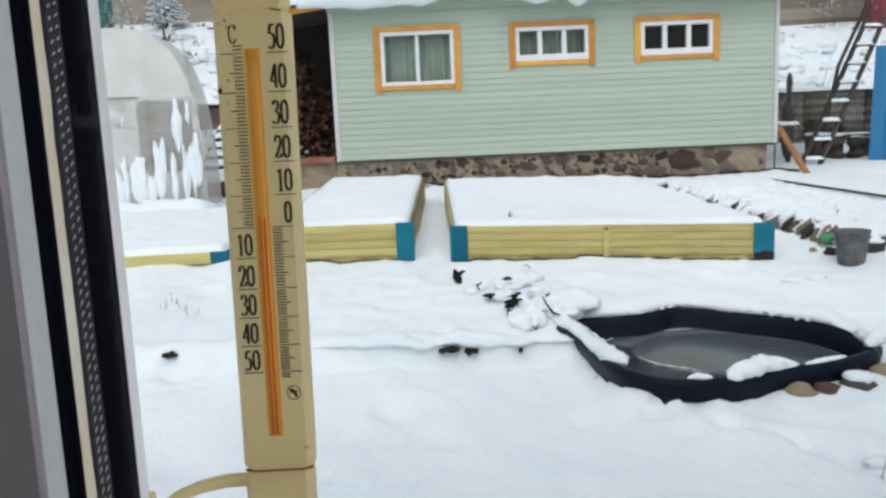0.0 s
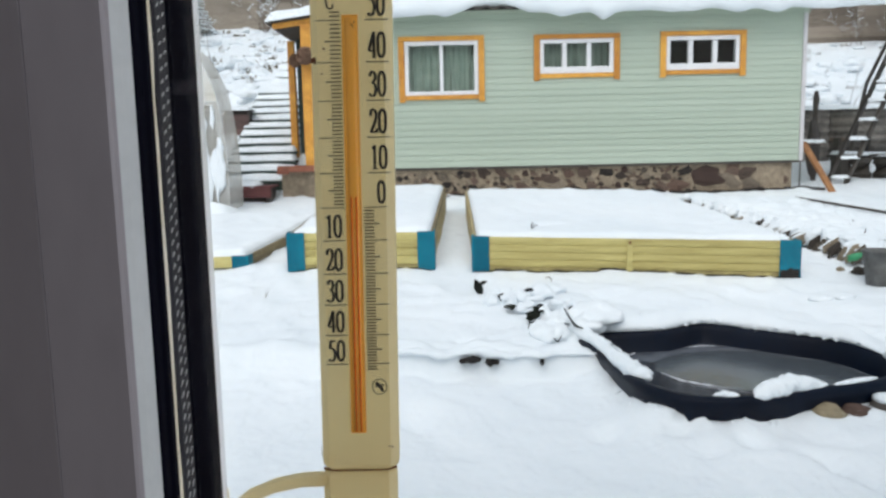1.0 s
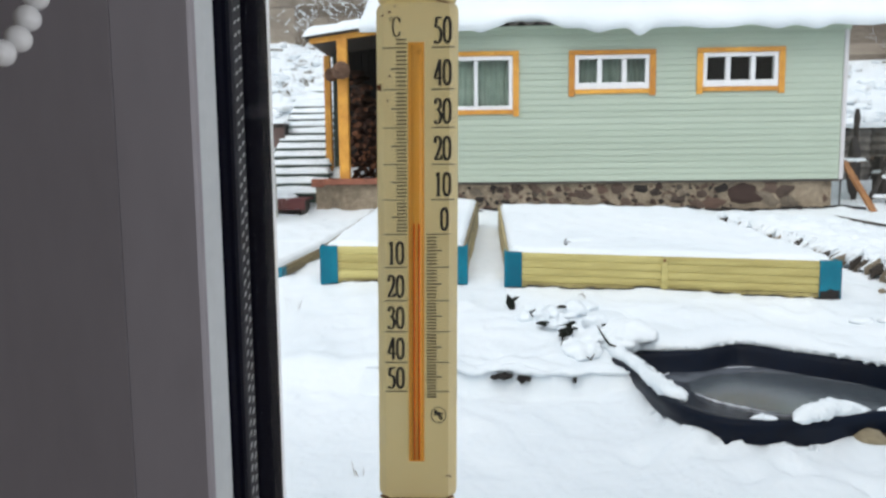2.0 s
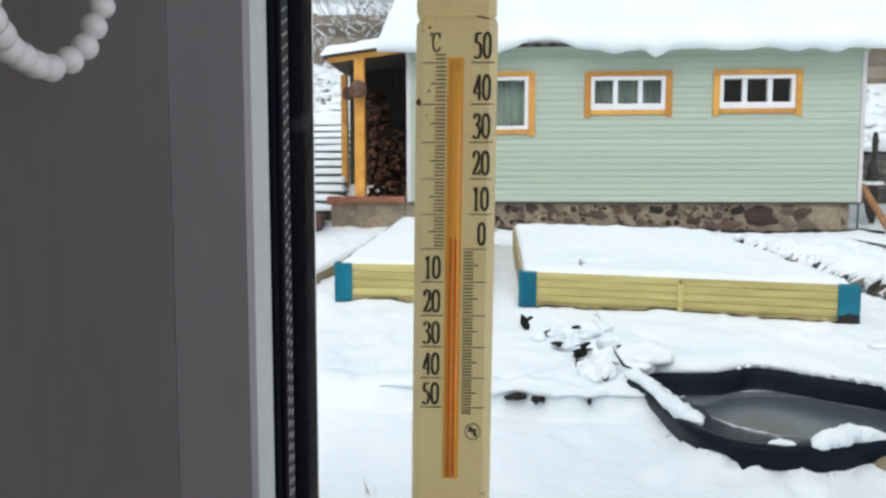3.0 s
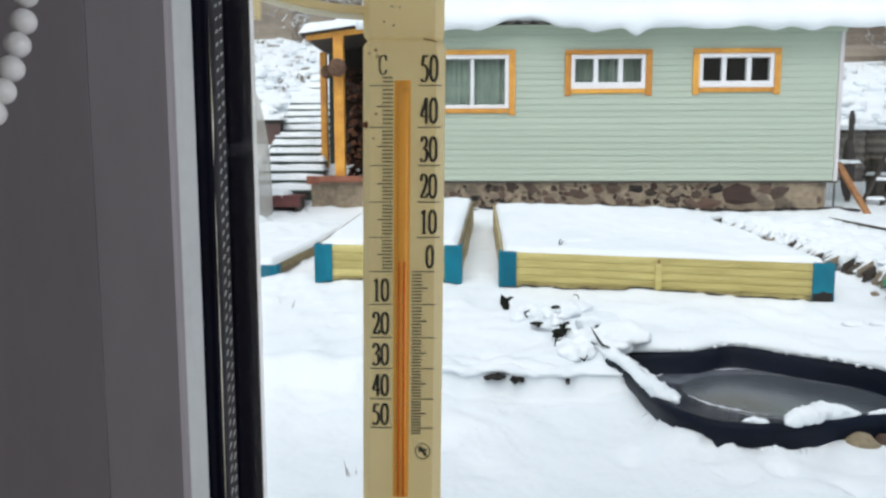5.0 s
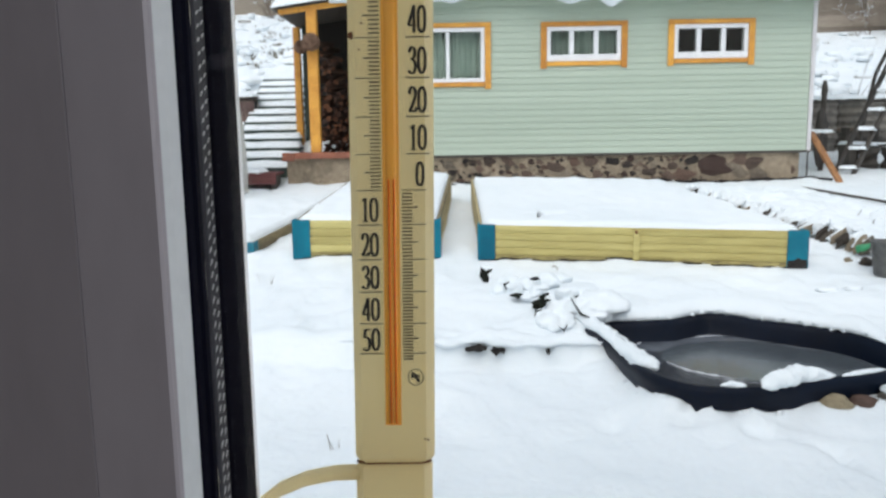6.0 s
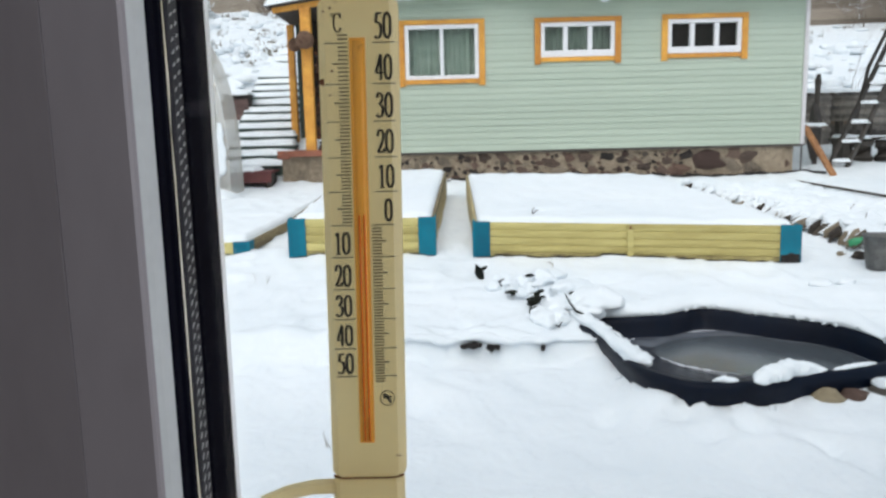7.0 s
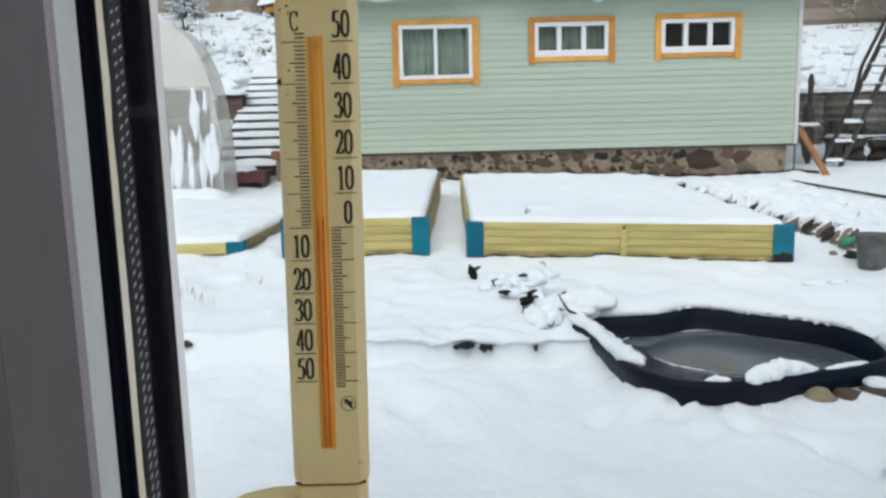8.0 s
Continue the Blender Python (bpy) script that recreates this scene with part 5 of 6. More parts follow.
# ---- stone-edged bed on the right, bucket ----
def rock_bed():
    pts = [(3.62, 6.35), (3.42, 7.2), (3.32, 8.2), (3.2, 9.4), (3.18, 10.1)]
    rng = random.Random(17)
    shapes = []
    for k in range(6):
        b = bmesh.new()
        lump(b, (0, 0, 0), (1, 1, 1), k + 1.5, 0.6, 2)
        shapes.append(mesh_of("rock", b, ROCK))
    border = thing("rock_border", (3.4, 8.2, 0.3), "uneven field stones edging a snowy flower bed", "stone border")
    snow = bmesh.new()
    for (x0, y0), (x1, y1) in zip(pts, pts[1:]):
        n = max(2, round(math.hypot(x1 - x0, y1 - y0) / 0.098))
        for j in range(n):
            u = (j + rng.uniform(-0.2, 0.2)) / n
            x, y = x0 + (x1 - x0) * u, y0 + (y1 - y0) * u
            z = ground_height(x, y)
            tilt = rng.uniform(-58, -40)
            far = ease(7.0, 9.0, y)
            if rng.random() < 0.95 - 0.35 * far:
                s = rng.uniform(0.66, 0.95) * (1 - 0.3 * far)
                piece("rock", shapes[rng.randrange(6)], pose(x + rng.uniform(-0.03, 0.02), y, z + rng.uniform(0.03, 0.08), rng.uniform(-15, 15), tilt, rng.uniform(-20, 20)) @ Matrix.Diagonal((s * rng.uniform(0.08, 0.12), s * rng.uniform(0.028, 0.042), s * rng.uniform(0.04, 0.06), 1)), border)
            # a thick finger of snow slipping down between two stones
            n0 = len(snow.verts)
            lump(snow, (0, 0, 0), (rng.uniform(0.05, 0.095), rng.uniform(0.030, 0.044), rng.uniform(0.028, 0.04)), j, 0.6, 3)
            m = pose(x + rng.uniform(0.01, 0.07), y + 0.05, z + rng.uniform(0.07, 0.12), rng.uniform(-15, 15), tilt * 0.75, rng.uniform(-20, 20))
            snow.verts.ensure_lookup_table()
            for v in snow.verts[n0:]:
                v.co = m @ v.co
            # crumbs along the top of the border
            r = rng.uniform(0.02, 0.05)
            lump(snow, (x + rng.uniform(0.08, 0.22), y + rng.uniform(-0.05, 0.05), z + rng.uniform(0.09, 0.13)), (r * 1.3, r, r * 0.6), j + 0.5, 0.6, 2)
    tagged(part("rock_snow", snow, SNOW, smooth=True), "fingers of snow between the border stones", "snow", kind="stuff")
    snow_cap("border_snow", "lumpy snow on the stone-edged flower bed", [(3.64, 6.30, 0.24), (5.45, 6.6, 0.17), (4.76, 10.4, 0.42), (3.24, 10.15, 0.54)], 0.0, 0.10, 0.04, 71, over=0.0, bumps=0.055, soft=0.12)
    # withered stalks poking through the bed
    bm = bmesh.new()
    for k in range(14):
        v, u = rng.random(), rng.uniform(0.1, 0.95)
        x, y = 3.7 + (1.55 - 0.45 * v) * u, 6.6 + 3.3 * v
        lump(bm, (x, y, ground_height(x, y) + 0.17 - 0.10 * u), (rng.uniform(0.004, 0.009), 0.006, rng.uniform(0.004, 0.012)), k, 0.6, 1)
    tagged(part("withered_stalks", bm, DARK_WOOD), "withered stalk ends poking through the bed snow", "stalks", kind="stuff")
    bm = bmesh.new()
    beam(bm, (4.87, 10.69, 0.525), (5.36, 8.3, 0.395), 0.04, 0.03, 0.005)
    beam(bm, (5.36, 8.3, 0.400), (5.75, 6.2, 0.25), 0.05, 0.05, 0.008)
    tagged(part("path_edging", bm, DARK_WOOD), "dark wet plank edging a snowy path", "plank")


rock_bed()


def bucket():
    x, y = 3.51, 6.02
    z = ground_height(x, y) - 0.01
    pail = thing("bucket", (x, y, z), "dented grey metal bucket standing in the snow", "bucket")
    prof = [(1.07 * r, 1.1 * h) for r, h in ((0.0, 0.0), (0.085, 0.0), (0.090, 0.01), (0.108, 0.12), (0.105, 0.125), (0.121, 0.235), (0.128, 0.24), (0.128, 0.25), (0.12, 0.25), (0.112, 0.238), (0.085, 0.015), (0.0, 0.012))]
    bm, n = bmesh.new(), 28
    rings = [[bm.verts.new((x + r * math.cos(a), y + r * math.sin(a), z + h)) for r, h in prof] for a in (2 * math.pi * k / n for k in range(n))]
    for a, b in zip(rings, rings[1:] + rings[:1]):
        for k in range(len(prof) - 1):
            bm.faces.new((a[k], b[k], b[k + 1], a[k + 1]))
    bmesh.ops.remove_doubles(bm, verts=bm.verts, dist=1e-5)
    part("body", bm, ZINC, pail, smooth=True)
    bm = bmesh.new()
    tube(bm, [(x + 0.130 * math.cos(a), y + 0.10 * math.sin(a) - 0.05, z + 0.225 - 0.10 * math.sin(a)) for a in (math.pi * k / 12 for k in range(13))], [0.004] * 13, 6)
    part("handle", bm, ZINC, pail)
    for s in (-1, 1):
        part("ear", a_box((x + s * 0.128 - 0.008, y - 0.02, z + 0.195), (x + s * 0.128 + 0.008, y + 0.02, z + 0.245), 0.003), ZINC, pail)
    bm = bmesh.new()
    lump(bm, (x, y, z + 0.19), (0.10, 0.10, 0.035), 4, 0.2, 2)
    part("snow_inside", bm, SNOW, pail, smooth=True)
    for k, (sx, sy, s) in enumerate(((3.46, 6.24, 0.05), (3.36, 6.32, 0.03), (3.86, 6.30, 0.08), (4.04, 6.42, 0.10), (3.98, 6.16, 0.06), (4.2, 6.25, 0.08))):
        bm = bmesh.new()
        lump(bm, (sx, sy, ground_height(sx, sy) + s * 0.35), (s * 1.1, s * 0.8, s * 0.75), k + 3, 0.6, 2)
        stone = tagged(part("loose_stone", bm, ROCK if k < 2 else DARK_WOOD, smooth=False), "brown broken stone beside the bucket" if k < 2 else "dark wet stone capped with snow beside the bucket", "stone", "stones beside the bucket")
        if k > 1:
            bm = bmesh.new()
            lump(bm, (sx + 0.01, sy, ground_height(sx, sy) + s * 1.0), (s * 0.95, s * 0.7, s * 0.32), k + 13, 0.4, 2)
            part("snow_cap", bm, SNOW, stone, smooth=True)
    bm = bmesh.new()
    tube(bm, [(3.50, 6.47, 0.275), (3.53, 6.45, 0.285), (3.56, 6.44, 0.30), (3.60, 6.43, 0.325)], [0.030, 0.034, 0.030, 0.010], 12)
    bt = tagged(part("plastic_bottle", bm, GREEN_PLASTIC, smooth=True), "green plastic bottle lying among the border stones", "bottle")
    bm = bmesh.new()
    tube(bm, [(3.60, 6.43, 0.325), (3.612, 6.427, 0.335)], [0.012, 0.012], 10)
    part("cap", bm, GREEN_PLASTIC, bt)


bucket()


# ---- wet earth along the plinth's foot ----
rng = random.Random(52)
bm = bmesh.new()
for k in range(170):
    x = -1.1 + 6.8 * rng.random() ** 0.6
    y = HY - rng.uniform(0.0, 0.10)
    lump(bm, (x, y, ground_height(x, y) + 0.004), (rng.uniform(0.05, 0.13), 0.04, rng.uniform(0.008, 0.03)), k, 0.6, 1)
tagged(part("wet_earth", bm, SOIL), "dark wet earth along the foot of the plinth", "earth", kind="stuff")

# ---- the yard to the right of the house ----
bm = bmesh.new()
beam(bm, (5.66, 10.98, 0.53), (5.50, 11.62, 1.26), 0.098, 0.045, 0.006)
tagged(part("leaning_plank", bm, NEW_PLANK), "varnished brown plank leaning at the house corner", "plank")
bm = bmesh.new()
tube(bm, [(5.60, 11.9, 0.5), (5.61, 11.9, 1.64)], [0.014, 0.014], 8)
pipe = tagged(part("metal_pipe", bm, ZINC), "thin grey metal pipe beside the house", "pipe")
bm = bmesh.new()
tube(bm, [(5.60, 11.9, 1.64), (5.60, 11.9, 1.68)], [0.024, 0.018], 8)
part("cap", bm, ZINC, pipe)
post = thing("fence_post", (6.1, 12.5, 0.6), "dark wet wooden fence post with a cross board", "post")
bm = bmesh.new()
tube(bm, [(6.10, 12.5, 0.5), (6.09, 12.5, 1.2), (6.10, 12.5, 1.95), (6.10, 12.5, 2.07)], [0.05, 0.055, 0.05, 0.03], 9)
part("pole", bm, DARK_WOOD, post)
part("wrapped_bundle", lump(bmesh.new(), (6.05, 12.45, 1.15), (0.11, 0.08, 0.45), 3, 0.3, 2), DARK_WOOD, post, "dark tied bundle")
part("cross_board", a_box((5.72, 12.38, 1.23), (6.22, 12.42, 1.27), 0.004), WOOD_RAW, post)
snow_cap("board_snow", "", [(5.72, 12.36, 1.27), (6.22, 12.36, 1.27), (6.22, 12.43, 1.27), (5.72, 12.43, 1.27)], 0.003, 0.03, 0.03, 81, parent=post, over=0.0, bumps=0.004, soft=0.03)


def slate_fence():
    fence = thing("slate_fence", (8.2, 14.0, 0.7), "old grey corrugated slate fence with a snow cap", "fence")
    for k in range(5):
        x0 = 6.0 + k * 1.12
        for course in range(2):
            za, zb = 0.62 + course * 0.60, 0.62 + course * 0.60 + 0.62
            bm, n = bmesh.new(), 30
            rows = []
            for i in range(n + 1):
                z = za + (zb - za) * i / n
                y = 14.0 + 0.03 * course + 0.026 * math.sin(z * 2 * math.pi / 0.15)
                rows.append([bm.verts.new((x0 + a, y + b, z)) for a, b in ((0, 0), (1.10, 0), (1.10, 0.012), (0, 0.012))])
            for a, b in zip(rows, rows[1:]):
                for q in range(4):
                    bm.faces.new((a[q], a[(q + 1) % 4], b[(q + 1) % 4], b[q]))
            bm.faces.new(rows[0][::-1])
            bm.faces.new(rows[-1])
            part("slate_sheet", bm, FENCE_SLATE, fence, smooth=True)
        part("rail", a_box((x0, 14.06, 1.76), (x0 + 1.1, 14.12, 1.86), 0.005), DARK_WOOD, fence)
        part("post", a_box((x0, 14.13, 0.5), (x0 + 0.08, 14.21, 1.84)), DARK_WOOD, fence)
    snow_cap("top_snow", "", [(6.0, 13.94, 1.86), (11.55, 13.94, 1.86), (11.55, 14.16, 1.86), (6.0, 14.16, 1.86)], 0.003, 0.05, 0.05, 91, parent=fence, over=0.01, bumps=0.01, soft=0.05)


slate_fence()


def snowy_ladder():
    lad = thing("wooden_ladder", (6.45, 12.2, 0.6), "dark wooden ladder leaning with snow on its rungs", "ladder")
    la, lb = Vector((6.10, 12.05, 0.60)), Vector((7.50, 12.75, 2.98))
    off = Vector((0.285, 0.02, -0.05))
    for o in (Vector(), off):
        bm = bmesh.new()
        beam(bm, la + o, lb + o, 0.05, 0.07, 0.006)
        part("rail", bm, DARK_WOOD, lad)
    for k in range(8):
        u = 0.04 + k * 0.125
        p = la.lerp(lb, u)
        bm = bmesh.new()
        box(bm, p + Vector((-0.02, -0.06, -0.02)), p + Vector((0.31, 0.04, 0.015)), 0.005)
        part("rung", bm, DARK_WOOD, lad)
        q = p + Vector((0.0, -0.065, 0.018))
        snow_cap("rung_snow", "", [tuple(q), tuple(q + Vector((0.29, 0, 0))), tuple(q + Vector((0.29, 0.10, 0))), tuple(q + Vector((0, 0.10, 0)))], 0.003, 0.032, 0.035, 100 + k, parent=lad, over=0.005, bumps=0.01, soft=0.06)
    sup = thing("support_pole", (6.9, 13.0, 0.7), "thin dark pole propping the ladder", "pole")
    bm = bmesh.new()
    tube(bm, [(6.95, 13.1, 0.6), (7.0, 12.95, 1.5), (7.10, 12.88, 2.2), (7.50, 12.85, 3.1), (7.66, 12.85, 3.5)], [0.035, 0.035, 0.03, 0.03, 0.025], 7)
    part("pole", bm, DARK_WOOD, sup)


snowy_ladder()
door = thing("blue_door", (7.6, 12.0, 0.55), "bright blue painted plank door standing outdoors", "door")
for k in range(5):
    x = 7.15 + k * 0.19
    bm = bmesh.new()
    beam(bm, (x + 0.095, 12.0, 0.55), (x + 0.30, 12.25, 2.42), 0.186, 0.03, 0.004)
    part("plank", bm, SKY_BLUE, door)
for z in (0.9, 1.5, 2.1):
    part("ledge", a_box((7.17 + (z - 0.55) * 0.12, 12.0 + (z - 0.55) * 0.135 + 0.02, z - 0.05), (8.1, 12.0 + (z - 0.55) * 0.135 + 0.06, z + 0.05)), SKY_BLUE, door)
bench = thing("plank_bench", (7.0, 12.9, 0.7), "rough dark bench with snowy planks by the fence", "bench")
for x in (6.68, 7.5):
    part("leg", a_box((x, 12.75, 0.6), (x + 0.12, 13.1, 1.0)), DARK_WOOD, bench)
part("seat", a_box((6.60, 12.7, 1.0), (7.75, 13.1, 1.05), 0.006), DARK_WOOD, bench)
snow_cap("seat_snow", "", [(6.62, 12.70, 1.05), (7.75, 12.70, 1.0), (7.75, 13.1, 1.0), (6.62, 13.1, 1.05)], 0.004, 0.05, 0.05, 111, parent=bench, over=0.0, bumps=0.01, soft=0.05)
part("back_plank", a_box((6.75, 13.3, 1.28), (7.4, 13.33, 1.33)), WOOD_RAW, bench)
for x in (6.8, 7.3):
    part("back_post", a_box((x, 13.11, 0.6), (x + 0.05, 13.295, 1.33)), DARK_WOOD, bench)

for x, r, h in ((6.98, 0.17, 0.36), (7.34, 0.155, 0.34)):
    bm = bmesh.new()
    z = ground_height(x, 12.72)
    tube(bm, [(x, 12.72, z - 0.05), (x + 0.01, 12.72, z + 0.06), (x, 12.72, z + h * 0.7), (x, 12.71, z + h - 0.02), (x, 12.71, z + h)], [r * 1.06, r, r * 0.96, r, r * 0.9], 11)
    st = tagged(part("stump", bm, DARK_WOOD), "dark wet wooden stump standing under the snowy bench", "stump", "stumps under the bench")
    bm = bmesh.new()
    lump(bm, (x, 12.71, z + h + 0.005), (r * 0.8, r * 0.8, 0.02), x, 0.3, 2)
    part("snow_cap", bm, SNOW, st, smooth=True)

# ---- the hillside and what stands on it ----
def hill_fence():
    fence = thing("board_fence", (4, 26.2, 4.4), "long weathered board fence along the hilltop", "fence")
    rng = random.Random(6)
    for seg in range(13):
        x0 = -22 + seg * 4.0
        zb = base_height(x0 + 2, 26.2) - 0.5
        courses = 6 if x0 < -1 else 10
        for k in range(courses):
            z = zb + k * 0.36
            part("board", a_box((x0, 26.2 + rng.uniform(-0.03, 0.03), z), (x0 + 3.97, 26.26, z + 0.372)), FAR_BOARD, fence)
        part("post", a_box((x0 - 0.1, 26.27, zb - 0.3), (x0 + 0.1, 26.45, zb + 0.36 * courses + 0.1)), FAR_BOARD, fence)


hill_fence()
shed = thing("red_shed", (15.3, 25.0, 4.3), "dark red board shed on the hillside", "shed")
for k in range(12):
    part("wall_board", a_box((14.15 + k * 0.25, 24.0, 4.0), (14.39 + k * 0.25, 24.03, 7.0)), DARK_RED, shed)
part("body", a_box((14.18, 24.04, 3.7), (17.1, 24.5, 6.95)), DARK_RED, shed)
part("roof", a_box((13.9, 23.7, 7.0), (17.4, 24.8, 7.1)), SLATE, shed)
snow_cap("roof_snow", "", [(13.9, 23.7, 7.1), (17.4, 23.7, 7.1), (17.4, 24.8, 7.1), (13.9, 24.8, 7.1)], 0, 0.2, 0.2, 5, parent=shed)
barn = thing("teal_barn", (5.5, 25.6, 4.3), "long teal board barn behind the bath house", "barn")
for k in range(30):
    part("wall_board", a_box((1.0 + k * 0.3, 25.2, 4.0), (1.29 + k * 0.3, 25.23, 7.6)), TEAL, barn)
part("body", a_box((1.02, 25.235, 3.6), (9.98, 25.9, 7.55)), TEAL, barn)
shed = thing("teal_shed", (-8.6, 20.3, 3.6), "teal painted shed on the hillside", "shed")
for k in range(10):
    part("wall_board", a_box((-10.72 + k * 0.25, 20.0, 3.3), (-10.48 + k * 0.25, 20.03, 5.9)), TEAL, shed)
part("body", a_box((-10.70, 20.04, 3.0), (-8.26, 21.8, 5.85)), TEAL, shed)
part("roof", a_box((-10.4, 19.8, 5.9), (-7.5, 22, 6.0)), SLATE, shed)


def shrub(name, x, y, size, seed, label, snowy=True, n=16, fine=1.0):
    z = ground_height(x, y)
    bush = thing(name, (x, y, z), label, "shrub", "shrubs on the hillside")
    rng = random.Random(seed)
    bm, sn = bmesh.new(), bmesh.new()
    for k in range(n):
        a, lean = rng.uniform(0, 2 * math.pi), rng.uniform(0.15, 0.8)
        p, way = Vector((x, y, z - 0.05)), Vector((math.cos(a) * lean, math.sin(a) * lean, 1)).normalized()
        pts = [p.copy()]
        steps = 6
        for j in range(steps):
            way = (way + Vector((rng.uniform(-0.3, 0.3), rng.uniform(-0.3, 0.3), rng.uniform(-0.12, 0.2)))).normalized()
            p = p + way * size * rng.uniform(0.6, 1.1) / steps
            pts.append(p.copy())
            if j > 1:
                side = p + Vector((rng.uniform(-1, 1), rng.uniform(-1, 1), rng.uniform(0, 0.9))).normalized() * size * 0.2
                tube(bm, [p, (p + side) / 2 + Vector((0, 0, 0.02)), side], [0.006 * fine, 0.005 * fine, 0.002 * fine], 4)
                if snowy:
                    for q in (0.15, 0.35, 0.55, 0.75, 0.95):
                        s = p.lerp(side, q)
                        r = min(size, 2.2) * rng.uniform(0.013, 0.032) * fine
                        lump(sn, s + Vector((0, 0, r * 0.4)), (r * 0.9, r * 0.9, r * 0.45), k + q, 0.5, 1)
        tube(bm, pts, [0.013 * fine * size * (1 - 0.75 * j / steps) for j in range(len(pts))], 5)
    part("branches", bm, TWIG, bush)
    if snowy:
        part("snow", sn, SNOW, bush, smooth=True)


for k, (x, y, s) in enumerate(((-8.0, 21.5, 1.8), (-7.6, 20.5, 1.1), (-8.15, 19.6, 1.3), (-6.9, 22.0, 1.2), (-5.4, 24.5, 1.6), (-4.3, 24.9, 2.2), (-3.5, 25, 2.6), (-2.6, 24.6, 2.3), (-1.4, 24.8, 2.4), (12.9, 24.6, 1.4), (13.4, 24.8, 1.7), (13.9, 23.6, 1.3))):
    shrub("shrub", x, y, s, 30 + k, "bare hillside shrub with snow along its twigs", True, 9 if x < 0 else 4, 0.8 if x < 0 else 0.5)
for k in range(9):
    shrub("shrub", -6.2 + 0.75 * k, 28.5 + 1.1 * (k * 5 % 4), 2.6 + 0.3 * (k * 3 % 4), 80 + k, "tall bare hillside shrub thick with fresh snow", True, 9, 0.8)
for k, (x, y) in enumerate(((7.6, 16.5), (8.0, 17.2), (8.9, 16.8), (-5.0, 17.5))):
    shrub("sapling", x, y, 1.5, 60 + k, "thin bare sapling on the snowy slope", False, 2, 0.3)


def spruce(x, y, h):
    z = ground_height(x, y)
    tree = thing("spruce", (x, y, z), "young spruce with snow on its boughs", "tree")
    rng = random.Random(2)
    bm = bmesh.new()
    tube(bm, [(x, y, z - 0.1), (x, y, z + h * 0.5), (x, y, z + h)], [0.07, 0.04, 0.01], 7)
    part("trunk", bm, TWIG, tree)
    nd, sn = bmesh.new(), bmesh.new()
    for k in range(110):
        u = k / 110
        a = k * 2.399
        r = (1 - u) * h * 0.36 + 0.06
        zz = z + h * (0.12 + 0.88 * u)
        for j in range(5):
            v = (j + 1) / 5
            p = Vector((x + math.cos(a) * r * v, y + math.sin(a) * r * v, zz - 0.25 * r * v))
            s = 0.05 + 0.05 * (1 - v)
            for q in range(4):
                d = Vector((rng.uniform(-1, 1), rng.uniform(-1, 1), rng.uniform(-0.7, 0.2))).normalized() * s * 1.6
                vs = [nd.verts.new(p), nd.verts.new(p + d + Vector((0.02, 0.01, 0))), nd.verts.new(p + d * 0.9 + Vector((-0.02, 0.015, 0.012)))]
                nd.faces.new(vs)
            if rng.random() < 0.7:
                lump(sn, p + Vector((0, 0, 0.03)), (s * 1.25, s * 1.25, s * 0.5), k + j, 0.5, 1)
    part("crown", nd, NEEDLE, tree)
    part("snow", sn, SNOW, tree, smooth=True)


spruce(-7.55, 24.0, 1.75)


def slope_snow():
    """Clods of snow lying over the rough hillside grass."""
    rng = random.Random(81)
    bm = bmesh.new()
    for k in range(420):
        x, y = (rng.uniform(-8.5, -3.7), rng.uniform(14, 25)) if k % 2 else (rng.uniform(6.2, 14.5), rng.uniform(15, 25))
        r = rng.uniform(0.06, 0.17)
        lump(bm, (x, y, ground_height(x, y) + 0.01), (r * 1.2, r, r * rng.uniform(0.4, 0.75)), k, 0.7, 2)
    tagged(part("slope_snow", bm, SNOW, smooth=True), "clods of snow over rough hillside grass", "snow", kind="stuff")


slope_snow()


def tufts():
    """Dry grass poking through the hillside snow."""
    rng = random.Random(44)
    bm = bmesh.new()
    spots = []
    for k in range(380):
        x, y = (rng.uniform(-9, -2.7), rng.uniform(14, 25)) if k % 2 else (rng.uniform(5.8, 15), rng.uniform(14.6, 25))
        if -3.9 < x < -2.1 and y < 18:
            continue
        spots.append((x, y, rng.uniform(0.08, 0.24)))
    for x, y, s in spots:
        z = ground_height(x, y)
        for j in range(9):
            a = rng.uniform(0, 2 * math.pi)
            b = Vector((x + rng.uniform(-s, s) * 0.8, y + rng.uniform(-s, s) * 0.4, z - 0.03))
            t = b + Vector((math.cos(a) * s * 0.6, math.sin(a) * s * 0.4, s * rng.uniform(0.3, 0.9)))
            w = Vector((0.018, 0.006, 0))
            bm.faces.new([bm.verts.new(b - w), bm.verts.new(b + w), bm.verts.new(t)])
    tagged(part("grass_tufts", bm, DRY_GRASS), "dry grass tufts poking through the hillside snow", "grass", kind="stuff")
    bm = bmesh.new()
    for x, y in ((-1.75, 5.6), (-1.62, 5.55), (-1.7, 5.7), (-1.5, 5.4), (-1.3, 5.95), (-0.4, 3.6), (1.92, 2.95)):
        z = ground_height(x, y)
        for j in range(3):
            b = Vector((x + rng.uniform(-0.05, 0.05), y + rng.uniform(-0.02, 0.02), z - 0.01))
            tube(bm, [b, b + Vector((rng.uniform(-0.03, 0.03), 0, rng.uniform(0.03, 0.11)))], [0.0025, 0.001], 4)
    tagged(part("lawn_stalks", bm, DRY_GRASS), "thin dry stalks sticking out of the lawn snow", "grass", kind="stuff")


tufts()


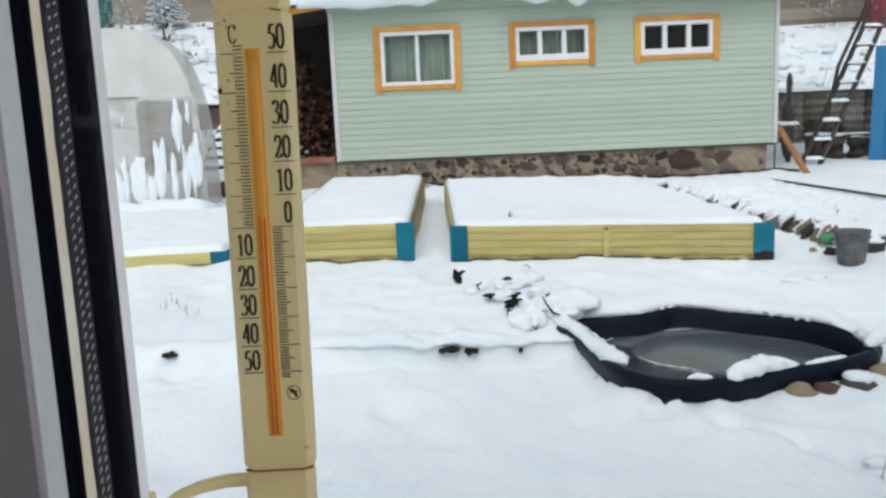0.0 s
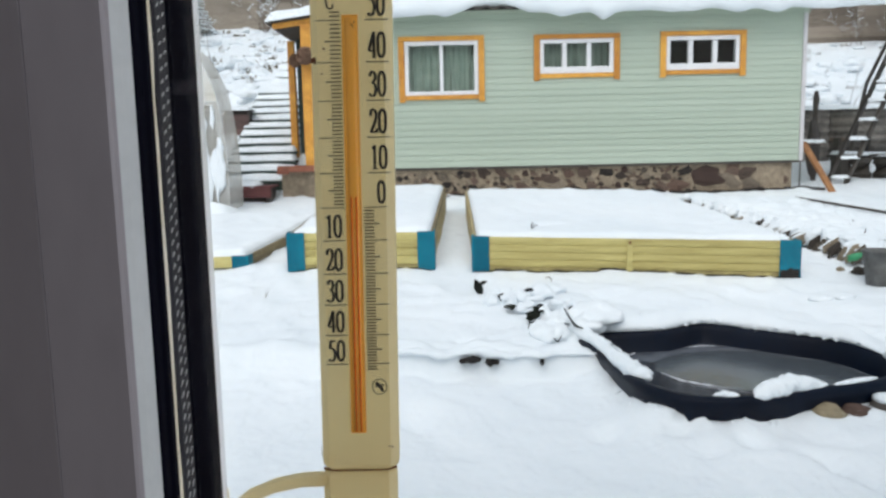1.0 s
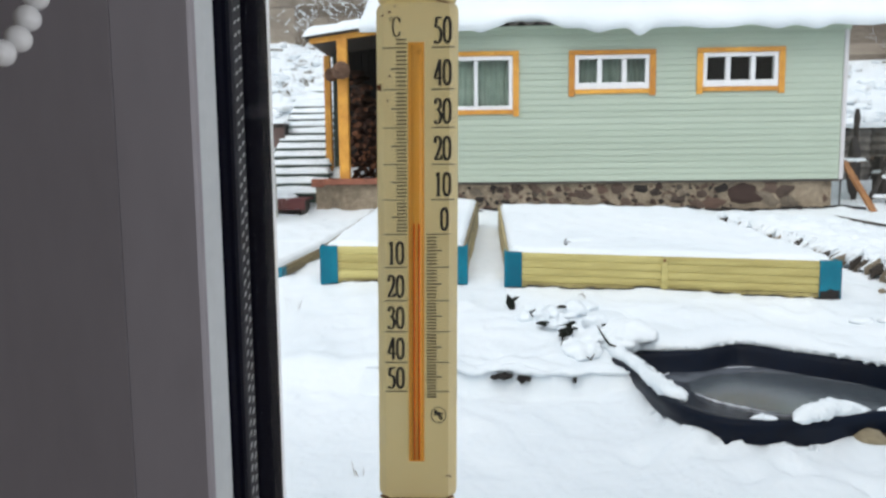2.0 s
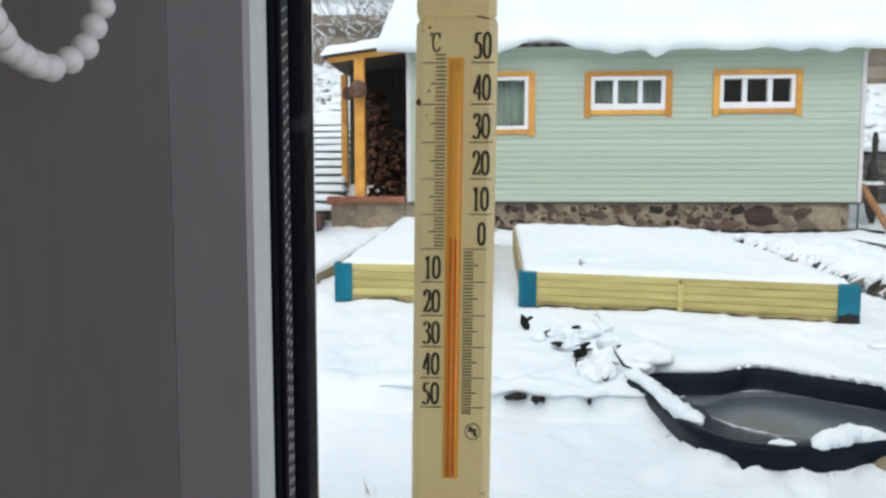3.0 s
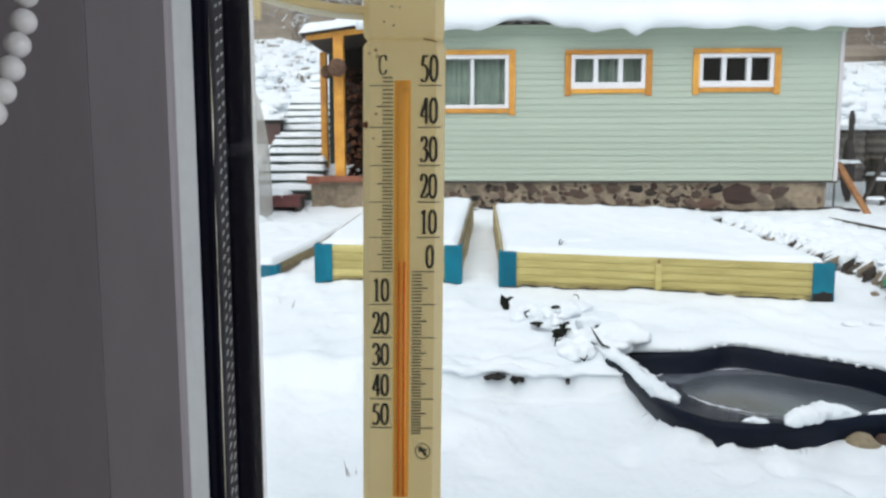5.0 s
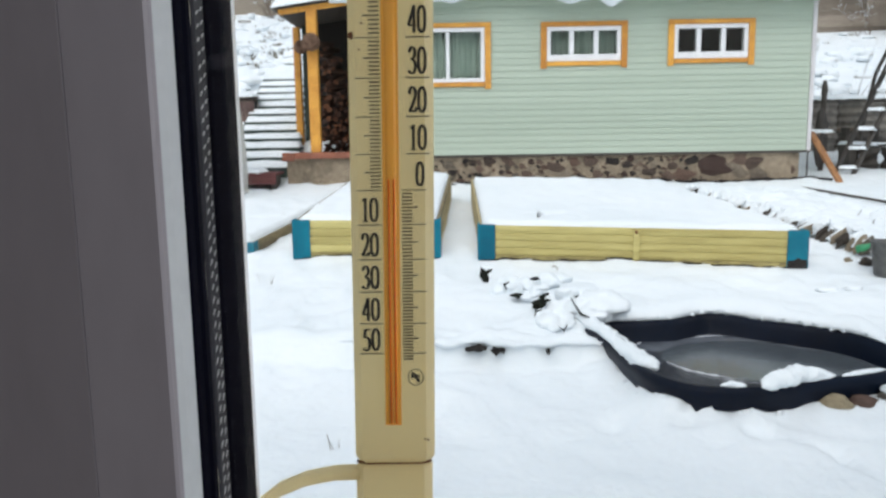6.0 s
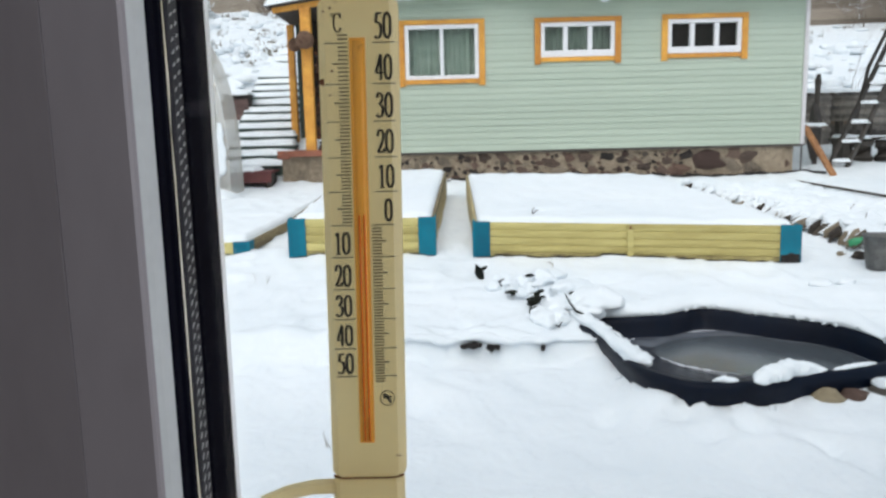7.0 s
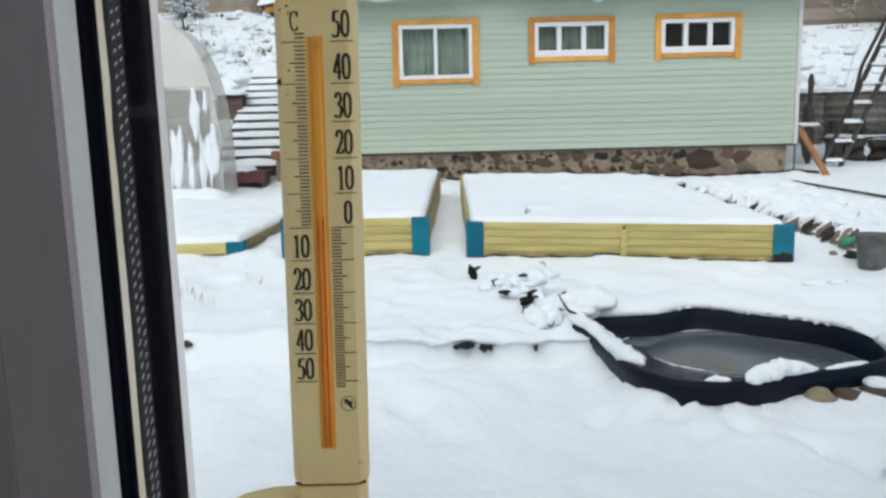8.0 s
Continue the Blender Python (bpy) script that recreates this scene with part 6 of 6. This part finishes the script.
# ---- the room and its window ----
WX0, WX1, WZ0, WZ1 = 0.0, 1.40, 0.62, 2.02
bm = bmesh.new()
for lo, hi in (((-1.75, 0.45, -0.4), (WX0 - 0.02, 0.60, 2.75)), ((WX1 + 0.08, 0.45, -0.4), (2.0, 0.60, 2.75)), ((WX0 - 0.02, 0.45, -0.4), (WX1 + 0.08, 0.60, WZ0 - 0.08)), ((WX0 - 0.02, 0.45, WZ1 + 0.08), (WX1 + 0.08, 0.60, 2.75))):
    box(bm, lo, hi)
tagged(part("wall_window_side", bm, PLASTER_OUT), "plastered outer wall with the window", "wall", kind="structure")
for name, lo, hi in (("wall_back", (-1.75, -2.35, -0.4), (2.0, -2.2, 2.75)), ("wall_left", (-1.75, -2.2, -0.4), (-1.6, 0.45, 2.75))):
    tagged(part(name, a_box(lo, hi), ROOM_PAINT), "plain painted room wall", "wall", kind="structure")
# unseen right wall, left open for the added fill lamp
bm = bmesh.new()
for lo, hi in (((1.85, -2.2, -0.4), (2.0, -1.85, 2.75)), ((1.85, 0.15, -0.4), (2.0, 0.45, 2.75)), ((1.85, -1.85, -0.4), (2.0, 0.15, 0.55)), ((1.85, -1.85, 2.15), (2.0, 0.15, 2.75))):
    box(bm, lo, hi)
tagged(part("wall_right", bm, ROOM_PAINT), "plain unseen room wall with an added opening for the fill lamp", "wall", kind="structure")
tagged(part("ceiling", a_box((-1.9, -2.5, 2.75), (2.2, 0.75, 2.9)), ROOM_PAINT), "plain dark room ceiling out of view", "ceiling", kind="structure")
tagged(part("floor", a_box((-1.6, -2.2, -0.4), (1.85, 0.45, -0.2)), FLOOR_WOOD), "brown board room floor", "floor", kind="structure")

win = thing("window_1", (0.0, 0.5, WZ0), "plastic window in a painted shade grey with black gaskets and double glazing", "window", kind="structure")
ZL, ZH = WZ0 - 0.08, WZ1 + 0.08
# upright profile at the hinge side, each layer a strip of its own
part("outer_frame", a_prism([(-0.13, 0.4500), (0.0391, 0.4500), (0.0391, 0.50), (-0.13, 0.50)], "z", ZL, ZH), SASH_SHADE, win)
part("glazing_bead", a_prism([(0.0394, 0.4503), (0.0600, 0.4533), (0.0608, 0.4541), (0.0611, 0.4564), (0.0394, 0.4564)], "z", ZL, ZH), SASH_SHADE, win)
part("bead_lip", a_prism([(0.0393, 0.4566), (0.0610, 0.4566), (0.0622, 0.4592), (0.0634, 0.4648), (0.0393, 0.4648)], "z", ZL, ZH), LIP, win, "pale bead lip")
part("inner_gasket", a_prism([(0.0393, 0.4650), (0.0631, 0.4650), (0.0641, 0.4662), (0.0645, 0.4688), (0.0636, 0.4700), (0.0652, 0.4712), (0.0653, 0.4740), (0.0640, 0.4766), (0.0393, 0.4766)], "z", ZL, ZH), RUBBER, win, "black rubber gasket")
bm = bmesh.new()
n = 90
rows = []
for i in range(n + 1):
    z = ZL + (ZH - ZL) * i / n
    w = 0.0007 * noise.noise(Vector((z * 14, 0, 1))) + 0.0004 * noise.noise(Vector((z * 50, 0, 3)))
    rows.append([bm.verts.new(p) for p in ((0.0393, 0.4812, z), (0.0608 + w, 0.4812, z), (0.0572 + w, 0.4978, z), (0.0393, 0.4978, z))])
for a, b in zip(rows, rows[1:]):
    for k in range(4):
        bm.faces.new((a[k], a[(k + 1) % 4], b[(k + 1) % 4], b[k]))
part("sealant", bm, CREAM_SEAL, win, "cream sealant bead")
spacer = part("spacer_bar", a_prism([(0.0393, 0.498), (0.0578, 0.498), (0.0583, 0.4990), (0.0566, 0.5135), (0.0560, 0.5140), (0.0393, 0.5140)], "z", ZL, ZH), SPACER, win, "perforated dark metal spacer")
# pale dots at the perforations, with their highlights put into the colour
bm = bmesh.new()
for row, y in enumerate((0.5022, 0.5088)):
    z, x = 0.86 + 0.0021 * row, 0.0583 - (y - 0.4990) * 0.117
    while z < 1.62:
        prism(bm, [(y - 0.0014, z), (y + 0.0001, z + 0.0006), (y + 0.0014, z + 0.0019), (y - 0.0001, z + 0.0013)], "x", x - 0.0004, x + 0.0003)
        z += 0.0043
tagged(part("perforation", bm, SPACER_DOT, spacer), kind="stuff")
part("outer_gasket", a_prism([(0.0393, 0.5182), (0.0560, 0.5182), (0.0600, 0.5205), (0.0626, 0.5260), (0.0393, 0.5288)], "z", ZL, ZH), RUBBER, win, "black rubber gasket")
part("outer_lip", a_prism([(-0.02, 0.529), (0.0600, 0.529), (0.0608, 0.5320), (0.0580, 0.5470), (0.0540, 0.5560), (-0.02, 0.5560)], "z", ZL, ZH), WHITE_PVC, win, "white outer frame edge")
part("frame_core", a_box((-0.02, 0.5002, ZL), (0.0391, 0.5286, ZH)), WHITE_PVC, win)
# the rest of the frame
for name, lo, hi in (("sill_rail", (0.068, 0.4475, ZL), (WX1 + 0.08, 0.556, WZ0)), ("head_rail", (0.068, 0.4475, WZ1), (WX1 + 0.08, 0.556, ZH)), ("far_stile", (WX1, 0.4475, WZ0), (WX1 + 0.08, 0.556, WZ1))):
    part(name, a_box(lo, hi, 0.004), SASH_SHADE, win)
for y in (0.4767, 0.5138):
    pane = part("pane", a_box((0.0395, y, WZ0 - 0.01), (WX1 + 0.01, y + 0.004, WZ1 + 0.01)), GLASS, win)
    pane.visible_shadow = False


# ---- the outdoor thermometer ----
TX, TY, TZ = 0.1132, 0.5795, 1.1945
LEAN = math.tan(radians(0.75))
thermo = thing("thermometer", (TX, TY, TZ), "yellowed plastic outdoor thermometer with an orange tube", "thermometer")
SCALE = [(52, 1.2925), (50, 1.2890), (40, 1.2708), (30, 1.2540), (20, 1.2377), (10, 1.2218), (0, 1.2062), (-10, 1.1911), (-20, 1.1757), (-30, 1.1612), (-40, 1.1468), (-50, 1.1330), (-52, 1.1304)]


def lean(x, z):
    return x + (z - TZ) * LEAN


def height_of(deg):
    return line([(-d, z) for d, z in SCALE], -deg)


def slab(x0, x1, z0, z1, y0, y1, edge, bow=0.0, segments=10):
    """An upright plastic plate with rounded edges and a slightly bowed face towards -y."""
    bm, rings = bmesh.new(), []
    w = (x1 - x0) / 2
    outline = []
    for i in range(segments + 1):
        a = -1 + 2 * i / segments
        fall = edge * (1 - (1 - max(0, (abs(a) * w - (w - edge)) / edge) ** 2) ** 0.5) if abs(a) * w > w - edge else 0
        outline.append((a * w, y0 - bow * (1 - a * a) + fall))
    outline += [(w, y1), (-w, y1)]
    zs = [z0, z0 + 0.0012, z0 + 0.003, z1 - 0.003, z1 - 0.0012, z1]
    ins = [0.0016, 0.0005, 0, 0, 0.0005, 0.0016]
    for z, s in zip(zs, ins):
        c = (x0 + x1) / 2
        rings.append([bm.verts.new((lean(c + a * (1 - s / w), z), min(b + s, y1), z)) for a, b in outline])
    k = len(outline)
    for r, t in zip(rings, rings[1:]):
        for i in range(k):
            bm.faces.new((r[i], r[(i + 1) % k], t[(i + 1) % k], t[i]))
    bm.faces.new(rings[0][::-1])
    bm.faces.new(rings[-1])
    return bm


body = part("body", slab(TX - 0.0183, TX + 0.0183, 1.0808, 1.3088, TY, TY + 0.009, 0.004), CREAM, thermo)
cap_top = part("top_cap", slab(TX - 0.0182, TX + 0.0176, 1.3092, 1.3560, TY + 0.0004, TY + 0.0104, 0.004), CREAM, thermo)
cap_low = part("bottom_cap", slab(TX - 0.0182, TX + 0.0172, 1.0340, 1.0800, TY + 0.0004, TY + 0.0104, 0.004), CREAM, thermo)


def mark(bm, x0, x1, z0, z1, rise=0.00035):
    box(bm, (0, 0, 0), (1, 1, 1))
    vs = list(bm.verts)[-8:]
    for v in vs:
        x, z = x0 + (x1 - x0) * v.co.x, z0 + (z1 - z0) * v.co.z
        v.co = Vector((lean(x, z), TY - rise + v.co.y * 0.0006, z))


def ticks(name, lo, hi, root, ends, material):
    """Scale lines from lo to hi degrees; ends: tip of each one-, five- and ten-degree line."""
    for deg in range(lo, hi + 1):
        z = height_of(deg)
        tip = ends[2] if deg % 10 == 0 else ends[1] if deg % 5 == 0 else ends[0]
        bm = bmesh.new()
        w = 0.00018 if deg % 10 == 0 else 0.00026
        mark(bm, min(root, tip), max(root, tip), z - w, z + w)
        part(name, bm, material, body)


ticks("scale_line", 0, 52, TX - 0.0046, (TX - 0.0090, TX - 0.0114, TX - 0.0150), INK)
ticks("scale_line", -52, 0, TX + 0.0046, (TX + 0.0090, TX + 0.0114, TX + 0.0149), INK)
for deg in (50, 40, 30, 20, 10):
    bm = bmesh.new()
    mark(bm, TX + 0.0066, TX + 0.0168, height_of(deg) - 0.0002, height_of(deg) + 0.0002)
    part("number_line", bm, INK, body)
for deg in (-10, -20, -30, -40, -50):
    bm = bmesh.new()
    mark(bm, TX - 0.0146, TX - 0.0046, height_of(deg) - 0.0002, height_of(deg) + 0.0002)
    part("number_line", bm, INK, body)


# narrow roman numerals drawn with a broad pen: strokes in a box one wide and one high
GLYPHS = {
    "0": [("loop", [(0.5, 0.985), (0.13, 0.80), (0.09, 0.5), (0.13, 0.20), (0.5, 0.015), (0.87, 0.20), (0.91, 0.5), (0.87, 0.80)])],
    "1": [("line", [(0.55, 1.0), (0.55, 0.0)]), ("line", [(0.56, 0.965), (0.2, 0.86)]), ("line", [(0.2, 0.015), (0.9, 0.015)])],
    "2": [("curve", [(0.10, 0.72), (0.20, 0.92), (0.48, 0.985), (0.80, 0.86), (0.80, 0.62), (0.52, 0.34), (0.10, 0.05)]), ("line", [(0.04, 0.045), (0.90, 0.045)]), ("line", [(0.04, 0.075), (0.88, 0.075)]), ("line", [(0.86, 0.04), (0.97, 0.21)])],
    "3": [("curve", [(0.10, 0.80), (0.25, 0.95), (0.50, 0.985), (0.78, 0.87), (0.76, 0.67), (0.38, 0.53)]), ("curve", [(0.36, 0.535), (0.72, 0.48), (0.87, 0.29), (0.72, 0.08), (0.42, 0.015), (0.14, 0.06), (0.08, 0.13)])],
    "4": [("line", [(0.72, 1.0), (0.05, 0.29)]), ("line", [(0.02, 0.27), (1.0, 0.27)]), ("line", [(0.02, 0.29), (1.0, 0.29)]), ("line", [(0.72, 1.0), (0.72, 0.0)])],
    "5": [("line", [(0.28, 0.975), (0.93, 0.975)]), ("line", [(0.28, 0.945), (0.90, 0.945)]), ("line", [(0.30, 0.97), (0.16, 0.60)]), ("curve", [(0.15, 0.60), (0.42, 0.62), (0.76, 0.52), (0.86, 0.31), (0.70, 0.09), (0.40, 0.015), (0.14, 0.05), (0.08, 0.11)])],
    "C": [("curve", [(0.93, 0.74), (0.82, 0.92), (0.55, 0.985), (0.22, 0.85), (0.09, 0.5), (0.22, 0.15), (0.55, 0.015), (0.82, 0.08), (0.95, 0.24)]), ("line", [(0.94, 0.97), (0.94, 0.72)])],
}


def pen_line(kind, pts, per=7):
    if kind == "line":
        return [Vector(p) for p in pts]
    pts = [Vector(p) for p in pts]
    ends = pts[-1:] + pts + pts[:2] if kind == "loop" else [pts[0] * 2 - pts[1]] + pts + [pts[-1] * 2 - pts[-2]]
    out = []
    for p0, p1, p2, p3 in zip(ends, ends[1:], ends[2:], ends[3:]):
        for j in range(per):
            t = j / per
            out.append(0.5 * (2 * p1 + (p2 - p0) * t + (2 * p0 - 5 * p1 + 4 * p2 - p3) * t * t + (3 * p1 - p0 - 3 * p2 + p3) * t**3))
    return out + ([out[0]] if kind == "loop" else [pts[-1]])


def lettering(text, x, z, high, wide, name="number", thick=0.00115, thin=0.00042):
    """Printed characters centred on x with their foot at z; wide is the breadth of one of them."""
    bm, step = bmesh.new(), wide * 1.16
    for i, sign in enumerate(text):
        left = x - wide / 2 + (i - (len(text) - 1) / 2) * step
        for s, (kind, pts) in enumerate(GLYPHS[sign]):
            way = [Vector((left + p.x * wide, z + p.y * high)) for p in pen_line(kind, pts)]
            m = len(way)
            rows = []
            for j, p in enumerate(way):
                d = way[(j + 1) % m] - p if j < m - 1 else p - way[j - 1]
                d = (d + (p - way[j - 1] if j else d)).normalized()
                half = 0.5 * (thick * abs(d.y) ** 1.5 + thin * abs(d.x) + 0.0001)
                side = Vector((-d.y, d.x)) * half
                rise = 0.00030 + 0.00004 * s
                rows.append([bm.verts.new((lean(q.x, q.y), TY - r, q.y)) for q, r in ((p + side, rise), (p - side, rise), (p - side, -0.0001), (p + side, -0.0001))])
            for a, b in zip(rows, rows[1:]):
                for k in range(4):
                    bm.faces.new((a[k], a[(k + 1) % 4], b[(k + 1) % 4], b[k]))
            bm.faces.new(rows[0][::-1])
            bm.faces.new(rows[-1])
    bmesh.ops.recalc_face_normals(bm, faces=bm.faces)
    return part(name, bm, INK, body)


for deg in (50, 40, 30, 20, 10):
    lettering(str(deg), TX + 0.0116, height_of(deg) + 0.0016, 0.0115 - 0.00002 * (50 - deg), 0.0034)
lettering("0", TX + 0.0125, height_of(0) + 0.0016, 0.0105, 0.0032)
for deg in (10, 20, 30, 40, 50):
    lettering(str(deg), TX - 0.0097, height_of(-deg) + 0.0014, 0.0106 - 0.00001 * deg, 0.0034)
lettering("C", TX - 0.0090, 1.2938, 0.0084, 0.0036, "number", 0.0006, 0.0003)
bm = bmesh.new()
tube(bm, [(lean(TX - 0.0112 + 0.0005 * math.cos(a), 1.3015), TY - 0.0002, 1.3015 + 0.0007 * math.sin(a)) for a in (2 * math.pi * k / 12 for k in range(13))], [0.00016] * 13, 4)
part("degree_ring", bm, INK, body)
# maker's roundel as a plain ring with a blot
zc, xc = 1.1218, TX + 0.0100
bm = bmesh.new()
tube(bm, [(lean(xc + 0.0034 * math.cos(a), zc), TY - 0.0002, zc + 0.0037 * math.sin(a)) for a in (2 * math.pi * k / 28 for k in range(29))], [0.00022] * 29, 4)
part("roundel_ring", bm, INK, body)
bm = bmesh.new()
for k, (a, b, r) in enumerate(((-0.001, 0.0014, 0.0011), (0.0002, 0.0003, 0.0012), (0.0011, -0.0014, 0.0011), (-0.0016, 0.0002, 0.0006), (0.0016, 0.0007, 0.0006))):
    lump(bm, (lean(xc + a, zc + b), TY - 0.0001, zc + b), (r, 0.0003, r), k, 0.5, 1)
part("roundel_mark", bm, INK, body)

# orange tube with its spirit column
bm = bmesh.new()
mark(bm, TX - 0.0037, TX + 0.0034, 1.0995, 1.2912, 0.0006)
strip = part("tube_backing", bm, STRIP, body, "orange tube backing")
bm = bmesh.new()
tube(bm, [(lean(TX - 0.0001, z), TY - 0.0005, z) for z in (1.1005, 1.14, 1.18, 1.22, 1.26, 1.2900)], [0.0024] * 6, 16)
for v in bm.verts:
    v.co.y = TY - 0.0005 + (v.co.y - TY + 0.0005) * 0.25
part("glass_tube", bm, STRIP, strip, "amber glass tube", smooth=True)
for dx in (-0.0011, 0.0011):
    bm = bmesh.new()
    tube(bm, [(lean(TX + dx, z), TY - 0.0010, z) for z in (1.1005, 1.14, 1.18, 1.2110)], [0.00044] * 4, 8)
    part("spirit_line", bm, LIQUID, strip, "red spirit edge", smooth=True)

# rust and dirt specks
for k, (dx, z, r) in enumerate(((-0.0163, 1.2720, 0.0017), (-0.0120, 1.2768, 0.0006), (-0.0130, 1.2660, 0.0005), (-0.0150, 1.3030, 0.0005), (-0.0120, 1.3045, 0.0005), (-0.0095, 1.3070, 0.0004), (0.0140, 1.0925, 0.0006), (0.0155, 1.0922, 0.0006), (-0.0020, 1.0870, 0.0004), (0.0030, 1.3000, 0.0003), (0.0006, 1.2870, 0.0004), (0.0012, 1.2862, 0.0003), (0.0018, 1.2878, 0.0004), (0.0148, 1.1085, 0.0004))):
    bm = bmesh.new()
    lump(bm, (lean(TX + dx, z), TY - (0.0013 if abs(dx) < 0.004 and z > 1.1 else 0.0001) + (0.0016 if dx < -0.016 else 0), z), (r * (1.6 if k == 4 else 1), 0.0003, r), k, 0.4, 1)
    part("rust_speck", bm, RUST, body)
for k, (dx, z) in enumerate(((-0.005, 1.3230), (-0.0015, 1.3228), (-0.0085, 1.3165), (-0.0042, 1.3150))):
    bm = bmesh.new()
    lump(bm, (lean(TX + dx, z), TY + 0.0002, z), (0.0005, 0.0003, 0.0005), k, 0.4, 1)
    part("dirt_speck", bm, INK, cap_top)
bm = bmesh.new()
for k in range(26):
    x = TX - 0.0172 + 0.0335 * k / 25
    lump(bm, (lean(x, 1.0804), TY + 0.0012 + 0.0028 * max(0, abs(k - 12.5) / 12.5 - 0.75) * 4, 1.0804), (0.0009, 0.0010, 0.0004 + 0.0004 * (abs(k - 12.5) > 10)), k, 0.4, 1)
tagged(part("rusty_seam", bm, RUST, cap_low, "rusty seam line"), kind="stuff")
bm = bmesh.new()
for k in range(9):
    x = TX + 0.0095 + 0.0072 * k / 8
    lump(bm, (lean(x, 1.3090), TY + 0.0012 + 0.0004 * k * (k > 5), 1.3092 - 0.0002 * k), (0.0008, 0.0009, 0.00035), k, 0.4, 1)
tagged(part("rusty_seam", bm, RUST, cap_top, "rusty seam line"), kind="stuff")


def bracket(points, name, high):
    """A flat curved plastic arm with its foot on the frame."""
    bm = bmesh.new()
    rings = []
    pts = [Vector(p) for p in points]
    for p in pts:
        rings.append([bm.verts.new(p + Vector((0, dy, dz))) for dy, dz in ((-0.003, -high / 2), (0.003, -high / 2), (0.0034, 0), (0.003, high / 2), (-0.003, high / 2), (-0.0034, 0))])
    for a, b in zip(rings, rings[1:]):
        for k in range(6):
            bm.faces.new((a[k], a[(k + 1) % 6], b[(k + 1) % 6], b[k]))
    bm.faces.new(rings[0][::-1])
    bm.faces.new(rings[-1])
    arm = part(name, bm, CREAM, thermo, "", smooth=False)
    f = pts[-1]
    part("foot", a_box((f.x - 0.0018, 0.5562, f.z - 0.012), (f.x + 0.0018, f.y + 0.004, f.z + 0.012), 0.0008), CREAM, arm, "bracket foot")
    return arm


bracket([(0.0975, 0.585, 1.3225), (0.085, 0.584, 1.3232), (0.070, 0.582, 1.3255), (0.058, 0.578, 1.3280), (0.0515, 0.572, 1.3290)], "upper_arm", 0.0030)
# pale strip added below the arm: its light-filled lower edge as a colour
bm = bmesh.new()
rib = [(0.0975, 0.586, 1.3197), (0.085, 0.585, 1.3204), (0.070, 0.583, 1.3227), (0.058, 0.579, 1.3252), (0.0515, 0.573, 1.3262)]
rows = [[bm.verts.new(Vector(p) + Vector((0, dy, dz))) for dy, dz in ((0, 0.0012), (0.0006, 0.0012), (0.0006, -0.0013), (0, -0.0013))] for p in rib]
for a, b in zip(rows, rows[1:]):
    for k in range(4):
        bm.faces.new((a[k], a[(k + 1) % 4], b[(k + 1) % 4], b[k]))
bm.faces.new(rows[0][::-1])
bm.faces.new(rows[-1])
part("arm_lit_edge", bm, LIT_EDGE, thermo, "pale strip for the lit lower edge of the bracket arm")
bracket([(0.0955, 0.585, 1.0745), (0.083, 0.585, 1.0742), (0.070, 0.583, 1.0725), (0.058, 0.579, 1.0690), (0.048, 0.572, 1.0630)], "lower_arm", 0.0052)


# ---- the blind's bead chain ----
def bead_chain():
    chain = thing("bead_chain", (0.033, 0.40, 1.26), "white plastic bead chain of a roller blind", "bead chain")
    bm = bmesh.new()
    bmesh.ops.create_uvsphere(bm, u_segments=16, v_segments=10, radius=0.0030)
    me = mesh_of("bead", bm, BEAD)
    me.polygons.foreach_set("use_smooth", [True] * len(me.polygons))
    bend = [(0.0500, 0.350, 1.395), (0.0500, 0.3515, 1.30), (0.0478, 0.3592, 1.2690), (0.0431, 0.3689, 1.2638), (0.0383, 0.3817, 1.2606), (0.0355, 0.3978, 1.2593), (0.0378, 0.4080, 1.2640), (0.0389, 0.4150, 1.2750), (0.0398, 0.4215, 1.2900), (0.0402, 0.4245, 1.33), (0.0402, 0.4245, 1.405)]
    last = Vector(bend[0])
    piece("bead", me, Matrix.Translation(last), chain)
    for a, b in zip(bend, bend[1:]):
        a, b = Vector(a), Vector(b)
        for q in range(1, 61):
            p = a.lerp(b, q / 60)
            if (p - last).length >= 0.0061:
                piece("bead", me, Matrix.Translation(p), chain)
                last = p
    for p in (Vector(bend[0]), Vector(bend[-1])):
        bm = bmesh.new()
        tube(bm, [p, Vector((p.x, p.y, 2.04))], [0.0009, 0.0009], 6)
        part("cord", bm, BEAD, chain)
    part("clutch", a_box((0.02, 0.338, 2.03), (0.075, 0.4345, 2.075), 0.006), WHITE_PVC, chain)
    part("clutch_bracket", a_box((0.03, 0.4347, 2.035), (0.06, 0.4473, 2.07)), WHITE_PVC, chain)


bead_chain()
